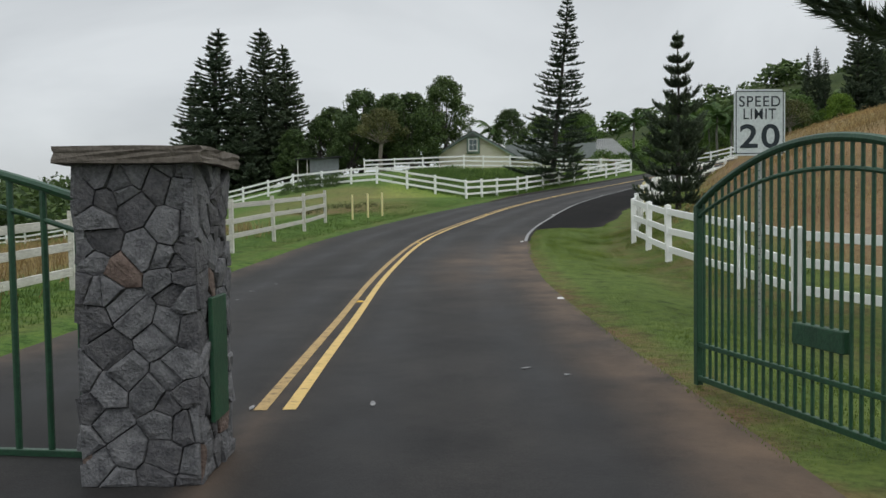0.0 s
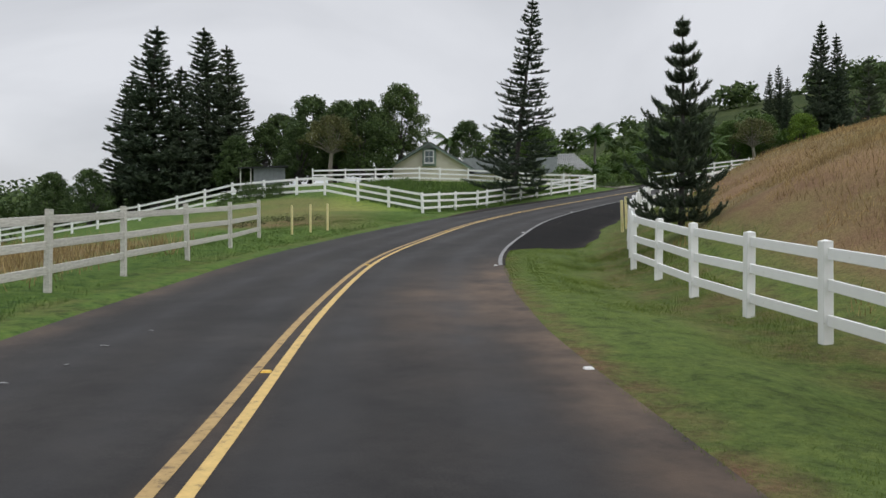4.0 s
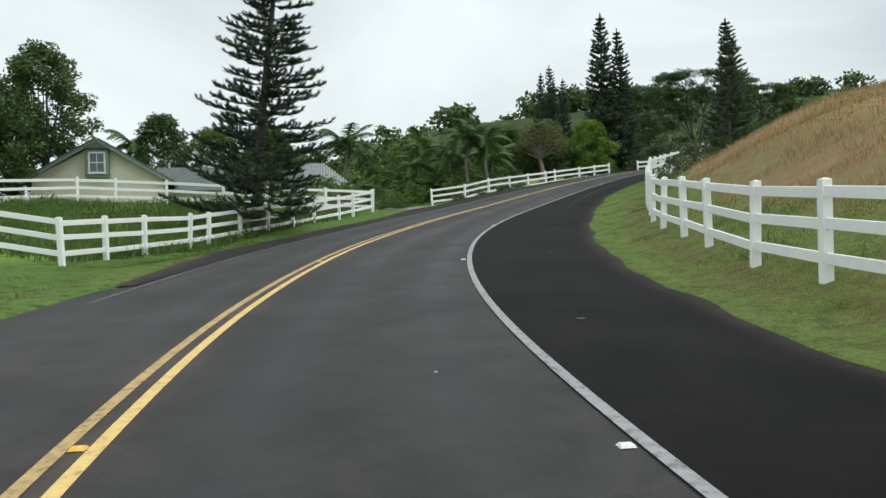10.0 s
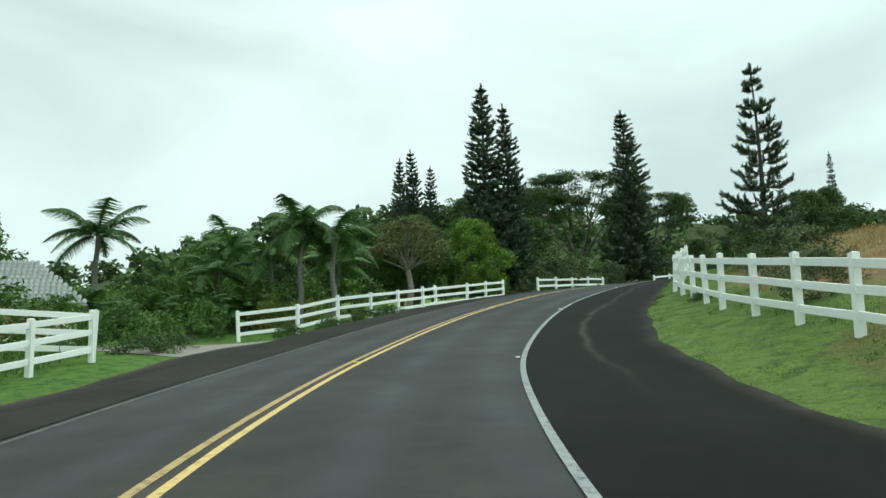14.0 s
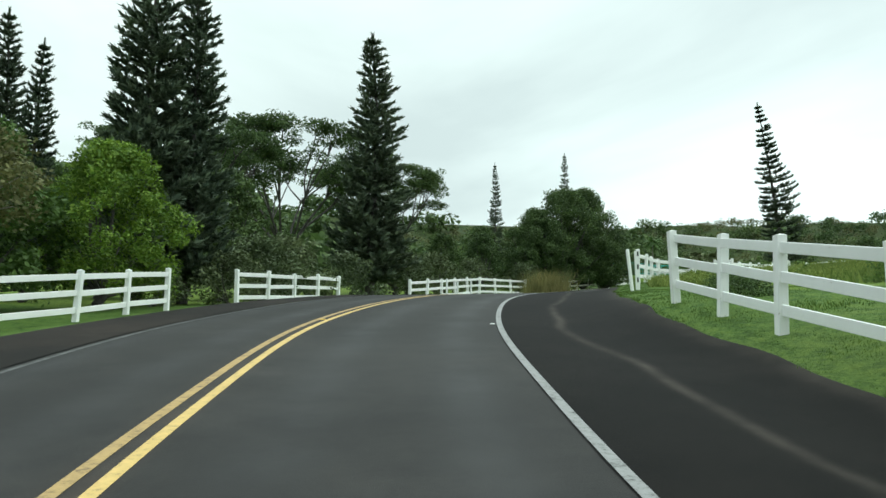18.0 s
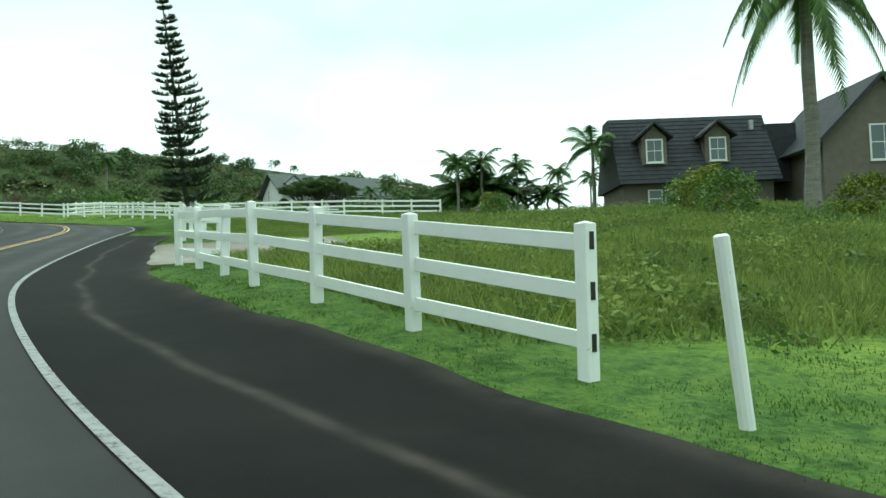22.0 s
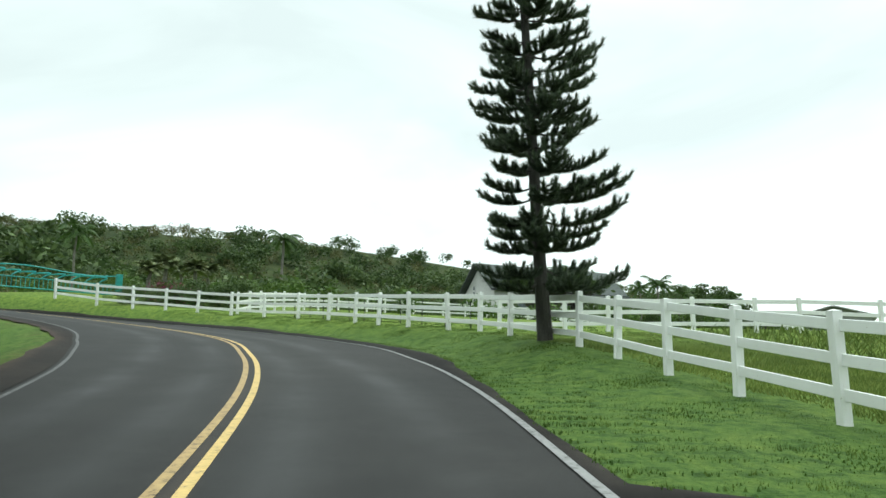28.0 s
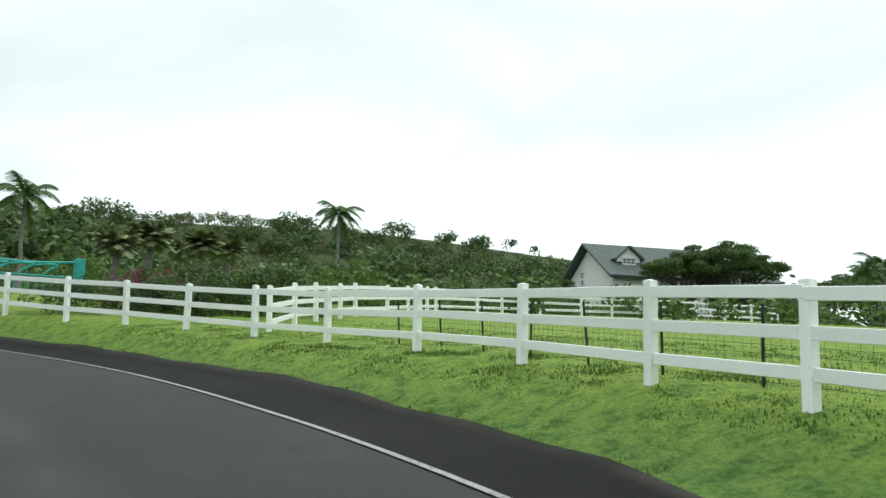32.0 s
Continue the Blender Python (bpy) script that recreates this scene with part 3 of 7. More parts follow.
def cover(x, y):
    """How much field grass, dry grass, far scrub and bare soil grows at each place."""
    s, d = nearest(x, y)
    x, y = np.asarray(x, float), np.asarray(y, float)
    fr = np.array(F_RIGHT)
    fx = np.interp(y, fr[1:, 1], fr[1:, 0])
    over = x - fx - 0.6
    n1 = np.sin(x * 0.7 + 2 * np.sin(y * 0.31)) * np.cos(y * 0.53 + x * 0.17)
    dry = step(0.3, 2.6, over) * step(4, 14, y) * (1 - step(66, 74, y)) * (1 - step(46, 54, x))
    dry = dry * (0.75 + 0.25 * n1)
    dry = np.maximum(dry, step(1.0, 3.0, -7.4 - x) * (1 - step(30, 36, y)) * 0.75)
    field = np.where(d > 0, step(6.0, 8.0, d), step(11.5, 14, -d)) * (x > 44)
    field = np.maximum(field, ((x < 16) & (y > 50)) * step(0.3, 2.0, x * 0 + (y - 54.15) * 0.58 - (x + 0.12) * 0.81 + 0.2) * (x > -6.8))
    far = step(16, 40, np.maximum(np.maximum(y - 100, x - 150), np.maximum(-40 - x, -15 - y)))
    soil = np.exp(-((np.abs(x - fx) - 0.4) / 0.7) ** 2) * (y < 60) * (y > 3) * 0.55
    soil = np.maximum(soil, dry * step(0.4, 1.6, over) * (1 - step(3.0, 7.5, over + 1.5 * n1)) * 0.95 * (x > 4))
    dry = np.maximum(dry, np.where((d > 1.9) & (d < 8), 0.1 * (1 - step(95, 115, s)), 0))
    soil = np.maximum(soil, np.where((d > 1.8) & (s < run_at(0, 26)), 0.95 * (1 - step(2.0, 2.45, d)), 0))
    soil = np.maximum(soil, np.where((d < -5.0) & (d > -6.0), 0.3, 0))
    # the bank above the pale posts: patchy dry grass and a bare red cut
    bank = step(-14, -11, x) * (1 - step(-4.5, -1.5, x)) * step(36, 39, y) * (1 - step(54, 58, y))
    dry = np.maximum(dry, bank * (0.30 + 0.14 * n1))
    soil = np.maximum(soil, 0.95 * np.exp(-(((x + 6.6) / 2.6) ** 2 + ((y - 40.2) / 2.4) ** 2) ** 2))
    return field, np.clip(dry, 0, 1), far, soil


# ---------------------------------------------------------------- ground, road, lines
def spaced(lo, hi, gap, out, n=22):
    mid = np.arange(lo, hi + gap, gap)
    g = np.geomspace(4.0, out, n)
    return np.r_[lo - g[::-1], mid, hi + g]


gx, gy = np.meshgrid(spaced(-60, 170, 1.4, 2600), spaced(-40, 130, 1.4, 2600), indexing="ij")
gz = land(gx.ravel(), gy.ravel())
_s, _d = nearest(gx.ravel(), gy.ravel())
inside = (_s > ROAD_S[2]) & (_s < ROAD_S[-3])
gz = gz - 0.4 * np.where(inside, 1 - step(11.5, 13.5, np.abs(_d)), 0)
nx, ny = gx.shape
quad = lambda nu, nv: np.stack([(np.arange(nu - 1)[:, None] * nv + np.arange(nv - 1)[None]).ravel() + o for o in (0, nv, nv + 1, 1)], 1)
me = mesh_fast("ground", np.c_[gx.ravel(), gy.ravel(), gz], quad(nx, ny))
for key, values in zip(("field", "dry", "far", "soil"), cover(gx.ravel(), gy.ravel())):
    add_attr(me, key, values)
tagged(part("ground", me, M_GROUND, smooth=True), "rolling green and dry grass hillside reaching to the horizon", "ground", kind="structure")

# distances to the right of the driving line, by the run along it: the double yellow line, the white edge line
Y_AT = [(0, -1.28), (21, -1.27), (31, -1.23), (37, -1.3), (44, -1.37), (48, -1.46), (52, -1.56), (56, -1.64), (61, -1.76), (69, -1.95), (77.5, -2.08), (81, -2.1), (87, -1.92), (96.5, -1.57), (103, -1.55), (108.5, -1.7),
        (112, -1.71), (121, -1.68), (136, -1.62), (148, -1.47), (156, -1.32), (165, -1.36), (170, -1.36), (174, -1.2), (178, -1.05), (182, -1.0), (188.5, -0.75), (200, -0.5), (240, -0.5)]
W_AT = [(0, 2.05), (36, 1.98), (46, 1.92), (51, 1.82), (54, 1.68), (57.5, 1.52), (63, 1.37), (71, 1.22), (77.5, 1.2), (84.5, 1.34), (91, 1.6), (97, 1.7), (105, 1.64), (111, 1.6), (121, 1.42),
        (126, 1.56), (131, 1.62), (137, 1.5), (149, 1.6), (155, 1.7), (161, 1.74), (166, 1.95), (169, 2.15), (172, 2.43), (175, 2.78), (179, 3.02), (181.5, 3.1), (184.5, 3.5), (187.5, 3.85), (193.5, 4.3), (200, 4.5), (240, 4.5)]


def along(keys):
    """A smooth curve through the keys."""
    g = np.arange(0, 240, 0.5)
    v = np.interp(g, *zip(*keys))
    k = np.exp(-0.5 * (np.arange(-12, 13) / 5.0) ** 2)
    v = np.convolve(np.pad(v, 12, "edge"), k / k.sum(), "valid")
    return lambda s: np.interp(s, g, v)


mid_line, white_r = along(Y_AT), along(W_AT)
left_gap = lambda s: np.interp(s, [70, 92, 158, 165, 172, 180], [2.4, 2.3, 2.3, 2.8, 3.3, 4.0])


def strip(name, s0, s1, d0, d1, lift, mat, cross=6, label="", category="road", gap=0.5, attrs=False, hug=False, wear=False, skirt=0.0):
    """A band along the road between two distances to the right of the driving line (numbers or functions of the run)."""
    s = np.arange(s0, s1 + 1e-6, gap)
    f0 = d0(s) if callable(d0) else np.full(len(s), d0)
    f1 = d1(s) if callable(d1) else np.full(len(s), d1)
    t = np.linspace(0, 1, cross)
    d = f0[:, None] * (1 - t) + f1[:, None] * t
    S = np.repeat(s[:, None], cross, 1)
    x = np.interp(S, ROAD_S, ROAD_P[:, 0]) + d * np.interp(S, ROAD_S, ROAD_R[:, 0])
    y = np.interp(S, ROAD_S, ROAD_P[:, 1]) + d * np.interp(S, ROAD_S, ROAD_R[:, 1])
    z = (land(x.ravel(), y.ravel()) if hug else np.interp(S, ROAD_S, ROAD_P[:, 2]).ravel()) + lift
    v, f = np.c_[x.ravel(), y.ravel(), z], quad(len(s), cross)[:, ::-1]
    if skirt:
        k = np.arange(len(s) * cross).reshape(len(s), cross)
        rim = np.r_[k[0, :-1], k[:-1, -1], k[-1, :0:-1], k[:0:-1, 0]]
        low = len(v) + np.arange(len(rim))
        v = np.r_[v, v[rim] - [0, 0, skirt]]
        f = np.r_[f, np.c_[rim, np.roll(rim, -1), np.roll(low, -1), low]]
    me = mesh_fast(name, v, f)
    if attrs:
        y0 = mid_line(S)
        dust = np.maximum(step(0.9, 2.0, d), step(0.0, 0.6, y0 - 2.7 - d) * 0.5) * (1 - step(run_at(0, 20), run_at(0, 27), S))
        dust = np.maximum(dust, 0.8 * np.exp(-((S - run_at(0, 17)) / 4.5) ** 2) * step(-1.2, 1.2, d))
        dust = np.maximum(dust, 0.45 * np.exp(-((d - y0) / 0.12) ** 2))
        wheel = np.exp(-((d - 0.85) / 0.35) ** 2) + np.exp(-((d + 0.6) / 0.35) ** 2) + np.exp(-((d - y0 + 0.8) / 0.3) ** 2) + np.exp(-((d - y0 + 2.1) / 0.3) ** 2)
        add_attr(me, "up_road", step(70, 135, S).ravel())
        add_attr(me, "dust", dust.ravel())
        add_attr(me, "track", (0.8 * wheel).ravel())
    if wear:
        # dust lies along the line that wheels keep to, and at the outer edge
        at_ = np.where(d > 0, d - (edge_r(S) * 0.62 + 0.1), 9.0) + 0.12 * np.sin(S * 0.35) + 0.05 * np.sin(S * 1.1)
        line = np.exp(-(at_ / 0.085) ** 2) * step(80, 92, S) * (1 - step(155, 163, S))
        rim_ = np.where(d > 0, edge_r(S) - d, d - edge_l(S))
        add_attr(me, "track", np.maximum(line, 0.8 * np.exp(-(rim_ / 0.22) ** 2)).ravel())
    ob = part(name, me, mat, smooth=True)
    return tagged(ob, label, category, kind="structure") if category else ob


END = ROAD_S[-1] - 1
keys_r = [(0, 2.05), (20.5, 1.98), (29.5, 1.94), (36.5, 2.08), (43.8, 2.1), (44.6, 3.0), (45.2, 3.7), (46.5, 4.3), (50, 4.58), (55, 4.42), (57, 4.52), (59, 4.45), (63, 4.42), (66, 4.38), (70, 4.5), (72, 4.52), (74, 4.48),
          (76.5, 4.5), (81, 4.45), (89, 4.35), (98, 4.62), (102, 4.7), (109, 4.38), (113, 4.28), (121, 4.4), (127, 4.5), (131, 4.25), (134, 4.1), (137, 4.0), (142, 4.25), (146, 4.4), (155, 4.35), (161.2, 4.5), (162.2, 3.6),
          (162.9, 2.1), (166, 2.15), (169.5, 2.45), (172, 2.87), (176.5, 3.75), (181.5, 4.2), (184, 4.75), (189, 5.95), (195, 6.55), (240, 6.8)]
keys_l = [(0, -4.55), (35, -4.66), (46, -4.85), (50, -4.9), (56.5, -4.6), (60, -4.65), (66, -5.4), (70, -6.6), (77.5, -7.6), (93, -8.0), (112, -7.9), (135, -7.5), (155, -7.3), (163, -6.3), (171.5, -5.6), (240, -5.8)]
wave = lambda s: 0.05 * np.sin(s * 0.9) + 0.04 * np.sin(s * 2.3 + 1)
edge_r = lambda s: np.interp(s, *zip(*keys_r)) + wave(s) * (np.interp(s, *zip(*keys_r)) > 2.3)
edge_l = lambda s: np.interp(s, *zip(*keys_l)) + wave(s + 3) * (np.interp(s, *zip(*keys_l)) < -5.1)
road_r = lambda s: np.where(s < 39, np.interp(s, *zip(*keys_r)), white_r(s) + 0.07)
road_l = lambda s: np.where(s < 60, np.interp(s, *zip(*keys_l)), mid_line(s) - left_gap(s) - 0.15)
# the verge: the ground beside the road, laid finer
DRIVE = (142.3, 150.2)
cols = np.r_[np.arange(-14.5, -3, 0.5), np.arange(-3, 1, 1.0), np.arange(1, 14.6, 0.5)]
vs, vd = np.meshgrid(ROAD_S, cols, indexing="ij")
px = np.interp(vs, ROAD_S, ROAD_P[:, 0]) + vd * np.interp(vs, ROAD_S, ROAD_R[:, 0])
py = np.interp(vs, ROAD_S, ROAD_P[:, 1]) + vd * np.interp(vs, ROAD_S, ROAD_R[:, 1])
pz = land(px.ravel(), py.ravel()) + 0.004
zr_ = np.interp(vs.ravel(), ROAD_S, ROAD_P[:, 2])
wob = 0.025 * np.sin(px.ravel() * 2.1 + np.sin(py.ravel() * 1.3)) * np.cos(py.ravel() * 1.7)
fd, fs = vd.ravel(), vs.ravel()
out = np.maximum(fd - edge_r(fs), edge_l(fs) - fd)
paved = ((fs > DRIVE[0] - 1) & (fs < DRIVE[1] + 1) & (fd > 3)) | ((fs > 90.5) & (fs < 101) & (fd < -7))
pz = pz + np.where(paved, 0.0, wob) * step(0.2, 2.0, out) - 0.075 * (1 - step(-0.35, 0.0, out))
pz = np.where((fd > road_l(fs) + 0.1) & (fd < road_r(fs) - 0.1), zr_ - 0.09, pz)
pz = pz - 0.03 * step(13.6, 14.5, np.abs(vd.ravel()))
me = mesh_fast("verge", np.c_[px.ravel(), py.ravel(), pz], quad(*vs.shape))
for key, values in zip(("field", "dry", "far", "soil"), cover(px.ravel(), py.ravel())):
    add_attr(me, key, values)
tagged(part("verge", me, M_GROUND, smooth=True), "mown bright green grass verge beside the road", "ground", kind="structure")


strip("road", 0, END, road_l, road_r, 0.0, M_ASPHALT, 31, "two-lane worn grey asphalt road with dusty edges", attrs=True)
strip("shoulder", 39, END, lambda s: road_r(s) - 0.04, edge_r, 0.012, M_GRAVEL, 61, "dark fresh asphalt shoulder beside the road", hug=True, wear=True)
strip("shoulder_verge", 60, END, edge_l, lambda s: road_l(s) + 0.04, 0.010, M_GRAVEL_RED, 17, "dark gravel shoulder with red dirt", hug=True, wear=True)
for off, paint in ((-0.108, M_YELLOW_DULL), (0.108, M_YELLOW)):
    strip("yellow_line", run_at(0, 4.5), END, lambda s: mid_line(s) + off - 0.05, lambda s: mid_line(s) + off + 0.05, 0.005, paint, 3, "faded double yellow centre line", "road marking")
strip("white_line", 39, END, lambda s: white_r(s) - 0.05, lambda s: white_r(s) + 0.05, 0.016, M_LINE, 3, "worn white edge line", "road marking")
strip("white_line", 58, END, lambda s: mid_line(s) - left_gap(s) - 0.035, lambda s: mid_line(s) - left_gap(s) + 0.035, 0.005, M_LINE_OLD, 3, "worn thin white edge line", "road marking")

strip("driveway_1", *DRIVE, lambda s: edge_r(s) - 0.08, lambda s: np.minimum(4.7 + (s - DRIVE[0]) * 1.5, 10.5), 0.018, M_CONCRETE, 16, "stained pale concrete driveway apron", "driveway", gap=0.2, hug=True, skirt=0.15)
strip("driveway_2", 91.8, 99.4, lambda s: np.maximum(-7.9 - (s - 91.8) * 2.2, -14.2), lambda s: edge_l(s) + 0.08, 0.018, M_CONCRETE, 14, "pale concrete driveway to the cream house", "driveway", gap=0.2, hug=True, skirt=0.15)


# raised road markers
def marker(x, y, mat, label, k):
    s, d = nearest(x, y)
    i = int(s[0] / 0.5)
    bm = bmesh.new()
    vs = box(bm, -0.05, -0.05, 0, 0.05, 0.05, 0.018)
    for v in vs[4:]:
        v.co.x *= 0.75
        v.co.y *= 0.6
    z = ROAD_P[i, 2] + 0.002
    ob = part("road_marker", bm, mat, at=pose(x, y, z, 0, 0, math.degrees(math.atan2(ROAD_R[i, 1], ROAD_R[i, 0]))))
    return tagged(ob, label, "road marker", "road markers along the lines")


for i in range(8):
    for side, mat, label in ((1, M_REFLW, "small white raised reflective road marker"), (-1, M_REFLY, "small amber raised reflective road marker")):
        s_ = run_at(0, 11.1) + i * 12.1 + (0.3 if side < 0 else 0)
        k_ = int(s_ / 0.5)
        off = float(mid_line(s_)) if side < 0 else float(white_r(s_)) - 0.12
        marker(ROAD_P[k_, 0] + off * ROAD_R[k_, 0], ROAD_P[k_, 1] + off * ROAD_R[k_, 1], mat, label, i)


# ---------------------------------------------------------------- fences
def post_mesh(w, h, point):
    bm = bmesh.new()
    vs = box(bm, -w / 2, -w / 2, -0.35, w / 2, w / 2, h - point)
    if point:
        top = bm.verts.new((0, 0, h))
        f = [f for f in bm.faces if all(v in vs[4:] for v in f.verts)]
        bmesh.ops.delete(bm, geom=f, context="FACES_ONLY")
        for a, b in ((4, 5), (5, 6), (6, 7), (7, 4)):
            bm.faces.new((vs[a], vs[b], top))
    bmesh.ops.bevel(bm, geom=[e for e in bm.edges if abs(e.verts[0].co.z - e.verts[1].co.z) > 0.5], offset=0.008, segments=1, affect="EDGES")
    me = bpy.data.meshes.new("post")
    bm.to_mesh(me)
    bm.free()
    return me


def rail_mesh(hgt, thick):
    bm = boxed(0, -thick / 2, -hgt / 2, 1, thick / 2, hgt / 2)
    bmesh.ops.bevel(bm, geom=[e for e in bm.edges if abs(e.verts[0].co.x - e.verts[1].co.x) > 0.5], offset=0.006, segments=1, affect="EDGES")
    me = bpy.data.meshes.new("rail")
    bm.to_mesh(me)
    bm.free()
    return me


POST_W, RAIL_W = post_mesh(0.14, 1.34, 0.025), rail_mesh(0.15, 0.042)
POST_O, RAIL_O = post_mesh(0.11, 1.38, 0.0), rail_mesh(0.145, 0.03)
for me_, mat_ in ((POST_W, M_FENCE), (RAIL_W, M_FENCE), (POST_O, M_OLDWOOD), (RAIL_O, M_OLDWOOD)):
    me_.materials.append(mat_)
rng = random.Random(5)


def fence(bends, gap, label, old=False, skip_last=False, tilt=1.2, rails=(1.17, 0.75, 0.32), scale=1.0, known=()):
    """Posts at even steps along the bends, with three boards from post to post that follow the slope."""
    b = np.array(bends, float)
    run = np.r_[0, np.cumsum(np.linalg.norm(np.diff(b[:, :2], axis=0), axis=1))]
    n = max(1, round(run[-1] / gap))
    at_ = np.linspace(0, run[-1], n + 1)
    for k in [] if known else run[1:-1]:
        at_[np.abs(at_ - k).argmin()] = k
    if known:
        # posts whose places are known, with even steps between them
        stops = [0.0, *[k for k in known if 0.4 < k < run[-1] - 0.4], run[-1]]
        at_ = np.array([0.0] + [lo + (hi - lo) * (j + 1) / max(1, round((hi - lo) / gap - 0.1)) for lo, hi in zip(stops, stops[1:]) for j in range(max(1, round((hi - lo) / gap - 0.1)))])
        n = len(at_) - 1
    xs, ys = np.interp(at_, run, b[:, 0]), np.interp(at_, run, b[:, 1])
    zs = np.interp(at_, run, b[:, 2])
    zs = np.clip(zs, land(xs, ys) - 0.12, land(xs, ys) + 0.2)
    top = thing("fence", (xs[0], ys[0], zs[0]), label, "fence", "rail fences along the road")
    pm, rm = (POST_O, RAIL_O) if old else (POST_W, RAIL_W)
    for i in range(n + 1):
        j = min(i, n - 1)
        yaw = math.degrees(math.atan2(ys[j + 1] - ys[j], xs[j + 1] - xs[j]))
        ob = part("post", pm, None, top, at=top.matrix_basis.inverted() @ pose(xs[i], ys[i], zs[i], rng.gauss(0, tilt), rng.gauss(0, tilt), yaw)
                  @ Matrix.Diagonal((1, 1, scale * rng.uniform(0.985, 1.03), 1)))
    for i in range(n):
        for r in rails:
            a = Vector((xs[i], ys[i], zs[i] + r * scale + rng.gauss(0, 0.012)))
            c = Vector((xs[i + 1], ys[i + 1], zs[i + 1] + r * scale + rng.gauss(0, 0.012)))
            way = c - a
            m = Matrix.Translation(a) @ pose(0, 0, 0, 0, -math.degrees(math.atan2(way.z, way.to_2d().length)), math.degrees(math.atan2(way.y, way.x)))
            part("rail", rm, None, top, at=top.matrix_basis.inverted() @ m @ Matrix.Diagonal((way.length, 1, 1, 1)))
    return top


fence(F_RIGHT, 2.2, "white painted three-board ranch fence below the dry hill", known=(8.8, 10.9, 13.0, 15.4, 17.6, 34.0, 36.1, 39.1, 41.4, 44.0, 75.9, 78.6, 81.1, 83.0))
fence(F_OLD, 3.75, "weathered grey-white board fence on thin posts", True, tilt=1.5)
fence(F_LEFT, 2.4, "white three-board paddock fence bending along the road")
fence(F_BACK, 2.75, "white board fence at the back of the paddock")
fence(F_D, 2.4, "white three-board fence dropping to a driveway")
fence(F_E, 2.35, "short white three-board fence panel before dark trees")
fence(F_F, 2.4, "white board fence in front of brush", tilt=2.5)
fence(F_G, 2.6, "old grey board fence half hidden under a tree", True, tilt=3)
fence(F_G2, 2.2, "white board fence beyond the roadside tree", tilt=3)
fence_i = fence(F_I, 2.45, "white vinyl three-rail fence before a weedy field", known=(2.64, 4.97, 7.19, 9.3, 11.6, 14.0))
# open rail sockets in the end post: dark plates paint the shade inside
for z_ in (0.32, 0.75, 1.17):
    part("socket", boxed(-0.078, -0.025, z_ - 0.075, -0.0705, 0.025, z_ + 0.075), M_DARKPOST, fence_i.children[0], "dark plate painting the shade in an open rail socket")
j_ = np.array(F_J)
j_run = np.r_[0, np.cumsum(np.hypot(*np.diff(j_[:, :2], axis=0).T))]
fence(F_J, 2.45, "long white three-rail fence curving along the road", known=[float(np.interp(x, j_[:, 0], j_run)) for x in (77.84, 99.3, 101.7, 104.1, 106.5, 109.4, 111.35, 114.25, 116.8, 119.05, 121.85, 125.0, 128.2, 130.1, 132.1, 133.5, 135.1, 136.95)])
fence(F_N, 2.6, "white board fence dividing the pasture")
fence(F_IN, 2.6, "white board fence round the far lawn")


# ---------------------------------------------------------------- trees and plants
def needle_ropes(segs, seed, width=0.36):
    """Ropes of short needles: thin forward-swept triangles set round each piece of line (start, end, reach, needles per metre)."""
    r = np.random.RandomState(seed)
    a, b = np.array([s[0] for s in segs], float), np.array([s[1] for s in segs], float)
    reach, dens = np.array([s[2] for s in segs]), np.array([s[3] for s in segs])
    way = b - a
    n = np.maximum(3, (np.linalg.norm(way, axis=1) * dens).astype(int))
    k = np.repeat(np.arange(len(segs)), n)
    t = way / np.maximum(np.linalg.norm(way, axis=1), 1e-6)[:, None]
    u = np.cross(t, np.where(np.abs(t[:, 2:]) < 0.9, [[0.0, 0.0, 1.0]], [[1.0, 0.0, 0.0]]))
    u /= np.linalg.norm(u, axis=1)[:, None]
    w = np.cross(t, u)
    p = a[k] + way[k] * r.rand(len(k), 1)
    ang = r.rand(len(k), 1) * math.tau
    out = u[k] * np.cos(ang) + w[k] * np.sin(ang)
    R = (reach[k] * (0.7 + 0.6 * r.rand(len(k))))[:, None]
    side = np.cross(t[k], out) * R * width
    tip = p + out * R * 0.85 + t[k] * R * 1.15 + np.array([0, 0, 0.12]) * R
    v = np.stack([p - side - t[k] * R * 0.2, p + side - t[k] * R * 0.2, tip], 1).reshape(-1, 3)
    return v, np.arange(len(v)).reshape(-1, 3)


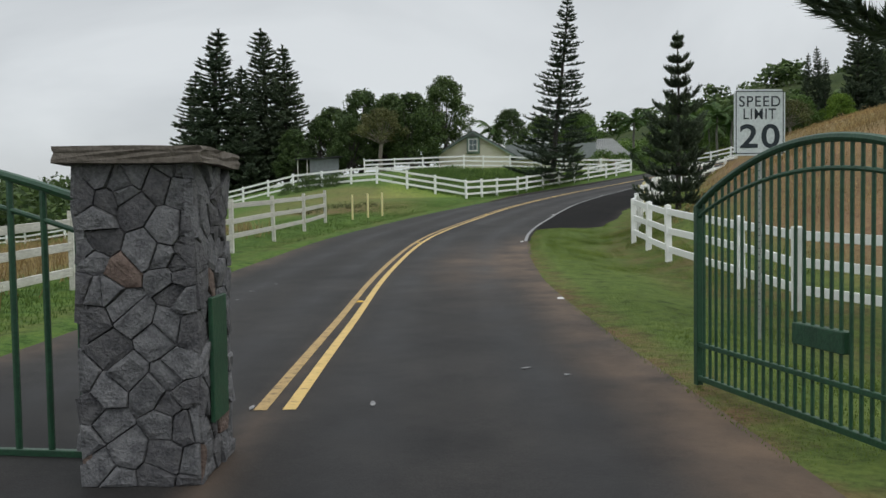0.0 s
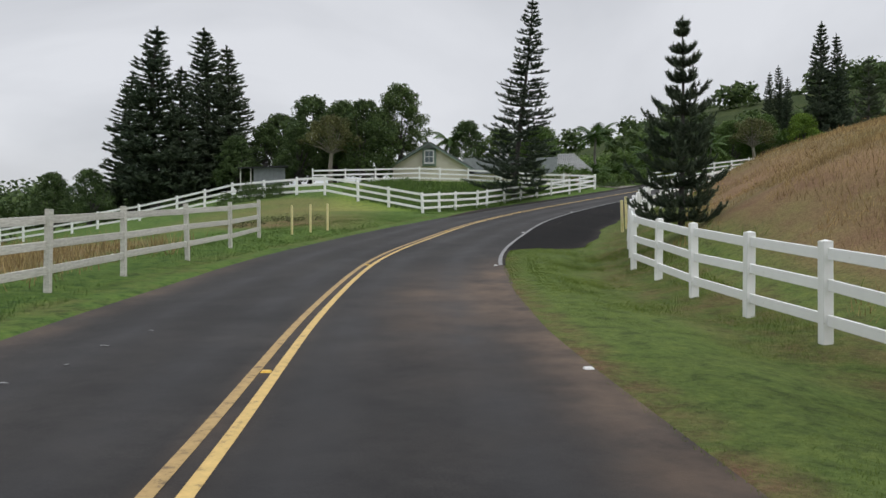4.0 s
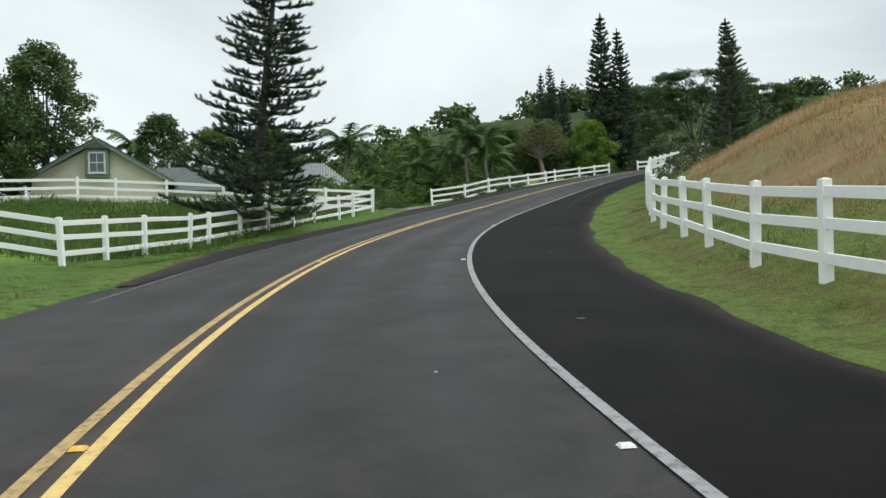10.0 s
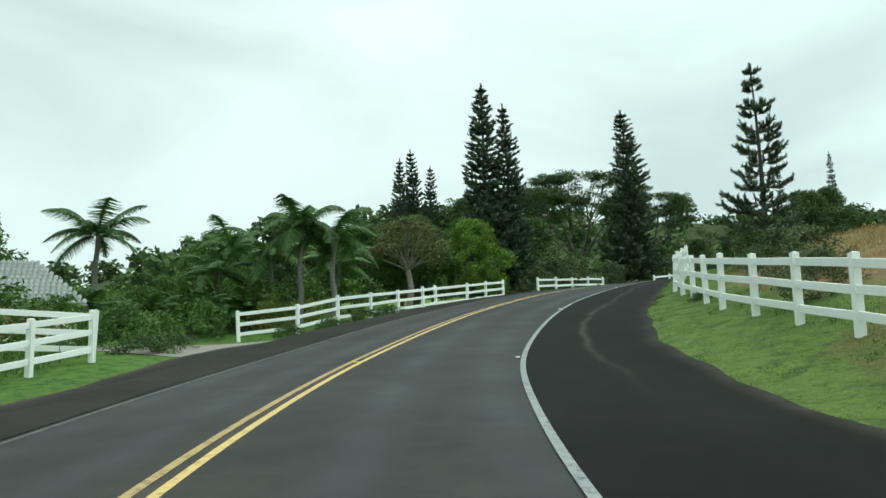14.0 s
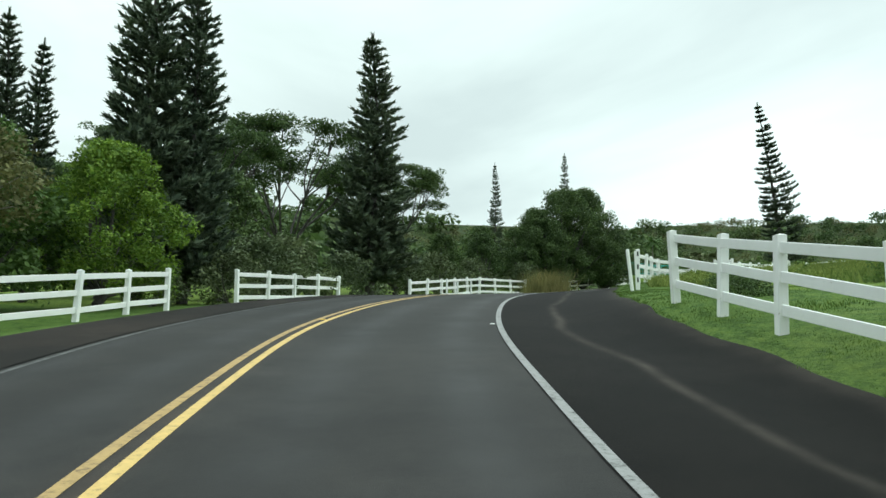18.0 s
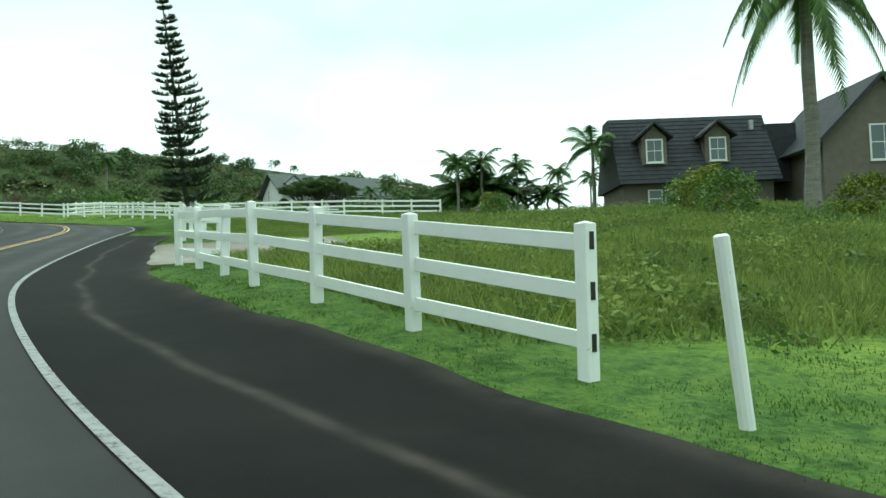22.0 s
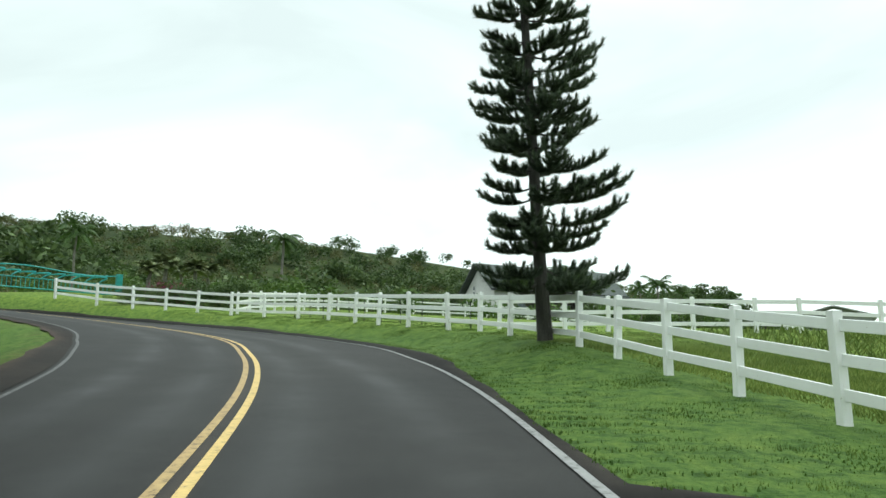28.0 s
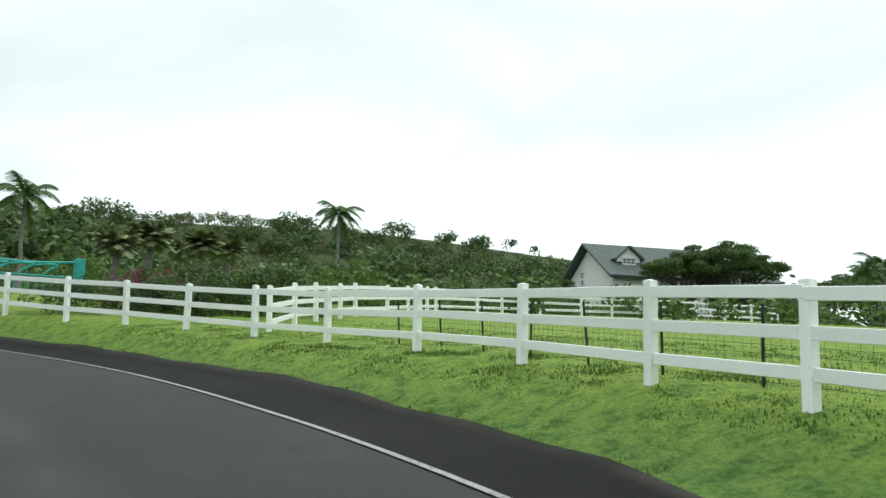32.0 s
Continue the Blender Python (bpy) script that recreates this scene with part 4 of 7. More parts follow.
def pine_meshes(seed, whorls, height_, base, spread, sparse, close, bare=0.08, sides=6, thick0=0.2, dens=32, bow=0.012, full=0.75, one_side=0.0, curl=0.45, inner=0.18, slim=0.36):
    """A Cook pine: a straight tapered trunk with whorls of upswept, brush-like branches. Unit: metres."""
    rs = random.Random(seed)
    bm = bmesh.new()
    lean = [(bow * height_ * math.sin(k * 0.5 + seed) * k / 8, bow * height_ * math.cos(k * 0.7) * k / 8, height_ * k / 8) for k in range(9)]
    tube(bm, lean, [base * (1 - 0.93 * k / 8) + 0.015 for k in range(9)], 10)
    segs = []
    zz = [p[2] for p in lean]
    for j in range(whorls):
        f = min(max(bare + (0.985 - bare) * (j + rs.uniform(-0.2, 0.2)) / (whorls - 1), bare), 0.99)
        z = f * height_
        cx, cy = np.interp(z, zz, [p[0] for p in lean]), np.interp(z, zz, [p[1] for p in lean])
        reach = spread * ((1 - f) ** full * 0.85 + 0.13) * min(1.0, 0.6 + f * 3)
        nb = rs.randint(4, 5) if sparse > 0.1 else rs.randint(5, 7)
        turn = rs.random() * math.tau
        for k in range(nb):
            if rs.random() < sparse:
                continue
            a = turn + k * math.tau / nb + rs.uniform(-0.25, 0.25)
            R = reach * rs.uniform(0.68, 1.14) * (1 + one_side * math.cos(a + 1.88))
            dx, dy = math.cos(a), math.sin(a)
            droop = -0.14 if f < 0.25 else (-0.05 if f < 0.6 else 0.04)
            rise = lambda q: z + R * (droop * q + 0.36 * q ** 2.4)
            line = [(cx + dx * R * q, cy + dy * R * q, rise(q)) for q in (0.0, 0.3, 0.6, 0.82, 1.0)]
            if close:
                tube(bm, line, [0.03 * (1 - f) + 0.012, 0.024 * (1 - f) + 0.01, 0.015, 0.01, 0.006], 4, False)
            thick = thick0 * (0.7 + 0.5 * (1 - f))
            for p, q in zip(line[1 if inner > 0.2 else 0:], line[2 if inner > 0.2 else 1:]):
                segs.append((p, q, thick, dens))
            for q_ in range(sides):
                q = inner + (0.98 - inner) * (q_ + rs.random() * 0.6) / sides
                px_, py_, pz_ = cx + dx * R * q, cy + dy * R * q, rise(q)
                sw = a + (1 if q_ % 2 else -1) * rs.uniform(0.4, 1.0)
                l_ = R * rs.uniform(0.24, 0.44) * (1.15 - q * 0.6)
                m_ = (px_ + math.cos(sw) * l_ * 0.55, py_ + math.sin(sw) * l_ * 0.55, pz_ + l_ * 0.10)
                e = (px_ + math.cos(sw) * l_, py_ + math.sin(sw) * l_, pz_ + l_ * rs.uniform(curl * 0.7, curl * 1.35))
                segs += [((px_, py_, pz_), m_, thick * 0.95, dens), (m_, e, thick * 0.8, dens)]
    segs.append(((lean[-1][0], lean[-1][1], height_ * 0.95), (lean[-1][0], lean[-1][1], height_ * 1.03), 0.13, 90))
    trunk = bpy.data.meshes.new("trunk")
    bm.to_mesh(trunk)
    bm.free()
    trunk.materials.append(M_BARK)
    crown = mesh_fast("crown", *needle_ropes(segs, seed, slim))
    crown.materials.append(M_PINE)
    return trunk, crown


def plant(name, meshes, x, y, label, category, scale=(1, 1, 1), turn=0.0, lean=(0, 0), sink=0.1, group="", z=None):
    t = thing(name, pose(x, y, (height(x, y) if z is None else z) - sink, lean[0], lean[1], turn), label, category, group)
    for key, me in meshes:
        o = part(key, me, None, t)
        o.scale = scale
    return t


PINE_DENSE = pine_meshes(3, 36, 16.0, 0.24, 2.3, 0.02, False)
PINE_OPEN = pine_meshes(11, 40, 16.0, 0.16, 1.9, 0.12, False, thick0=0.105, dens=95, curl=0.7, inner=0.22, sides=8)


def cook_pine(seed, whorls, tall, base, reach, per, rope, dens, bare, tufts=13, bow=0.004, lift=0.16, skip=0.05, slim=0.12, clear=0.22, tuft=0.24, curl=1.0, wind=0.0):
    """A Cook pine seen near: level boughs, bare near the trunk, whose many short foxtail shoots curl upwards. reach: (share of the height, metres)."""
    rs = random.Random(seed)
    bm = bmesh.new()
    spine = [(bow * tall * math.sin(k * 0.5 + seed) * k / 8, bow * tall * math.cos(k * 0.7) * k / 8, tall * k / 8) for k in range(9)]
    tube(bm, spine, [base * (1 - 0.93 * k / 8) * (1.15 if k == 0 else 1) + 0.015 for k in range(9)], 12)
    segs = []
    for j in range(whorls):
        f = min(bare + (0.985 - bare) * (j + rs.uniform(-0.3, 0.3) * (j > 0)) / (whorls - 1), 0.99)
        z = f * tall
        cx, cy = np.interp(z, [p[2] for p in spine], [p[0] for p in spine]), np.interp(z, [p[2] for p in spine], [p[1] for p in spine])
        out = float(np.interp(f, *zip(*reach)))
        nb = max(3, round(per * (1 if f < 0.8 else 0.8)))
        turn = rs.random() * math.tau
        for k in range(nb):
            if rs.random() < skip:
                continue
            a = turn + k * math.tau / nb + rs.uniform(-0.3, 0.3)
            R = out * rs.uniform(0.6, 1.15) * (1 + wind * math.cos(a + 1.4))
            up = lift * (1 + 1.2 * f) + rs.uniform(-0.05, 0.05)
            dip = 0.24 * (1 - f) ** 2
            swing = rs.uniform(-0.25, 0.25)
            at_ = lambda q: (cx + math.cos(a + swing * q) * R * q, cy + math.sin(a + swing * q) * R * q, z + R * (up * q ** 2.2 - dip * math.sin(math.pi * q * 0.85)))
            line = [at_(q) for q in (0.0, 0.3, 0.6, 0.82, 1.0)]
            tube(bm, line, [0.034 * (1 - f) + 0.012, 0.026 * (1 - f) + 0.01, 0.016, 0.011, 0.006], 4, False)
            for q0, q1 in ((max(clear, 0.3), 0.5), (0.5, 0.75), (0.75, 1.02)):
                segs.append((at_(q0), at_(q1), rope, dens * 0.8))
            n = max(4, round(tufts * (0.45 + 0.55 * R / max(o for _, o in reach))))
            for i in range(n):
                q = clear + (1.0 - clear) * (i + rs.random() * 0.8) / n
                p = at_(q)
                side = (1 if i % 2 else -1) * rs.uniform(0.3, 1.3) * (1.1 - 0.5 * q)
                h = a + swing * q + side
                l_ = (tuft * R + 0.14) * rs.uniform(0.7, 1.25) * (1.15 - 0.45 * q)
                dx, dy = math.cos(h), math.sin(h)
                rise = curl * rs.uniform(0.6, 1.35)
                p1 = (p[0] + dx * l_ * 0.45, p[1] + dy * l_ * 0.45, p[2] + l_ * 0.03)
                p2 = (p[0] + dx * l_ * 0.78, p[1] + dy * l_ * 0.78, p[2] + l_ * 0.24 * rise)
                p3 = (p[0] + dx * l_ * 0.93, p[1] + dy * l_ * 0.93, p[2] + l_ * 0.58 * rise)
                segs += [(p, p1, rope * 0.85, dens), (p1, p2, rope * 1.1, dens), (p2, p3, rope * 0.95, dens)]
    segs.append(((spine[-1][0], spine[-1][1], tall * 0.955), (spine[-1][0], spine[-1][1], tall * 1.02), rope * 1.2, dens))
    trunk = bpy.data.meshes.new("trunk")
    bm.to_mesh(trunk)
    bm.free()
    trunk.materials.append(M_BARK)
    crown = mesh_fast("crown", *needle_ropes(segs, seed, slim))
    crown.materials.append(M_PINE)
    return trunk, crown


PINE_NEAR = cook_pine(23, 33, 14.6, 0.155, [(0, 1.5), (0.1, 1.6), (0.25, 1.65), (0.4, 1.5), (0.55, 1.15), (0.73, 0.72), (0.9, 0.36), (1, 0.13)], 5.0, 0.092, 330, 0.10, 20, lift=0.1, skip=0.12, slim=0.10, clear=0.24, curl=0.9, wind=0.14)
PINE_OPEN = cook_pine(11, 50, 16.0, 0.15, [(0, 2.0), (0.08, 2.3), (0.22, 2.05), (0.4, 1.5), (0.6, 1.0), (0.8, 0.6), (0.92, 0.35), (1, 0.15)], 4.6, 0.1, 150, 0.07, 13, 0.01, 0.12, 0.1, 0.13, clear=0.28, curl=0.9)
PINE_BROAD = cook_pine(31, 14, 8.6, 0.16, [(0, 2.5), (0.12, 2.6), (0.32, 2.1), (0.55, 1.4), (0.78, 0.75), (1, 0.18)], 7.0, 0.115, 200, 0.07, 17, 0.006, 0.26, 0.02, 0.14, 0.16, curl=0.85)
PINE_CREST = cook_pine(41, 15, 8.6, 0.15, [(0, 2.1), (0.15, 2.2), (0.4, 1.7), (0.6, 1.2), (0.8, 0.7), (1, 0.2)], 4.6, 0.12, 190, 0.12, 12, 0.006, 0.16, 0.1, 0.14, curl=0.7)
PINE_HIGH = cook_pine(37, 8, 8.6, 0.2, [(0, 2.7), (0.45, 2.8), (0.7, 2.4), (1, 0.9)], 7.0, 0.12, 200, 0.47, 16, 0.006, 0.2, 0.0, 0.14, curl=0.7)


def pine(kind, x, y, tall, label, wide=1.0, turn=0.0, lean=(0, 0), z=None):
    full = {id(PINE_DENSE): 16.0, id(PINE_OPEN): 16.0, id(PINE_NEAR): 14.6, id(PINE_BROAD): 8.6, id(PINE_CREST): 8.6, id(PINE_HIGH): 8.6}[id(kind)]
    k = tall / full
    return plant("pine_tree", (("trunk", kind[0]), ("crown", kind[1])), x, y, label, "tree", (k * wide, k * wide, k), turn, lean, group="Cook pines", z=z)


pine(PINE_NEAR, 103.34, 82.34, 15.35, "tall open Cook pine standing at the white fence", 1.05, 0, (-5.6, -7.6), z=15.7)
pine(PINE_OPEN, 7.08, 66.32, 15.4, "tall leaning Cook pine behind the paddock fence", 1.5, 0, (6.5, 4.0))
pine(PINE_BROAD, 6.75, 24.47, 5.5, "broad dark young Cook pine behind the white fence", 0.78, 10, z=1.5)
pine(PINE_HIGH, 6.75, 7.9, 8.2, "dark Cook pine spreading high boughs beside the gate", 1.05, 130)
pine(PINE_DENSE, 47.99, 99.17, 16.5, "tall dense Cook pine above dark trees", 1.1, 0)
pine(PINE_DENSE, 49.71, 98.56, 14.8, "dense Cook pine beside a taller one", 1.0, 130)
pine(PINE_DENSE, 66.62, 101.32, 16.6, "tall Cook pine with flat lower boughs by the road", 1.25, 70)
for x_, y_, top_, k_ in ((44.61, 105.7, 21.4, 0), (45.95, 105.9, 22.3, 80), (45.8, 103.2, 20.3, 200)):
    pine(PINE_DENSE, x_, y_, top_ - height(x_, y_), "dense Cook pine in a clump of three", 0.9, k_)
for x_, y_, top_, k_ in ((-25.9, 81.3, 20.5, 0), (-22.4, 86.9, 21.7, 90), (-19.0, 82.1, 18.8, 200), (-30.6, 88.0, 17.3, 300), (-23.0, 80.0, 16.5, 40)):
    pine(PINE_DENSE, x_, y_, top_ - height(x_, y_), "very dark dense Cook pine in a windbreak row", 1.7, k_)
pine(PINE_CREST, 37.33, 69.79, 7.3, "young Cook pine on the crest of the hill", 0.85, 80)
pine(PINE_OPEN, 136.76, 128.16, 18.5, "slim distant Cook pine above the trees", 0.8, 0)
pine(PINE_OPEN, 117.33, 108.72, 16.0, "slim Cook pine behind the roadside tree", 0.75, 90)


def leaf_clumps(centres, radii, count, size, seed, flat=0.75):
    """Leaves set in uneven clumps: small tilted diamonds, thicker towards each clump's skin."""
    r = np.random.RandomState(seed)
    c, rad = np.array(centres, float), np.array(radii, float)
    n = np.maximum(4, (count * rad ** 2).astype(int))
    k = np.repeat(np.arange(len(c)), n)
    m = len(k)
    unit = lambda v: v / (np.linalg.norm(v, axis=1)[:, None] + 1e-6)
    u = unit(r.randn(m, 3))
    lump = 1 + 0.22 * np.sin(u[:, :1] * 5 + k[:, None]) * np.cos(u[:, 1:2] * 4 + k[:, None] * 2)
    q = c[k] + u * rad[k][:, None] * (0.45 + 0.6 * r.rand(m, 1) ** 0.7) * lump * np.array([1, 1, flat])
    a = unit(r.randn(m, 3) * np.array([1, 1, 0.6]))
    b = unit(np.cross(a, u + 0.55 * r.randn(m, 3)))
    s = size * (0.6 + 0.75 * r.rand(m, 1))
    v = np.stack([q - a * s, q + b * s * 0.55, q + a * s, q - b * s * 0.55], 1).reshape(-1, 3)
    return v, np.arange(len(v)).reshape(-1, 4)


def broad_meshes(seed, tall, wide, trunk_r, clumps, mat, leaf=0.16, dens=300, low=0.25, flat=1.0, limb_show=False, bark=None, lump=(0.20, 0.34)):
    """A broad-leaved tree: forked trunk and limbs that carry the clumps of leaves. Unit: metres."""
    rs = random.Random(seed)
    bm = bmesh.new()
    cs, rads = [], []
    fork = tall * (low + 0.05)
    tube(bm, [(0, 0, 0), (rs.uniform(-.2, .2), rs.uniform(-.2, .2), fork * 0.55), (0.1, 0, fork)], [trunk_r * 1.2, trunk_r, trunk_r * 0.85], 8)
    for k in range(clumps):
        a = math.tau * ((k * 0.75488) % 1.0) + rs.uniform(-0.3, 0.3)
        if flat < 0.7:
            rr = wide * math.sqrt(rs.random())
            z = tall * (0.95 - 0.2 * (rr / wide) ** 2 - 0.14 * rs.choice((0.0, 0.5, 1.0)))
        else:
            z = tall * (low + 0.1 + (0.9 - low) * ((k * 0.56984) % 1.0))
            g = (z / tall - low) / (1 - low)
            rr = wide * math.sqrt(rs.uniform(0.12, 0.85)) * max(0.2, 1 - (2 * g - 0.75) ** 2 * 0.6)
        r = wide * rs.uniform(*lump) * (0.75 if flat < 0.7 else 1)
        c = (rr * math.cos(a), rr * math.sin(a), min(z, tall - r * 0.6))
        cs.append(c)
        rads.append(r)
        if (limb_show and k % 3 != 1) or k % 4 == 0:
            mid = (c[0] * 0.45 + rs.uniform(-.2, .2), c[1] * 0.45 + rs.uniform(-.2, .2), fork + (c[2] - fork) * (0.62 if flat < 0.7 else 0.45))
            tube(bm, [(0.1, 0, fork * 0.95), mid, c], [trunk_r * 0.36, trunk_r * 0.2, trunk_r * 0.07], 5, False)
    crown = mesh_fast("crown", *leaf_clumps(cs, rads, dens, leaf, seed, 0.26 if flat < 0.7 else 0.78))
    trunk = bpy.data.meshes.new("trunk")
    bm.to_mesh(trunk)
    bm.free()
    trunk.materials.append(bark or M_BARK)
    crown.materials.append(mat)
    return trunk, crown


def umbrella_meshes(seed, tall, wide, trunk_r, limbs, mat, leaf=0.08, dens=150, bark=None):
    """A wide umbrella tree: limbs that fork again and again and carry flat, layered sprays of small leaves with gaps between. Unit: metres."""
    rs = random.Random(seed)
    bm = bmesh.new()
    cs, rads = [], []
    fork = tall * 0.22
    tube(bm, [(0, 0, -0.3), (0.1, 0.05, fork * 0.6), (0, 0.1, fork)], [trunk_r * 1.25, trunk_r, trunk_r * 0.9], 9)

    def grow(p, goal, r, level):
        p, goal = Vector(p), Vector(goal)
        mid = p.lerp(goal, 0.5) + Vector((rs.uniform(-.3, .3), rs.uniform(-.3, .3), rs.uniform(-0.1, 0.35)))
        tube(bm, [p, mid, goal], [r * 0.7, r * 0.55, r * 0.4], 5, False)
        if level == 0:
            cs.append(tuple(goal))
            rads.append(rs.uniform(0.6, 1.05))
            for _ in range(4):
                cs.append((goal.x + rs.uniform(-1.2, 1.2), goal.y + rs.uniform(-1.2, 1.2), goal.z + rs.uniform(-0.4, 0.35)))
                rads.append(rs.uniform(0.35, 0.75))
            return
        for _ in range(3 if level > 1 else rs.choice((2, 3))):
            q = min(1.0, math.hypot(goal.x, goal.y) / wide)
            step_ = wide * (0.30 if level > 1 else 0.2)
            a = math.atan2(goal.y, goal.x) + rs.uniform(-1.1, 1.1)
            nx_, ny_ = goal.x + math.cos(a) * step_ * rs.uniform(0.4, 1.0), goal.y + math.sin(a) * step_ * rs.uniform(0.4, 1.0)
            q = math.hypot(nx_, ny_) / wide
            top_ = tall * (0.97 - 0.26 * q * q - rs.choice((0, 0, 0.08, 0.16)))
            grow(goal, (nx_, ny_, goal.z + (top_ - goal.z) * (0.55 if level > 1 else 0.95)), r * 0.6, level - 1)

    for k in range(limbs):
        a = k * math.tau / limbs + rs.uniform(-0.25, 0.25)
        d = wide * rs.uniform(0.22, 0.42)
        grow((0, 0.1, fork * 0.97), (d * math.cos(a), d * math.sin(a), tall * rs.uniform(0.45, 0.6)), trunk_r * 0.5, 2)
    crown = mesh_fast("crown", *leaf_clumps(cs, rads, dens, leaf, seed, 0.45))
    trunk = bpy.data.meshes.new("trunk")
    bm.to_mesh(trunk)
    bm.free()
    trunk.materials.append(bark or M_BARK)
    crown.materials.append(mat)
    return trunk, crown


TREE_DARK = broad_meshes(1, 7.5, 3.2, 0.28, 90, M_LEAF[0], 0.11, 420, 0.06, lump=(0.12, 0.24))
TREE_ROUND = broad_meshes(2, 9.5, 3.4, 0.25, 100, M_LEAF[0], 0.11, 400, 0.26, lump=(0.10, 0.22))
TREE_MID = broad_meshes(3, 7.0, 3.4, 0.25, 90, M_LEAF[1], 0.11, 400, 0.06, lump=(0.12, 0.25))
TREE_BRIGHT = broad_meshes(13, 7.0, 3.4, 0.22, 96, M_LEAF[3], 0.085, 620, 0.05, lump=(0.12, 0.24))
TREE_OLIVE = broad_meshes(4, 6.0, 3.0, 0.2, 40, M_LEAF[2], 0.08, 620, 0.42, 1.0, True, M_PALEBARK, lump=(0.12, 0.26))
TREE_UMB = umbrella_meshes(5, 13.0, 8.4, 0.34, 9, M_LEAF[0], 0.085, 300)
TREE_UMBD = broad_meshes(15, 10.0, 7.0, 0.4, 60, M_LEAF[0], 0.16, 150, 0.2, 0.5, True)
TREE_HEDGE = broad_meshes(6, 8.0, 3.9, 0.3, 150, M_LEAF[0], 0.07, 900, 0.02, lump=(0.09, 0.20))
BUSH = broad_meshes(7, 2.6, 1.9, 0.1, 22, M_LEAF[4], 0.085, 430, 0.02)
BUSH_G = broad_meshes(8, 2.0, 1.6, 0.08, 20, M_LEAF[1], 0.085, 430, 0.02)
BUSH_Y = broad_meshes(18, 2.0, 1.6, 0.08, 20, M_YLEAF, 0.085, 430, 0.02)
SHRUB_D = broad_meshes(9, 1.2, 1.4, 0.05, 18, M_LEAF[0], 0.05, 1100, 0.02)
SHRUB_PINK = broad_meshes(29, 1.2, 1.3, 0.05, 12, M_FLOWER, 0.035, 500, 0.02)
BLOSSOM = mesh_fast("blossom", *leaf_clumps([(0.9 * math.cos(k * 2.4) * (k % 5) / 4, 0.9 * math.sin(k * 2.4) * (k % 5) / 4, 1.0 + 0.35 * (k % 3)) for k in range(16)], [0.28] * 16, 420, 0.05, 77))
BLOSSOM.materials.append(M_RED)


def tree(kind, x, y, k, label, turn=0.0, kz=None, category="tree", name="tree", z=None, sink=0.15):
    return plant(name, (("trunk", kind[0]), ("crown", kind[1])), x, y, label, category, (k, k, kz or k), turn, z=z, sink=sink)


# behind the cream house and paddock
for i, (x_, y_, k_) in enumerate(((-11.5, 86, 1.25), (-8.0, 83, 1.1), (-5.6, 80, 1.05), (-15.0, 88, 1.1), (-12.0, 80, 0.8), (-17.5, 79, 0.75), (-30, 76, .7), (-36, 82, .8), (-9.5, 90, 1.1), (-4.5, 90, 1.0), (-15.5, 83, .9), (5, 95, .95))):
    tree(TREE_DARK, x_, y_, k_, "dark dense broad-leaved tree in a windbreak", i * 57)
tree(TREE_OLIVE, -8.6, 77.6, 1.05, "olive-green tree before the dark windbreak", 30)
tree(TREE_ROUND, -2.4, 84.5, 1.04, "tall round-crowned dark green tree by the house", 40)
for i, (x_, y_, k_) in enumerate(((12.5, 92, 0.9), (9.0, 97, 0.9), (14.5, 101, .95))):
    tree(TREE_MID, x_, y_, k_, "leafy green garden tree behind the house", i * 90)
# the wooded left side along the bend
for i, (x_, y_, k_) in enumerate(((22.5, 97, 0.4), (25, 102, 0.42), (29, 100, 0.45), (33, 103, 0.7), (37, 99, 0.85), (40.5, 97.5, 0.9), (36, 106, 1.0), (31, 109, .9), (52, 107, 1.05), (57, 104, .95))):
    tree(TREE_MID if i % 3 else TREE_DARK, x_, y_, k_, "leafy green tree in the roadside wood", i * 67)
tree(TREE_BRIGHT, 44.5, 96.6, 0.85, "bright leafy round tree behind the white fence", 10)
tree(TREE_OLIVE, 37.9, 94.6, 0.98, "olive tree with a bare forked trunk", 75)
tree(TREE_UMB, 71.0, 112.0, 1.0, "wide umbrella-crowned tree with open limbs", 20)
tree(TREE_UMB, 60.5, 110.5, 0.85, "wide umbrella-crowned tree with open limbs", 140)
tree(TREE_UMB, 76.0, 107.5, 0.72, "wide umbrella-crowned tree with open limbs", 250, 0.82)
for i, (x_, y_, k_) in enumerate(((75, 105, .6), (80, 104, .65), (84.5, 103, .7), (72, 106, .55), (63, 105, .55), (88, 105, .8), (106, 107, .7), (100, 106, .8))):
    tree(TREE_DARK, x_, y_, k_, "dark green tree in the roadside thicket", i * 71)
tree(TREE_HEDGE, 93.2, 99.4, 1.22, "big dense dark tree overhanging the old fence", 15, 1.18)
tree(TREE_HEDGE, 96.5, 98.7, 1.02, "dense dark tree overhanging the fence", 115, 1.22)
tree(TREE_HEDGE, 99.9, 98.0, 0.8, "low dark tree leaning over the fence", 200, 0.74)
tree(TREE_HEDGE, 90.0, 100.6, 0.9, "dark feathery tree behind the old fence", 260, 0.95)
for i, (x_, y_, k_) in enumerate(((53, 97.6, 1.2), (56.5, 99, 1.3), (60.5, 98.6, 1.1), (50.5, 96.6, 0.9), (69.5, 100.5, 1.2), (73.5, 101, 1.2), (78, 100.5, 1.1), (46.8, 97, .8), (85, 99.6, 1.1))):
    tree(BUSH, x_, y_, k_, "grey-green bush behind the white fence", i * 49, category="bush", name="bush")
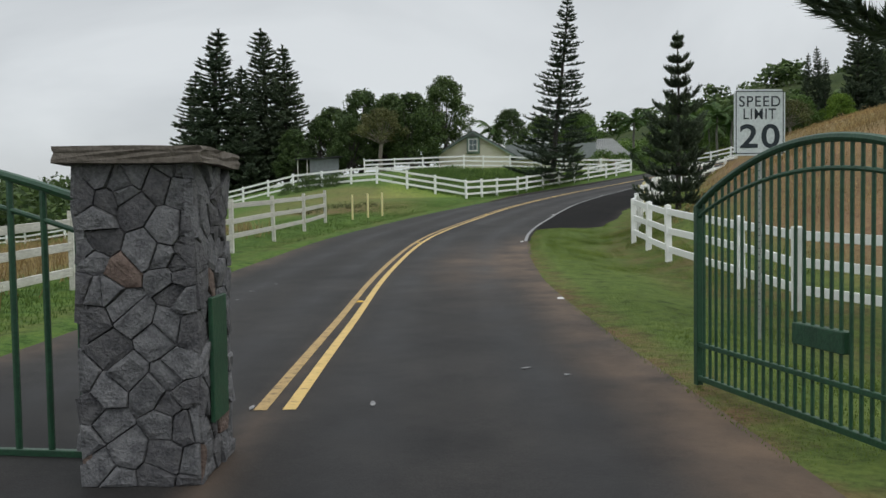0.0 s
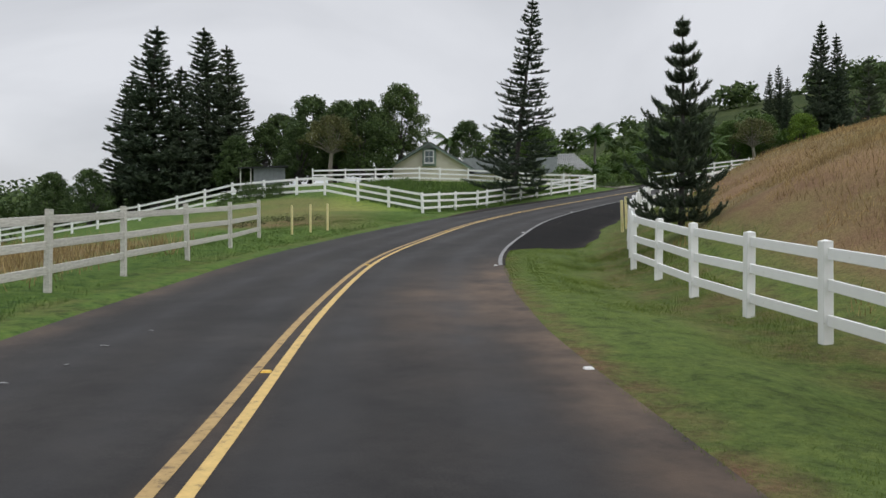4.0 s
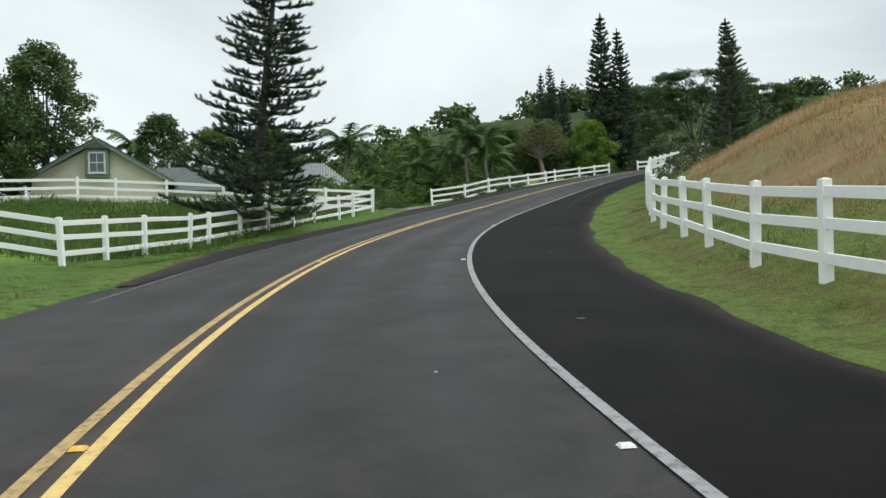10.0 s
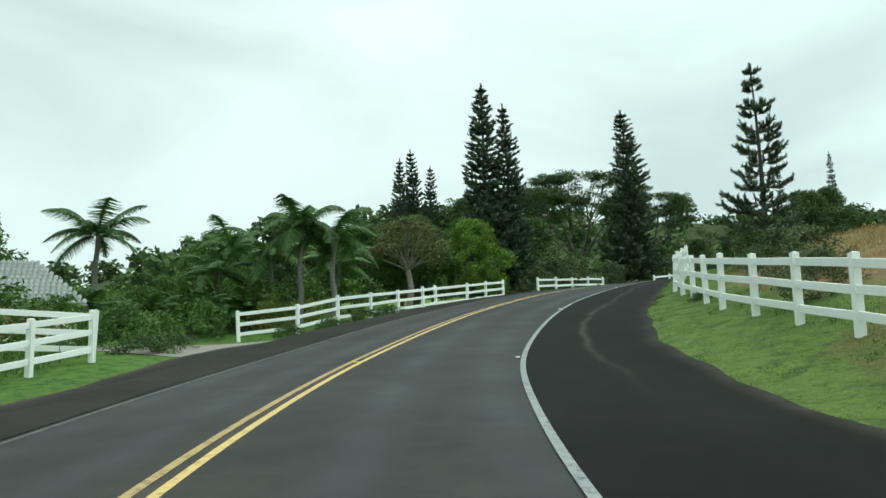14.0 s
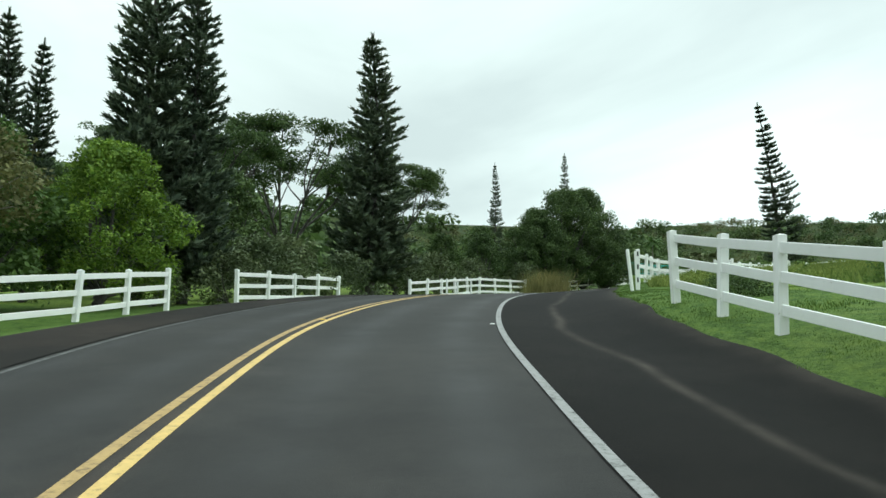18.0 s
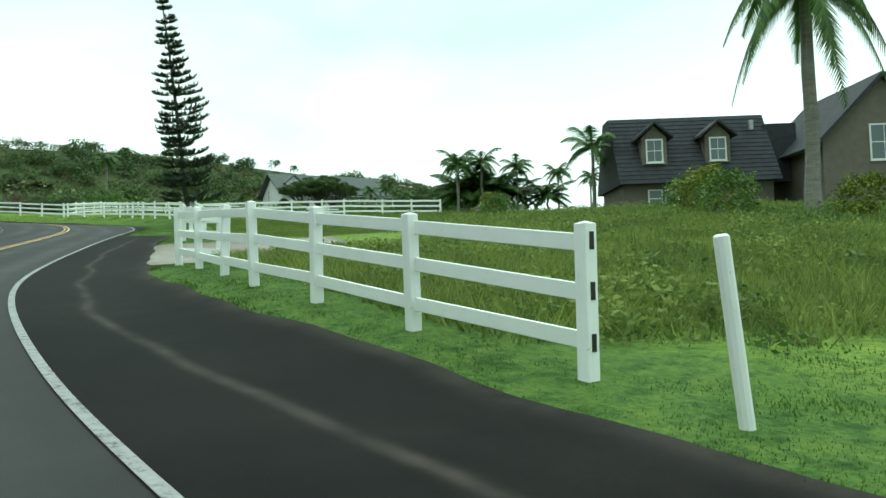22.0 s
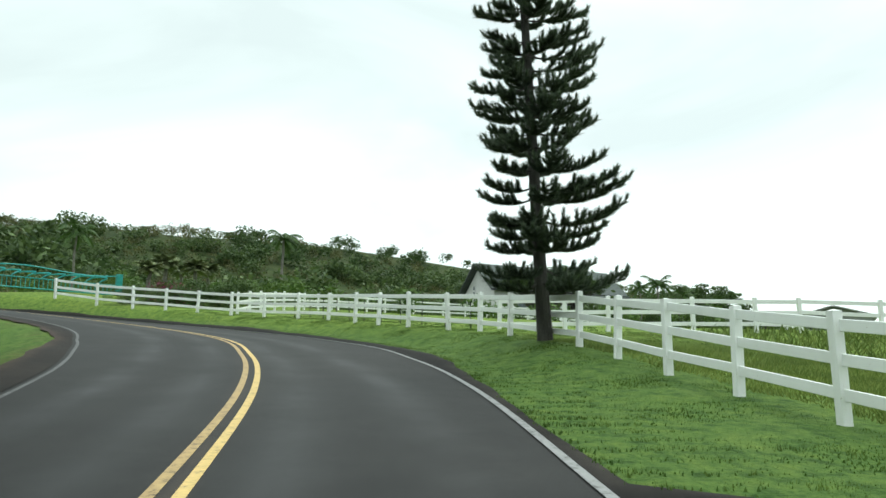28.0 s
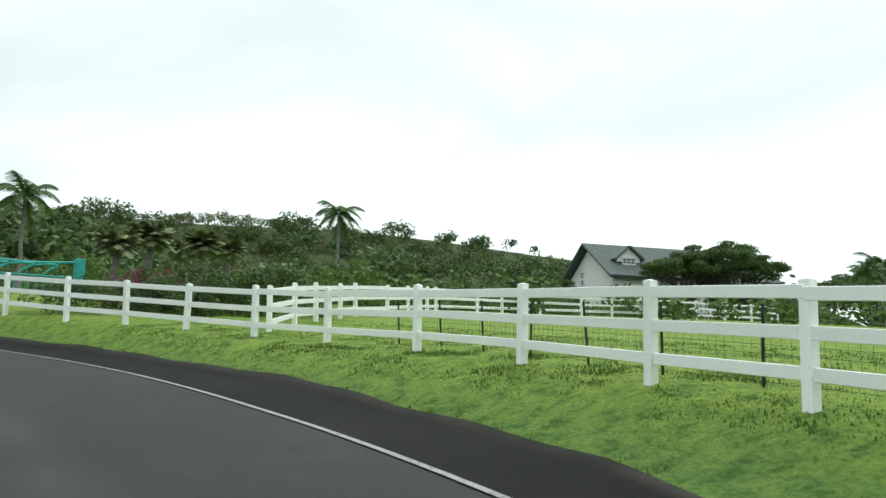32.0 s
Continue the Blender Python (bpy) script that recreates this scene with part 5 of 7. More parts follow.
for i, (x_, y_, k_) in enumerate(((17.3, 77.2, .7), (18.4, 78.6, .55), (27.0, 84.2, .6), (29.2, 85.0, .7), (31.0, 85.9, .65), (25.2, 84.4, .55))):
    tree(SHRUB_D, x_, y_, k_ * 1.3, "low dark green ground shrub by the driveway", i * 63, 0.55, "bush", "shrub")
for i, (x_, y_, k_) in enumerate(((21, 91, .9), (24, 93, 1.0), (27, 92, .9), (30.5, 94, 1.0), (19, 93, .8), (33.5, 93.5, .9), (22.5, 88, .7), (13.5, 80, .8), (10.5, 82, .9), (16, 83, .7))):
    tree(BUSH_G, x_, y_, k_ * 1.35, "leafy green garden bush", i * 83, category="bush", name="bush")
for x_, y_, k_ in ((-10.2, 59.9, .8), (-12.0, 60.5, .7)):
    tree(SHRUB_D, x_, y_, k_ * 1.4, "dark rounded shrub behind the paddock fence", 20, .9, "bush", "shrub")
for i, (x_, y_, k_) in enumerate(((69.0, 66.0, .9), (72.5, 64.0, 1.0), (75.5, 62.5, .9), (66.0, 63.0, .8), (95.0, 63.0, .9), (99.0, 62.0, 1.0))):
    tree(BUSH_Y if i % 2 else BUSH_G, x_, y_, k_, "yellow-green garden shrub beside the dark house", i * 40, category="bush", name="bush")
for i, (x_, y_, k_) in enumerate(((17.6, 80.6, .8), (19.0, 82.4, .7), (26.0, 88.2, .8), (28.6, 90.0, .7))):
    tree(BUSH_G if i < 2 else BUSH_Y, x_, y_, k_, "leafy green shrub by the driveway", i * 66, category="bush", name="bush")
red = tree(BUSH_G, 14.4, 77.4, 0.75, "leafy shrub with red blossom at the fence corner", 15, category="bush", name="flowering_bush")
part("blossom", BLOSSOM, None, red, at=Matrix.Scale(0.75, 4))
PINK = BLOSSOM.copy()
PINK.materials.clear()
PINK.materials.append(M_FLOWER)
for x_, y_ in ((141.2, 98.6), (142.6, 97.9)):
    pink = tree(BUSH_G, x_, y_, 0.8, "leafy shrub covered in magenta blossom", 40, category="bush", name="flowering_bush")
    part("blossom", PINK, None, pink, at=Matrix.Scale(0.85, 4))
# right side: hill shrubs
for x_, y_, k_ in ((42.7, 75.7, .62), (44.2, 76.2, .55), (30.2, 67.6, .4)):
    tree(SHRUB_D, x_, y_, k_, "low dark green shrub at the fence foot", 70, k_ * 0.8, "bush", "shrub")
for i, (x_, y_, k_) in enumerate(((29.0, 63.6, .55), (31.0, 65.5, .6), (26.6, 62.0, .45))):
    tree(BUSH, x_, y_, k_, "scraggly grey shrub growing through the fence", i * 40, category="bush", name="bush")
for i, (x_, y_, k_) in enumerate(((43.0, 72.6, .8), (41.0, 71.0, .9), (45.0, 73.0, .7), (39.4, 70.6, 0.95), (36.2, 69.6, 0.8), (34.4, 68.2, 0.55))):
    tree(SHRUB_D if i > 2 else BUSH_G, x_, y_, k_ * (1.3 if i > 2 else 0.6), "low green shrub behind the fence end", i * 40, category="bush", name="bush")


def palm_meshes(seed, tall, r, fronds, length, mat, droop=1.0, up=1.0):
    """A palm: ringed trunk, and arched fronds with two rows of narrow leaflets. Unit: metres."""
    rs = random.Random(seed)
    bm = bmesh.new()
    n = 9
    tube(bm, [(0.05 * math.sin(k), 0.05 * math.cos(k * 1.3), tall * k / (n - 1)) for k in range(n)],
         [r * (1.25 if k == 0 else 1.0 - 0.35 * k / (n - 1)) * (1.06 if k % 2 else 1) for k in range(n)], 9)
    V, F = [], []
    rib = bmesh.new()
    for k in range(fronds):
        a = k * 2.39996 + rs.uniform(-.2, .2)
        rise = up * (1.75 - 1.7 * k / fronds)
        L = length * rs.uniform(0.85, 1.1)
        line = []
        for j in range(9):
            q = j / 8
            line.append(Vector((math.cos(a) * L * q * (1 - 0.12 * q), math.sin(a) * L * q * (1 - 0.12 * q), tall + L * (rise * 0.66 * q - droop * 0.74 * q * q))))
        tube(rib, line, [0.035 * (1 - 0.85 * j / 8) for j in range(9)], 4, False)
        for j in range(46):
            q = 0.08 + 0.91 * j / 45
            i0 = min(int(q * 8), 7)
            p = line[i0].lerp(line[i0 + 1], q * 8 - i0)
            t = (line[i0 + 1] - line[i0]).normalized()
            side = t.cross(Vector((0, 0, 1))).normalized()
            ll = L * 0.30 * math.sin(math.pi * (0.12 + 0.85 * q)) + 0.08
            for sg in (-1, 1):
                tip = p + (side * sg * 0.82 + t * 0.45 + Vector((0, 0, -0.42 * droop + rs.uniform(-.15, .15)))).normalized() * ll
                i = len(V)
                V += [p - t * 0.045, p + t * 0.045, tip]
                F.append((i, i + 1, i + 2))
    trunk = bpy.data.meshes.new("trunk")
    bm.to_mesh(trunk)
    bm.free()
    trunk.materials.append(M_PALMBARK)
    ribs = bpy.data.meshes.new("frond_ribs")
    rib.to_mesh(ribs)
    rib.free()
    ribs.materials.append(mat)
    crown = mesh_fast("fronds", [tuple(v) for v in V], F)
    crown.materials.append(mat)
    return trunk, ribs, crown


PALM_A = palm_meshes(1, 5.2, 0.17, 15, 2.7, M_FROND)
PALM_B = palm_meshes(2, 4.6, 0.15, 12, 2.7, M_FROND, 1.25, 1.35)
PALM_ROYAL = palm_meshes(9, 5.6, 0.18, 15, 2.95, M_FROND, 1.1, 1.35)
PALM_TALL = palm_meshes(8, 12.6, 0.2, 14, 2.8, M_FROND, 1.2)
PALM_C = palm_meshes(3, 1.4, 0.10, 20, 2.2, M_FROND, droop=0.8)
PALM_D = palm_meshes(6, 5.2, 0.2, 13, 2.2, M_FROND, droop=1.9)
DRACAENA = palm_meshes(4, 2.3, 0.16, 34, 1.0, M_ROSETTE, droop=0.7)


def palm(kind, x, y, k, label, turn=0.0, kz=None, z=None):
    return plant("palm_tree", (("trunk", kind[0]), ("frond_ribs", kind[1]), ("fronds", kind[2])), x, y, label, "palm tree", (k, k, kz or k), turn, z=z, group="palms")


palm(PALM_ROYAL, 20.2, 97.1, 1.0, "tall royal palm with arched dark fronds", 0, (12.2 - height(20.2, 97.1)) / 5.6)
palm(PALM_B, 3.1, 95.4, 1.0, "palm showing over the house roof", 30)
for i, (x_, y_, z_) in enumerate(((28.8, 87.3, 11.2), (27.4, 88.0, 11.6), (27.9, 92.6, 11.0), (29.0, 101.2, 12.6), (25.2, 93.0, 10.0), (33.0, 94.6, 11.0))):
    palm(PALM_B, x_, y_, 0.95, "foxtail palm in the roadside garden", i * 70, (z_ - height(x_, y_)) / 4.6)
for i, (x_, y_) in enumerate(((20.8, 90.0), (23.2, 91.0), (25.6, 90.2), (18.4, 91.0))):
    palm(PALM_C, x_, y_, 0.8, "low feathery palm clump in the garden", i * 50)
for i, (x_, y_, k_) in enumerate(((114.8, 55.1, 1.0), (113.6, 59.0, .8), (116.4, 56.8, .95), (112.9, 57.0, .8), (113.7, 50.1, .75), (115.5, 48.0, .7), (116.0, 52.6, .8), (112.0, 46.5, .6), (115.4, 57.8, .9), (112.2, 59.6, .7), (117.0, 54.6, .8), (114.0, 53.0, .75))):
    palm(PALM_A if i % 2 else PALM_C, x_, y_, k_ * (0.95 if i % 2 else 1.7), "feathery palm in a clump beyond the field", i * 80, k_ * (1.15 if i % 2 else 1.7))
palm(PALM_B, 90.5, 58.6, 0.9, "palm against the dark-roofed house", 0)
palm(PALM_D, 69.6, 61.6, 1.45, "tall stout palm with hanging fronds", 0, 1.62)
palm(PALM_TALL, 179.7, 92.2, 1.0, "lone tall palm before the green hill", 0, z=18.9)
palm(PALM_A, 152.5, 108.0, 0.72, "tall palm behind the teal gate", 30, 0.98)
for i, (x_, y_, k_) in enumerate(((140.5, 99.6, 1.0), (143.0, 99.0, 1.15), (145.0, 97.2, 1.1), (147.4, 96.6, 1.05), (150.0, 99.0, 1.0))):
    palm(DRACAENA, x_, y_, k_ * 1.05, "spiky rosette tree with several heads", i * 40)
for i, (x_, y_, k_) in enumerate(((139.5, 97.2, .55), (143.0, 95.0, .6), (146.0, 94.5, .6), (151, 94, .8), (156, 92, .9), (160, 90, 1.0), (149, 104, .8))):
    tree(SHRUB_D if i < 3 else BUSH_G, x_, y_, k_ * 1.3, "dark clipped shrub in the far garden", i * 40, category="bush", name="bush")


# wooded far hillside
def far_wood(name, count, area, size, mat, label, seed, dens=16, thin=0.2):
    """Trees and scrub on a slope: each a few clumps of leaves, thicker in some places than in others."""
    r = np.random.RandomState(seed)
    p = np.c_[area[0] + (area[2] - area[0]) * r.rand(count * 5), area[1] + (area[3] - area[1]) * r.rand(count * 5)]
    p = p[np.sin(p[:, 0] * 0.045) * np.cos(p[:, 1] * 0.06 + 1) + 0.5 * (2 * r.rand(len(p)) - 1) > area[4]][:count]
    z = land(p[:, 0], p[:, 1])
    rad = size * (0.45 + 0.85 * r.rand(len(p)))
    cs, rads = [np.c_[p, z + rad * 0.45]], [rad]
    for k in range(3):
        cs.append(np.c_[p + (r.rand(len(p), 2) - 0.5) * 1.7 * rad[:, None], z + rad * (0.4 + 0.6 * r.rand(len(p)))])
        rads.append(rad * (0.55 + 0.3 * r.rand(len(p))))
    ob = part(name, mesh_fast(name, *leaf_clumps(np.vstack(cs), np.concatenate(rads), dens, size * thin, seed, 0.8)), mat)
    return tagged(ob, label, "woods", kind="stuff")


far_wood("far_woods", 1300, (168, -20, 318, 200, -0.9), 1.4, M_LEAF[2], "green trees and scrub on the far hillside", 3, 20, 0.17)
far_wood("far_woods", 1700, (168, -20, 325, 200, -0.9), 1.1, M_LEAF[0], "dark bushes and scrub on the far hillside", 13, 26, 0.19)
far_wood("far_woods", 150, (168, 20, 285, 150, -0.3), 2.9, M_LEAF[0], "dark round trees on the far hillside", 43, 24, 0.12)
far_wood("far_woods", 46, (270, 20, 345, 110, -0.2), 2.6, M_LEAF[0], "dark trees along the far ridge", 14, 20, 0.14)
far_wood("far_woods", 190, (40, 125, 260, 330, -0.4), 4.2, M_LEAF[0], "dark wooded hillside beyond the road", 4, 7, 0.19)
far_wood("far_woods", 60, (-5, 116, 60, 170, -1.0), 2.0, M_LEAF[1], "green trees behind the garden", 5, 34, 0.11)
far_wood("far_woods", 70, (-90, 70, -34, 150, -0.6), 3.6, M_LEAF[0], "dark trees on the lower slope", 6, 24, 0.1)
far_wood("far_scrub", 200, (152, 30, 210, 130, -1.0), 1.3, M_LEAF[1], "green scrub and brush on the slope", 7, 34, 0.16)


# grass: blades, one object a stand
def blades(name, places, tall, wide, mat, label, seed, bend=0.5):
    r = np.random.RandomState(seed)
    p = np.asarray(places)
    n = len(p)
    z = land(p[:, 0], p[:, 1])
    a = r.rand(n) * math.tau
    h = tall * (0.55 + 0.75 * r.rand(n)) if np.isscalar(tall) else tall * (0.6 + 0.6 * r.rand(n))
    w = wide * (0.6 + 0.8 * r.rand(n))
    dx, dy = np.cos(a) * w, np.sin(a) * w
    lx, ly = (r.rand(n) - 0.5) * 2 * bend * h, (r.rand(n) - 0.5) * 2 * bend * h
    v = np.stack([np.c_[p[:, 0] - dx, p[:, 1] - dy, z - 0.03], np.c_[p[:, 0] + dx, p[:, 1] + dy, z - 0.03],
                  np.c_[p[:, 0] + lx, p[:, 1] + ly, z + h]], 1).reshape(-1, 3)
    ob = part(name, mesh_fast(name, v, np.arange(3 * n).reshape(-1, 3)), mat)
    return tagged(ob, label, "grass", kind="stuff")


def scatter_road(n, s0, s1, d0, d1, seed):
    """Random places beside the road, by run and distance to the right (functions of the run)."""
    r = np.random.RandomState(seed)
    s = s0 + (s1 - s0) * r.rand(n)
    lo = d0(s) if callable(d0) else d0
    hi = d1(s) if callable(d1) else d1
    d = lo + (hi - lo) * r.rand(n)
    return np.c_[np.interp(s, ROAD_S, ROAD_P[:, 0]) + d * np.interp(s, ROAD_S, ROAD_R[:, 0]),
                 np.interp(s, ROAD_S, ROAD_P[:, 1]) + d * np.interp(s, ROAD_S, ROAD_R[:, 1])]


def scatter_box(n, x0, y0, x1, y1, seed, keep=None):
    r = np.random.RandomState(seed)
    p = np.c_[x0 + (x1 - x0) * r.rand(n), y0 + (y1 - y0) * r.rand(n)]
    # thinner towards the edges of the stand
    inset = np.minimum(np.minimum(p[:, 0] - x0, x1 - p[:, 0]), np.minimum(p[:, 1] - y0, y1 - p[:, 1]))
    wavy = inset + 1.2 * np.sin(p[:, 0] * 0.8) * np.cos(p[:, 1] * 0.7)
    p = p[wavy > min(3.5, 0.12 * min(x1 - x0, y1 - y0)) * r.rand(n)]
    return p if keep is None else p[keep(p[:, 0], p[:, 1])]


def off_drive(p):
    """Places that are not on the concrete driveway."""
    run, off = nearest(p[:, 0], p[:, 1])
    return p[~((run > DRIVE[0]) & (run < DRIVE[1]) & (off < 4.7 + (run - DRIVE[0]) * 1.5))]


def tufted(p, share=0.35):
    """Blades thin out between uneven tufts and patches."""
    x, y = p[:, 0], p[:, 1]
    n = np.sin(x * 2.1 + 1.7 * np.sin(y * 1.3)) * np.cos(y * 2.6 + 1.4 * np.sin(x * 0.9)) + 0.6 * np.sin(x * 5.3 + y * 3.1) * np.cos(y * 6.1 - x * 2.2)
    return p[n > np.random.RandomState(77).rand(len(p)) * 0.8 - share]


re_ = lambda s: np.maximum(edge_r(s), 1.9) - 0.07
rf_ = lambda s: re_(s) + 4.0
blades("verge_grass", scatter_road(110000, run_at(0, 3), run_at(8, 48), re_, rf_, 1), 0.034, 0.008, M_VERGE, "short mown half-dry verge grass", 1, 0.8)
blades("verge_grass", tufted(off_drive(scatter_road(230000, run_at(8, 48), run_at(128, 102), re_, rf_, 2))), 0.032, 0.010, M_LAWN, "short mown bright green grass", 2, 0.8)
blades("verge_grass", scatter_road(40000, run_at(0, 3), run_at(14, 58), lambda s: np.minimum(edge_l(s), -5.36) - 5.0, lambda s: np.minimum(edge_l(s), -5.36) - 0.03, 3), 0.06, 0.010, M_LAWN, "short mown bright green grass", 3, 0.8)
fr_ = np.array(F_RIGHT)
past = lambda x, y: x - np.interp(y, fr_[1:, 1], fr_[1:, 0])
blades("hill_grass", scatter_box(260000, 5, 5, 42, 70, 4, lambda x, y: (past(x, y) > 0.5) & (past(x, y) < 14) & (np.sin(x * 1.3 + y * 0.4) * np.cos(y * 1.1 - x * 0.5) + 0.35 * (past(x, y) - 4.0) > -0.3)), 0.19, 0.008, M_DRY, "tall dry brown grass on the hill", 4, 0.6)
blades("hill_grass", scatter_box(9000, 5, 5, 34, 72, 5, lambda x, y: (past(x, y) > 0.15) & (past(x, y) < 2.2)), 0.30, 0.012, M_LONG, "green weeds along the foot of the hill", 5, 0.6)
blades("field_grass", scatter_box(110000, 53, 66, 76, 84, 6, lambda x, y: (nearest(x, y)[1] > 5.6) & ((x < 69) | (y < 74))), 0.30, 0.016, M_LONG, "green weedy pasture grass", 6, 0.9)
blades("field_grass", scatter_box(90000, 43, 40, 112, 76, 7, lambda x, y: (nearest(x, y)[1] > 9)), 0.32, 0.035, M_LONG, "long green pasture grass", 7, 0.9)
blades("paddock_grass", scatter_box(40000, -6, 54, 16, 77, 8, lambda x, y: ((y - 54.15) * 0.58 - (x + 0.12) * 0.81 > 0.3) & ((x + 6.77) * 0.50 + (y - 58.0) * 0.866 > 0.5)), 0.4, 0.02, M_LEAF[1], "long dark green paddock grass", 8, 0.8)
blades("weedy_grass", scatter_box(26000, -30, 0, -6.9, 31, 9), 0.55, 0.014, M_DRY, "dry weedy grass behind the old fence", 9, 0.5)
blades("inner_lawn", tufted(scatter_road(70000, run_at(90, 88), run_at(128, 102), 7.0, 16.0, 10)), 0.045, 0.016, M_LAWN, "green pasture lawn behind the fence", 10, 0.8)
blades("straw_clump", np.c_[82.6 + 1.0 * np.random.RandomState(3).randn(2600), 96.5 + 0.7 * np.random.RandomState(4).randn(2600)], 1.7, 0.018, M_STRAW, "big clump of tall pale straw-coloured grass", 11, 0.55)


# weeds: leafy clumps of uneven size, thicker in some patches
def weeds(name, places, size, leaf, dens, mat, label, seed):
    r = np.random.RandomState(seed)
    p = np.asarray(places)
    keep = np.sin(p[:, 0] * 0.9 + seed) * np.cos(p[:, 1] * 0.8) + 0.9 * (r.rand(len(p)) - 0.5) > -0.1
    p = p[keep]
    rad = size * (0.5 + 0.9 * r.rand(len(p)))
    z = land(p[:, 0], p[:, 1])
    ob = part(name, mesh_fast(name, *leaf_clumps(np.c_[p, z + rad * 0.35], rad, dens, leaf, seed, 0.7)), mat)
    return tagged(ob, label, "weeds", kind="stuff")


in_field = lambda x, y: (nearest(x, y)[1] > 6.3) & ((x < 68.5) | (y < 75))
weeds("field_weeds", scatter_box(1500, 52.5, 66, 80, 82, 21, in_field), 0.36, 0.055, 420, M_LONG, "lush leafy green weeds in the pasture", 21)
weeds("field_weeds", scatter_box(1100, 52.5, 60, 80, 82, 22, in_field), 0.30, 0.05, 420, M_LEAF[1], "darker green leafy weeds in the pasture", 22)
weeds("field_weeds", scatter_box(1300, 44, 50, 112, 70, 23, in_field), 0.42, 0.06, 200, M_LONG, "lush leafy green weeds in the pasture", 23)
blades("field_grass", scatter_road(60000, run_at(77, 88.6), run_at(106, 90), 6.6, 15.0, 24), 0.16, 0.014, M_LONG, "green pasture grass behind the white rails", 24, 0.9)
weeds("fence_weeds", scatter_box(190, 5, 10, 38, 74, 25, lambda x, y: (past(x, y) > 0.25) & (past(x, y) < 1.5)), 0.24, 0.045, 420, M_LEAF[1], "green weeds growing along the fence foot", 25)
weeds("paddock_weeds", scatter_box(700, -6, 54, 16, 77, 26, lambda x, y: ((y - 54.15) * 0.58 - (x + 0.12) * 0.81 > 0.5) & ((x + 6.77) * 0.50 + (y - 58.0) * 0.866 > 0.6)), 0.4, 0.07, 200, M_LEAF[1], "lush weeds in the paddock", 26)
weeds("hill_scrub", scatter_box(260, 8, 10, 40, 70, 27, lambda x, y: (past(x, y) > 2.0) & (past(x, y) < 12)), 0.3, 0.05, 260, M_DRY, "tufts of dry weeds on the hill", 27)
weeds("bank_weeds", scatter_box(260, -10.5, 37.5, -4.4, 44, 29, lambda x, y: ((x + 6.8) / 2.9) ** 2 + ((y - 41) / 3.0) ** 2 < 1), 0.22, 0.045, 420, M_LEAF[2], "dull olive weeds on the bare bank", 29)
for x_, y_, k_ in ((-11.6, 57.3, 1.0), (-10.2, 57.9, 0.8), (-13.0, 56.6, 0.75)):
    tree(SHRUB_D, x_, y_, k_, "low dark green bush before the white fence", x_ * 40, category="bush", name="bush")
# clover in the mown verge
blades("verge_clover", off_drive(scatter_road(60000, run_at(30, 75), run_at(126, 101), re_, rf_, 28)), 0.016, 0.016, M_LAWN, "low dark clover patches in the verge", 28, 0.9)


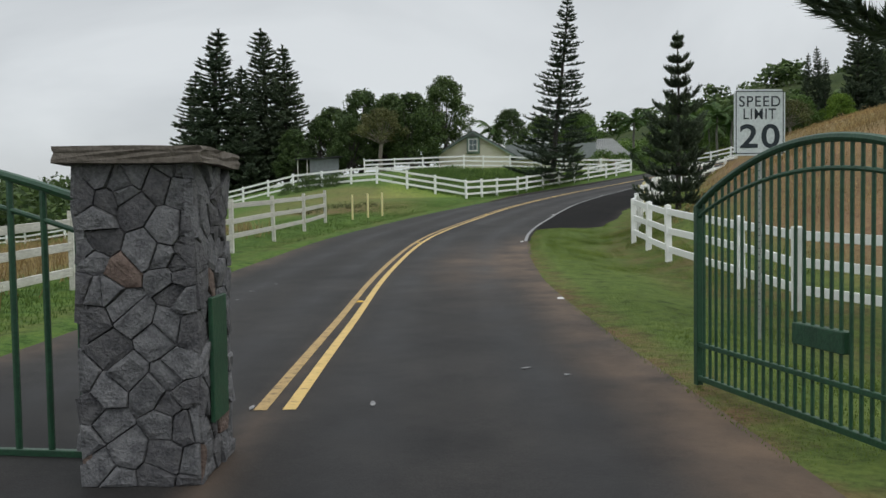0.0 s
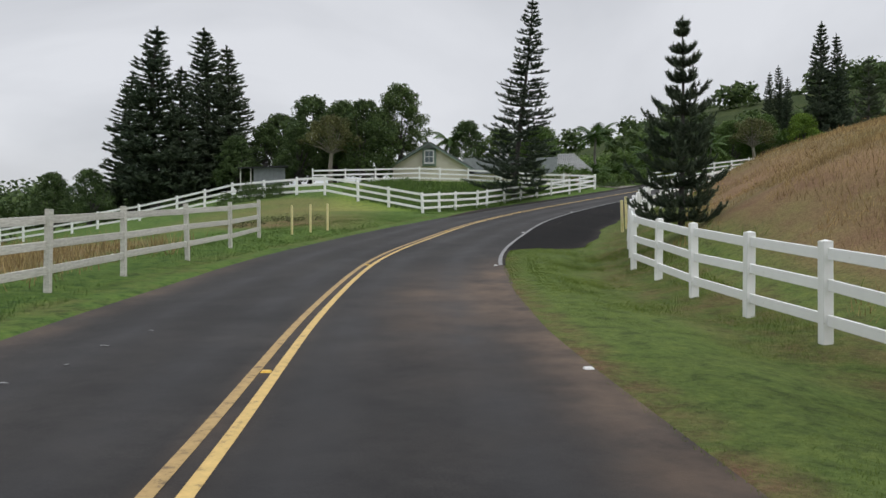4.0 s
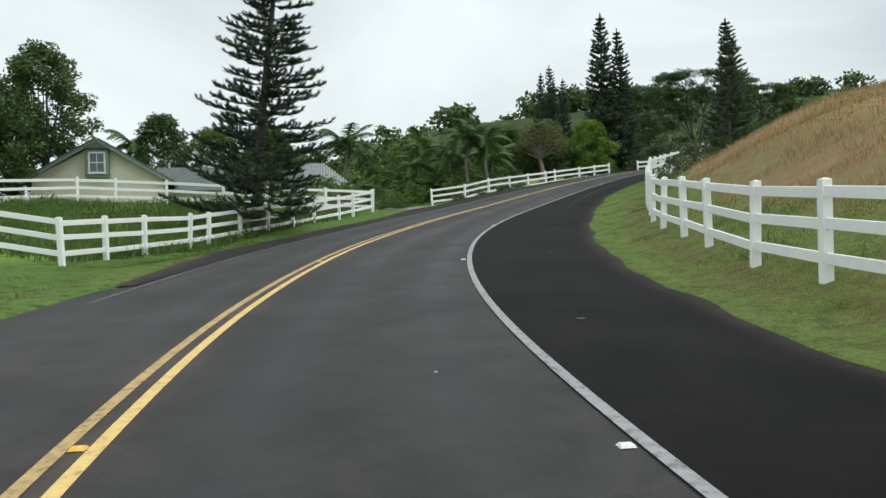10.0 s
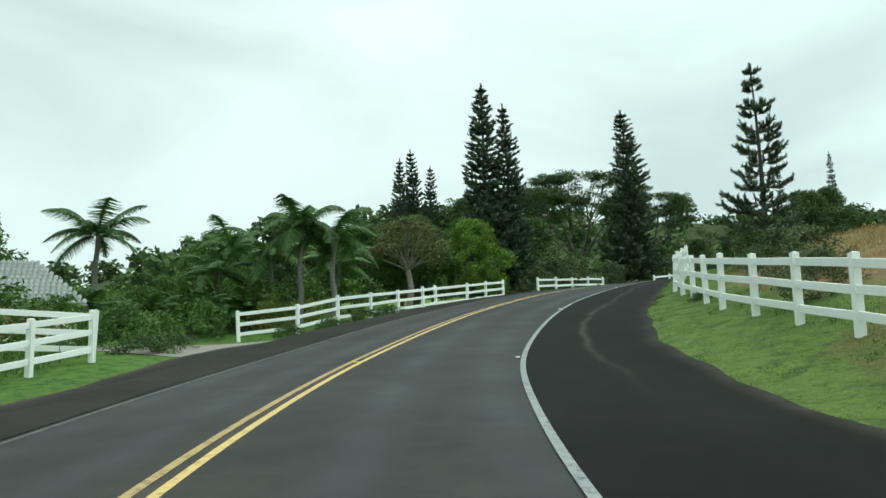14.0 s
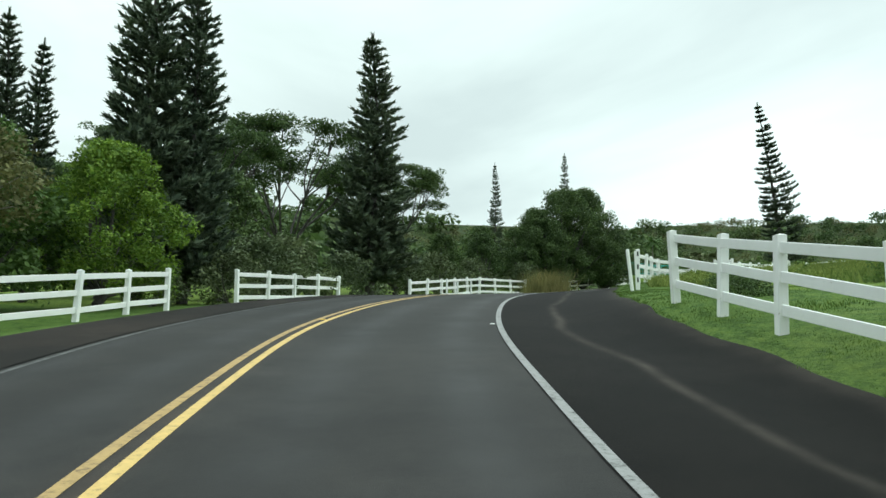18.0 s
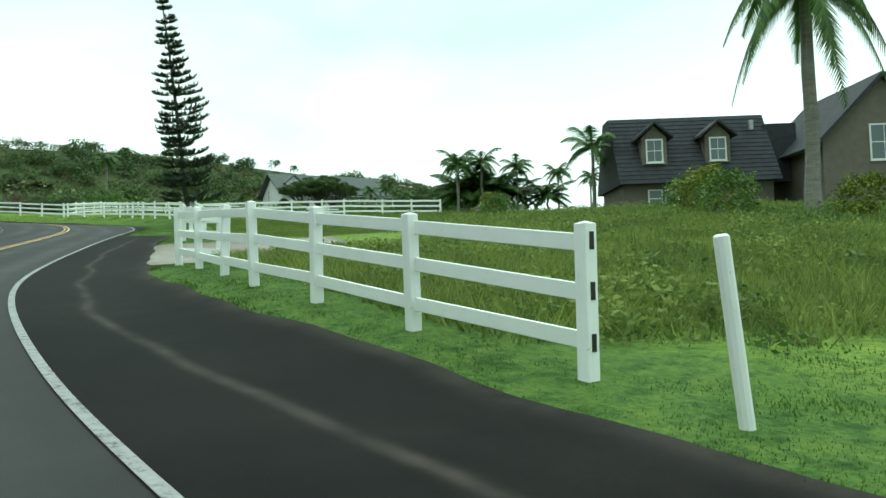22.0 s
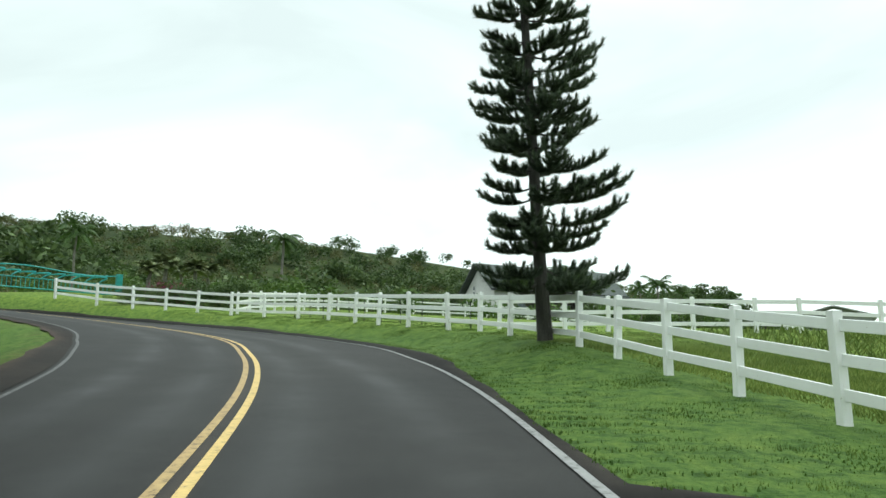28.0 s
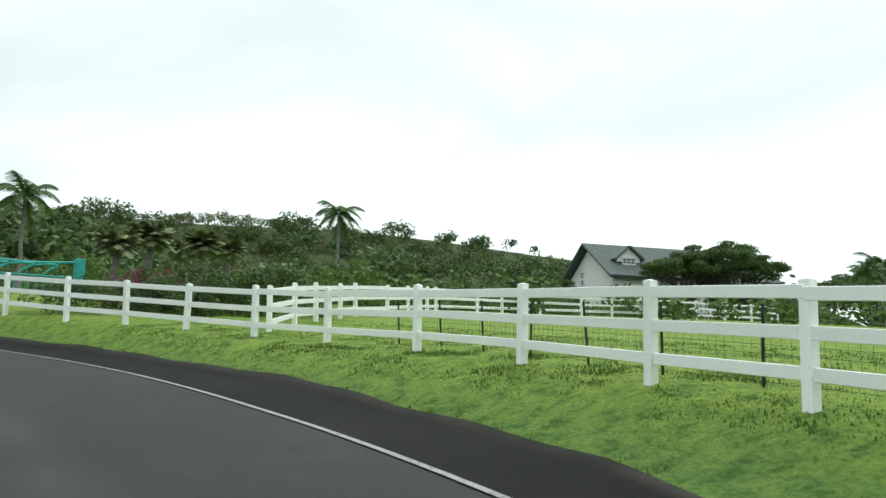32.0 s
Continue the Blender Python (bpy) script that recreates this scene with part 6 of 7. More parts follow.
# ---------------------------------------------------------------- the entrance
def pillar(cx, cy, turn):
    """A square pillar of fitted lava stones under a thick cap."""
    z0 = height(cx, cy)
    t = thing("stone_pillar", pose(cx, cy, z0, 0, 0, turn), "square lava-rock gate pillar with a thick flat cap", "pillar")
    w, h = 0.56, 1.74
    part("core", boxed(-w / 2, -w / 2, -0.3, w / 2, w / 2, h), M_MORTAR, t)
    rs = random.Random(8)
    half = w / 2 + 0.04
    for side in range(4):
        m = Matrix.Rotation(side * math.pi / 2, 4, "Z")
        seeds = []
        tries = 0
        while len(seeds) < 58 and tries < 4000:
            tries += 1
            p = Vector((rs.uniform(-half, half), rs.uniform(0, h)))
            if all(math.hypot((p.x - q.x) * 0.8, p.y - q.y) > 0.15 - 0.0022 * len(seeds) for q in seeds):
                seeds.append(p)
        for p in seeds:
            ring = [Vector(c) for c in ((-half, 0), (half, 0), (half, h), (-half, h))]
            for q in seeds:
                if q == p:
                    continue
                mid_, way = (p + q) / 2, (q - p).normalized()
                mid_ -= way * 0.002
                cut = []
                for k, c in enumerate(ring):
                    d = ring[(k + 1) % len(ring)]
                    fc, fd = (c - mid_).dot(way), (d - mid_).dot(way)
                    if fc <= 0:
                        cut.append(c)
                    if fc * fd < 0:
                        cut.append(c + (d - c) * (fc / (fc - fd)))
                ring = cut
            if len(ring) < 3:
                continue
            n = len(ring)
            c = sum(ring, Vector((0, 0))) / n
            out = rs.uniform(0.03, 0.058)
            tip, tilt = rs.uniform(-0.14, 0.14), rs.uniform(-0.14, 0.14)
            bm = bmesh.new()
            back = [bm.verts.new((v.x, -w / 2 + 0.012, v.y)) for v in ring]
            rim = [bm.verts.new((c.x + (v.x - c.x) * 0.99, -w / 2 - out * 0.8 + rs.uniform(-.004, .004), c.y + (v.y - c.y) * 0.99)) for v in ring]
            face = [bm.verts.new((c.x + (v.x - c.x) * 0.955, -w / 2 - out + tip * (v.x - c.x) + tilt * (v.y - c.y) + rs.uniform(-.004, .004), c.y + (v.y - c.y) * 0.955)) for v in ring]
            mids = [bm.verts.new((c.x + (v.x - c.x) * 0.6 + rs.uniform(-.006, .006), -w / 2 - out - rs.uniform(0.0, 0.012) + tip * 0.6 * (v.x - c.x) + tilt * 0.6 * (v.y - c.y), c.y + (v.y - c.y) * 0.6 + rs.uniform(-.006, .006))) for v in ring]
            top = bm.verts.new((c.x, -w / 2 - out - rs.uniform(0.0, 0.012), c.y))
            for a_, b_ in ((back, rim), (rim, face), (face, mids)):
                for k in range(n):
                    bm.faces.new((a_[k], a_[(k + 1) % n], b_[(k + 1) % n], b_[k]))
            for k in range(n):
                bm.faces.new((mids[k], mids[(k + 1) % n], top))
            bmesh.ops.transform(bm, matrix=m, verts=bm.verts)
            bmesh.ops.recalc_face_normals(bm, faces=bm.faces)
            part("stone", bm, M_LAVA[rs.choice((0, 0, 0, 0, 1, 1, 0, 1, 0, 1, 0, 2))], t)
    bm = boxed(-0.39, -0.39, h, 0.39, 0.39, h + 0.085)
    bmesh.ops.subdivide_edges(bm, edges=bm.edges[:], cuts=4, use_grid_fill=True)
    for v in bm.verts:
        v.co += Vector((rs.uniform(-.008, .008), rs.uniform(-.008, .008), rs.uniform(-.006, .006)))
    part("cap", bm, M_CAP, t, "thick rough brown cap stone")
    part("keypad_plate", boxed(w / 2 + 0.055, -0.17, 0.3, w / 2 + 0.08, 0.12, 1.0, 0.004), M_GREEN, t, "green steel latch plate")
    return t


pillar(-1.74, 3.12, 2)


def bar(name, a, b, r, parent, sides=6):
    bm = bmesh.new()
    tube(bm, [a, b], [r, r], sides)
    return part(name, bm, M_GREEN, parent, smooth=False)


def gate(hinge, free, ends, crown, n, round_top, label, floor=0.08, thick=0.0125, middle=True):
    """A picket gate of green steel: end posts, arched double top rail, middle and bottom rails, pickets. From its free end to the hinge."""
    f, g = Vector((*free, 0)), Vector((*hinge, 0))
    z0 = height(*free)
    yaw = math.degrees(math.atan2(g.y - f.y, g.x - f.x))
    L = (g - f).length
    t = thing("driveway_gate", pose(f.x, f.y, z0, 0, 0, yaw), label, "gate", "entrance gate leaves")
    rise = lambda x: ends - z0 + (crown - ends) * math.sin(x / L * math.pi * (1.0 if round_top else 0.5)) ** 0.85
    part("end_post", boxed(-0.028, -0.028, 0.02, 0.028, 0.028, rise(0) + 0.01, 0.005), M_GREEN, t)
    part("end_post", boxed(L - 0.028, -0.028, 0.02, L + 0.028, 0.028, rise(L), 0.005), M_GREEN, t)
    xs = np.linspace(0, L, 25)
    for drop, more, r in ((0.0, 0.0, 0.03), (0.09 if round_top else 0.2, 0.1 if round_top else 0.0, 0.017)):
        bm = bmesh.new()
        tube(bm, [(x, 0, rise(x) - drop - more * math.sin(x / L * math.pi)) for x in xs], [r] * 25, 8)
        part("top_rail", bm, M_GREEN, t)
    part("bottom_rail", boxed(0, -0.022, floor - 0.022, L, 0.022, floor + 0.022, 0.004), M_GREEN, t)
    if middle:
        part("middle_rail", boxed(0, -0.018, floor + 0.255, L, 0.018, floor + 0.29, 0.004), M_GREEN, t)
    for k in range(1, n):
        x = L * k / n
        bar("picket", (x, 0, floor), (x, 0, rise(x)), thick, t, 6)
    return t


leaf = gate((2.62, 2.35), (1.9, 5.1), 1.385, 1.8, 33, True, "open green steel picket gate with an arched top")
part("latch_box", boxed(1.22, -0.04, 0.55, 1.7, 0.04, 0.69, 0.006), M_GREEN, leaf)
gate((-4.9, 3.6), (-2.08, 3.3), 1.4, 1.95, 13, False, "closed green steel gate leaf with thin bars", 0.02, 0.02, False)


def speed_sign(x, y, z, turn):
    g = height(x, y)
    t = thing("speed_limit_sign", pose(x, y, g, 0, 0, turn), "white speed limit 20 sign on a galvanised post", "road sign")
    bm = bmesh.new()
    box(bm, -0.03, 0.0, -0.3, 0.03, 0.03, z - g - 0.05)
    part("post", bm, M_GALV, t)
    # perforations: dark discs on the solid post paint the shade of each hole
    for k in range(26):
        bm = bmesh.new()
        tube(bm, [(0, -0.0015, 0.25 + k * 0.075), (0, 0.004, 0.25 + k * 0.075)], [0.008, 0.008], 6)
        part("post_hole", bm, M_SIGNK, t)
    c = (z - g) - 0.38
    bm = boxed(-0.305, -0.012, c - 0.38, 0.305, -0.006, c + 0.38)
    bmesh.ops.bevel(bm, geom=[e for e in bm.edges if abs(e.verts[0].co.y - e.verts[1].co.y) > 0.004], offset=0.035, segments=3, affect="EDGES")
    plate = part("plate", bm, M_SIGNW, t)
    for x0, z0, x1, z1 in ((-0.285, c - 0.36, 0.285, c - 0.35), (-0.285, c + 0.35, 0.285, c + 0.36), (-0.285, c - 0.36, -0.275, c + 0.36), (0.275, c - 0.36, 0.285, c + 0.36)):
        part("border", boxed(x0, -0.0145, z0, x1, -0.0125, z1), M_SIGNK, plate)
    for text, wide, tall, zz in (("SPEED", 0.49, 0.122, c + 0.242), ("LIMIT", 0.385, 0.122, c + 0.098), ("20", 0.475, 0.276, c - 0.157)):
        cu = bpy.data.curves.new("lettering", "FONT")
        cu.body, cu.size, cu.align_x, cu.extrude, cu.space_character, cu.offset = text, 1.0, "CENTER", 0.004, 1.12, 0.016 if text == "20" else 0.003
        tmp = new("lettering", cu)
        bpy.context.view_layer.update()
        me = bpy.data.meshes.new_from_object(tmp.evaluated_get(bpy.context.evaluated_depsgraph_get()))
        bpy.data.objects.remove(tmp)
        xs, ys = [v.co.x for v in me.vertices], [v.co.y for v in me.vertices]
        fit_ = Matrix.Diagonal((wide / (max(xs) - min(xs)), tall / (max(ys) - min(ys)), 0.25, 1)) @ Matrix.Translation((-(max(xs) + min(xs)) / 2, -(max(ys) + min(ys)) / 2, 0))
        me.transform(fit_)
        part("lettering", me, M_SIGNK, plate, "dark letters " + text, at=pose(0, -0.0145, zz, 90, 0, 0))
    return t


speed_sign(3.42, 8.0, 2.74, 6)


def peg(x, y, h, mat, label, group, w=0.045, lean=(0, 0)):
    z = height(x, y)
    bm = bmesh.new()
    tube(bm, [(0, 0, -0.2), (0, 0, h * 0.5), (0, 0, h - 0.015), (0, 0, h)], [w, w, w, w * 0.6], 10)
    return tagged(part("marker_post", bm, mat, at=pose(x, y, z, *lean, 0)), label, "post", group)


for x_, y_ in ((-4.05, 36.3), (-4.58, 35.1), (-5.1, 33.8)):
    peg(x_, y_, 1.12, M_YPOST, "pale yellow marker post on the grass verge", "pale posts on the verge", 0.045)
for x_, y_ in ((8.1, 35.4), (7.75, 34.05), (7.3, 32.9)):
    peg(x_, y_, 1.2, M_YPOST, "round yellow post in front of the fence", "yellow posts at the fence", 0.056, (3, -3))
for x_, y_ in ((64.3, 94.55), (67.0, 95.4), (70.1, 96.2)):
    peg(x_, y_, 1.05, M_FENCE, "thin white post before the board fence", "thin white posts", 0.05)
peg(51.14, 80.3, 1.32, M_FENCE, "loose white post leaning beside the fence end", "", 0.055, (-6, 0))


# ---------------------------------------------------------------- houses
def prism(poly, y0, y1):
    """A solid from an outline in x and z, from y0 to y1."""
    bm = bmesh.new()
    a = [bm.verts.new((x, y0, z)) for x, z in poly]
    b = [bm.verts.new((x, y1, z)) for x, z in poly]
    n = len(poly)
    bm.faces.new(a)
    bm.faces.new(b[::-1])
    for k in range(n):
        bm.faces.new((a[(k + 1) % n], a[k], b[k], b[(k + 1) % n]))
    bmesh.ops.recalc_face_normals(bm, faces=bm.faces)
    return bm


def slab(p, q, thick, y0, y1):
    """A roof slope from the eave p to the ridge q (x, z), from y0 to y1."""
    t = Vector((q[0] - p[0], 0, q[1] - p[1])).normalized()
    n = Vector((-t.z, 0, t.x))
    n = n if n.z > 0 else -n
    return prism([p, q, (q[0] + n.x * thick, q[1] + n.z * thick), (p[0] + n.x * thick, p[1] + n.z * thick)], y0, y1)


def window(parent, w, h, at, frame_mat, bars=1, deep=0.06):
    """A window facing -y: frame, sill, glass, bars."""
    win = new("window")
    win.parent, win.matrix_basis = parent, at
    bm = bmesh.new()
    f = 0.09
    for b in ((-w / 2 - f, 0, -h / 2 - f, w / 2 + f, deep, -h / 2), (-w / 2 - f, 0, h / 2, w / 2 + f, deep, h / 2 + f),
              (-w / 2 - f, 0, -h / 2, -w / 2, deep, h / 2), (w / 2, 0, -h / 2, w / 2 + f, deep, h / 2)):
        box(bm, b[0], -b[4], b[2], b[3], -b[1], b[5])
    part("window_frame", bm, frame_mat, win)
    part("pane", boxed(-w / 2, -deep * 0.4, -h / 2, w / 2, -deep * 0.2, h / 2), M_GLASS, win)
    bm = bmesh.new()
    box(bm, -w / 2, -deep * 0.7, -0.025, w / 2, -deep * 0.3, 0.025)
    for k in range(bars):
        x = -w / 2 + w * (k + 1) / (bars + 1)
        box(bm, x - 0.015, -deep * 0.65, -h / 2, x + 0.015, -deep * 0.35, h / 2)
    part("glazing_bar", bm, frame_mat, win)
    part("window_sill", boxed(-w / 2 - 0.14, -deep * 1.8, -h / 2 - f - 0.05, w / 2 + 0.14, 0, -h / 2 - f), frame_mat, win)
    return win


def courses(parent, p, q, y0, y1, mat, n=9):
    """Rows of shingles as low steps on a roof slope."""
    for k in range(n):
        a, b = k / n, (k + 1) / n
        e, r = (p[0] + (q[0] - p[0]) * a, p[1] + (q[1] - p[1]) * a), (p[0] + (q[0] - p[0]) * b, p[1] + (q[1] - p[1]) * b)
        t = Vector((q[0] - p[0], 0, q[1] - p[1])).normalized()
        nn = Vector((-t.z, 0, t.x))
        nn = nn if nn.z > 0 else -nn
        poly = [(e[0] + nn.x * 0.155, e[1] + nn.z * 0.155), (r[0] + nn.x * 0.155, r[1] + nn.z * 0.155), (r[0] + nn.x * 0.165, r[1] + nn.z * 0.165), (e[0] + nn.x * 0.195, e[1] + nn.z * 0.195)]
        part("shingle_course", prism(poly, y0, y1), mat, parent)


def cream_house():
    g = 5.9
    t = thing("cream_house", pose(0.6, 83.0, g, 0, 0, -8), "cream stucco house with a grey-green gabled roof", "house")
    hw, ez, rz, dp = 3.7, 1.75, 4.0, 9.0
    part("wall", prism([(-hw, -0.6), (hw, -0.6), (hw, ez), (0, rz - 0.15), (-hw, ez)], 0, dp), M_CREAM, t)
    for sg in (-1, 1):
        roof = part("roof", slab((sg * (hw + 0.55), ez - 0.35), (0, rz), 0.16, -0.55, dp + 0.4), M_ROOFG, t)
        courses(roof, (sg * (hw + 0.55), ez - 0.35), (0, rz), -0.55, dp + 0.4, M_ROOFG, 8)
        part("barge_board", slab((sg * (hw + 0.6), ez - 0.47), (0, rz - 0.12), 0.14, -0.6, -0.54), M_TRIMG, t)
    bay = part("window_bay", boxed(-0.66, -0.42, 1.75, 0.66, 0.05, 3.5, 0.02), M_TRIMG, t, "sage green window box under the gable")
    window(bay, 0.78, 1.1, pose(0, -0.425, 2.65), M_TRIMW, 1)
    part("bay_roof", prism([(-0.8, 3.5), (0.8, 3.5), (0, 3.95)], -0.6, 0.1), M_ROOFG, t)
    part("wing_wall", boxed(3.0, 3.0, -0.6, 12.5, 8.0, 1.3), M_CREAM, t)
    bm = prism([(2.3, 1.15), (8.7, 1.15), (5.5, 3.0)], 0, 9.8)
    bmesh.ops.transform(bm, matrix=Matrix.Translation((2.9, 11.0, 0)) @ Matrix.Rotation(-math.pi / 2, 4, "Z"), verts=bm.verts)
    part("wing_roof", bm, M_ROOFG, t)
    part("chimney", boxed(6.2, 6.0, 1.0, 7.6, 7.0, 3.6, 0.02), M_TRIMW, t, "white boxed chimney")
    part("chimney_cap", boxed(6.0, 5.8, 3.6, 7.8, 7.2, 3.75, 0.02), M_ROOFG, t)
    return t


cream_house()


def dark_house():
    t = thing("dark_house", pose(86.35, 53.85, 14.4, 0, 0, -109), "taupe house under a steep charcoal roof with dormers", "house")
    # local x runs along the front, y away from the road
    L, ez, rz = 9.6, 1.9, 6.1
    part("wall", boxed(-L / 2 + 0.3, 0.3, -1.5, L / 2 - 0.3, 6.0, ez), M_BROWNWALL, t)
    bm = bmesh.new()
    prof = [(-0.35, ez - 0.15), (2.3, rz), (4.0, rz), (6.6, ez - 0.15)]
    a = [bm.verts.new((-L / 2, y, z)) for y, z in prof]
    b = [bm.verts.new((L / 2, y, z)) for y, z in prof]
    bm.faces.new(a[::-1])
    bm.faces.new(b)
    for k in range(4):
        bm.faces.new((a[k], a[(k + 1) % 4], b[(k + 1) % 4], b[k]))
    bmesh.ops.recalc_face_normals(bm, faces=bm.faces)
    roof = part("roof", bm, M_ROOFD, t)
    for k in range(16):
        f0, f1 = k / 16, (k + 1) / 16
        y0, z0, y1, z1 = -0.35 + 2.65 * f0, ez - 0.15 + (rz - ez + 0.15) * f0, -0.35 + 2.65 * f1, ez - 0.15 + (rz - ez + 0.15) * f1
        bm = bmesh.new()
        vs = [bm.verts.new(p) for p in ((-L / 2, y0 - 0.045, z0 + 0.01), (L / 2, y0 - 0.045, z0 + 0.01), (L / 2, y1 - 0.012, z1), (-L / 2, y1 - 0.012, z1), (-L / 2, y0, z0), (L / 2, y0, z0))]
        bm.faces.new((vs[0], vs[1], vs[2], vs[3]))
        bm.faces.new((vs[4], vs[5], vs[1], vs[0]))
        part("shingle_course", bm, M_ROOFD, roof)
    for x in (-2.55, 1.25):
        d = part("dormer", boxed(x - 0.75, 0.25, 2.9, x + 0.75, 2.2, 4.6, 0.01), M_BROWNWALL, t, "gabled roof dormer with a white window")
        window(d, 0.85, 1.25, pose(x, 0.245, 3.75), M_TRIMW, 1)
        for sg in (-1, 1):
            bm = bmesh.new()
            vs = [bm.verts.new(p) for p in ((x, -0.1, 5.35), (x + sg * 1.1, -0.1, 4.45), (x + sg * 1.1, 2.4, 4.45), (x, 2.4, 5.35),
                                            (x, -0.1, 5.5), (x + sg * 1.1, -0.1, 4.6), (x + sg * 1.1, 2.4, 4.6), (x, 2.4, 5.5))]
            for f in ((0, 1, 2, 3), (4, 5, 6, 7), (0, 1, 5, 4), (1, 2, 6, 5), (2, 3, 7, 6), (3, 0, 4, 7)):
                bm.faces.new([vs[i] for i in f])
            bmesh.ops.recalc_face_normals(bm, faces=bm.faces)
            part("dormer_roof", bm, M_ROOFD, d)
        part("dormer_gable", prism([(x - 0.75, 4.55), (x + 0.75, 4.55), (x, 5.3)], 0.25, 2.2), M_BROWNWALL, d)
    for x in (-2.6, -1.6):
        window(t, 0.7, 0.9, pose(x, 0.295, 0.9), M_TRIMW, 0)
    # gabled wing
    part("wing_wall", prism([(6.2, -1.5), (13.2, -1.5), (13.2, 3.6), (9.7, 7.0), (6.2, 3.6)], -2.5, 6.0), M_BROWNWALL, t)
    for sg in (-1, 1):
        part("wing_roof", slab((9.7 + sg * 4.1, 3.1), (9.7, 7.2), 0.2, -3.0, 6.4), M_ROOFD, t)
    part("link_roof", prism([(4.6, 1.8), (6.6, 1.8), (6.6, 5.4), (4.6, 5.4)], 1.6, 5.6), M_ROOFD, t)
    window(t, 1.5, 1.9, pose(9.7, -2.505, 3.4), M_TRIMW, 1)
    part("roof_vent", boxed(3.6, 1.2, 5.0, 3.85, 1.5, 5.6, 0.02), M_GALV, t)
    return t


dark_house()


def white_house():
    t = thing("white_house", pose(188.1, 64.4, 24.1, 0, 0, -75), "white gabled house with a grey-green roof on the slope", "house")
    part("wall", prism([(0.5, -8), (9.7, -8), (9.7, 3.2), (5.1, 6.75), (0.5, 3.2)], 0, 21), M_WHITEWALL, t).matrix_basis = pose(0.4, 0, 0, 0, 0, 90) @ Matrix.Diagonal((1, -1, 1, 1))
    for y0, y1 in ((-0.3, 5.1), (10.5, 5.1)):
        bm = bmesh.new()
        z0, z1 = 2.95, 7.05
        v = [bm.verts.new(p) for x in (-0.5, 22.2) for p in ((x, y0, z0), (x, y1, z1), (x, y1, z1 + 0.22), (x, y0, z0 + 0.22))]
        for f in ((0, 1, 2, 3), (7, 6, 5, 4), (0, 3, 7, 4), (3, 2, 6, 7), (2, 1, 5, 6), (1, 0, 4, 5)):
            bm.faces.new([v[k] for k in f])
        bmesh.ops.recalc_face_normals(bm, faces=bm.faces)
        part("roof", bm, M_ROOFG, t)
    part("fascia", boxed(-0.5, -0.36, 2.9, 22.2, -0.31, 3.2), M_ROOFD, t)
    d = part("dormer", prism([(1.75, 4.9), (4.55, 4.9), (4.55, 5.35), (3.15, 6.45), (1.75, 5.35)], 1.7, 4.6), M_TRIMW, t, "white gabled dormer")
    window(d, 1.5, 0.55, pose(3.15, 1.69, 5.0), M_TRIMW, 2)
    for sg in (-1, 1):
        part("dormer_roof", slab((3.15 + sg * 1.75, 5.05), (3.15, 6.5), 0.2, 1.3, 4.8), M_ROOFG, d)
    # gable end with its stacked small windows, and a low side roof
    for k in range(3):
        window(t, 0.55, 0.5, pose(0.39, 6.6, 2.3 + k * 0.8, 0, 0, -90), M_TRIMW, 1)
    for k in range(7):
        window(t, 1.3, 1.7, pose(2.0 + k * 2.7, 0.49, 0.7), M_TRIMW, 1)
    part("lanai_floor", boxed(9.0, -2.4, -1.2, 21.4, 0.45, -0.4), M_TRIMW, t)
    for k in range(7):
        part("lanai_post", boxed(9.2 + k * 2.0, -2.3, -0.4, 9.38 + k * 2.0, -2.12, 2.5), M_TRIMW, t)
    part("lanai_roof", slab((-2.7, 2.45), (0.4, 3.0), 0.15, -22.0, -8.8), M_ROOFG, t).matrix_basis = pose(0, 0, 0, 0, 0, 90)
    return t


white_house()
for i, (x_, y_, k_) in enumerate(((172.2, 63.4, .5), (173.0, 60.4, .55), (174.2, 57.6, .5), (184, 38, 0.9), (190, 34, 0.9))):
    tree(TREE_UMBD, x_, y_, k_, "dark flat-crowned tree beside the white house", i * 60, ((27.6, 28.7, 27.9)[i] - height(x_, y_)) / 10 if i < 3 else k_)
for i, (x_, y_, k_) in enumerate(((174, 66, .5), (178, 72, .6), (182, 76, .7), (168, 44, .6))):
    tree(TREE_DARK, x_, y_, k_, "dark tree on the slope below the white house", i * 60)


def shed():
    t = thing("shed", pose(-14.2, 76.4, height(-14.2, 76.4), 0, 0, 10), "small grey shed with a low lean-to roof", "shed")
    part("wall", boxed(-1.2, 0, -0.3, 1.6, 2.4, 1.9), simple("shed_boards", (0.16, 0.18, 0.19), (0.25, 0.27, 0.28), 3.0, 0.85), t)
    part("roof", prism([(-2.6, 1.75), (1.9, 2.0), (1.9, 2.08), (-2.6, 1.83)], -0.4, 2.8), M_ROOFD, t)
    for x in (-2.4, -1.5):
        part("post", boxed(x, 0, -0.3, x + 0.1, 0.1, 1.8), M_OLDWOOD, t)
    return t


shed()


for i, (x_, y_, k_) in enumerate(((137.6, 100.2, 1.1), (137.9, 98.6, 1.0), (137.4, 97.0, 1.25), (138.3, 95.6, 1.2), (139.4, 94.2, 1.5), (140.4, 93.2, 1.7), (139.9, 96.6, 1.6))):
    tree(SHRUB_D, x_, y_, k_, "dense dark shrub close behind the white fence", i * 50, category="bush", name="bush")
for i, (x_, y_) in enumerate(((138.9, 98.3), (138.8, 97.2))):
    tree(SHRUB_PINK, x_, y_, 1.35, "shrub topped with magenta blossom behind the fence", i * 80, category="bush", name="flowering_bush")


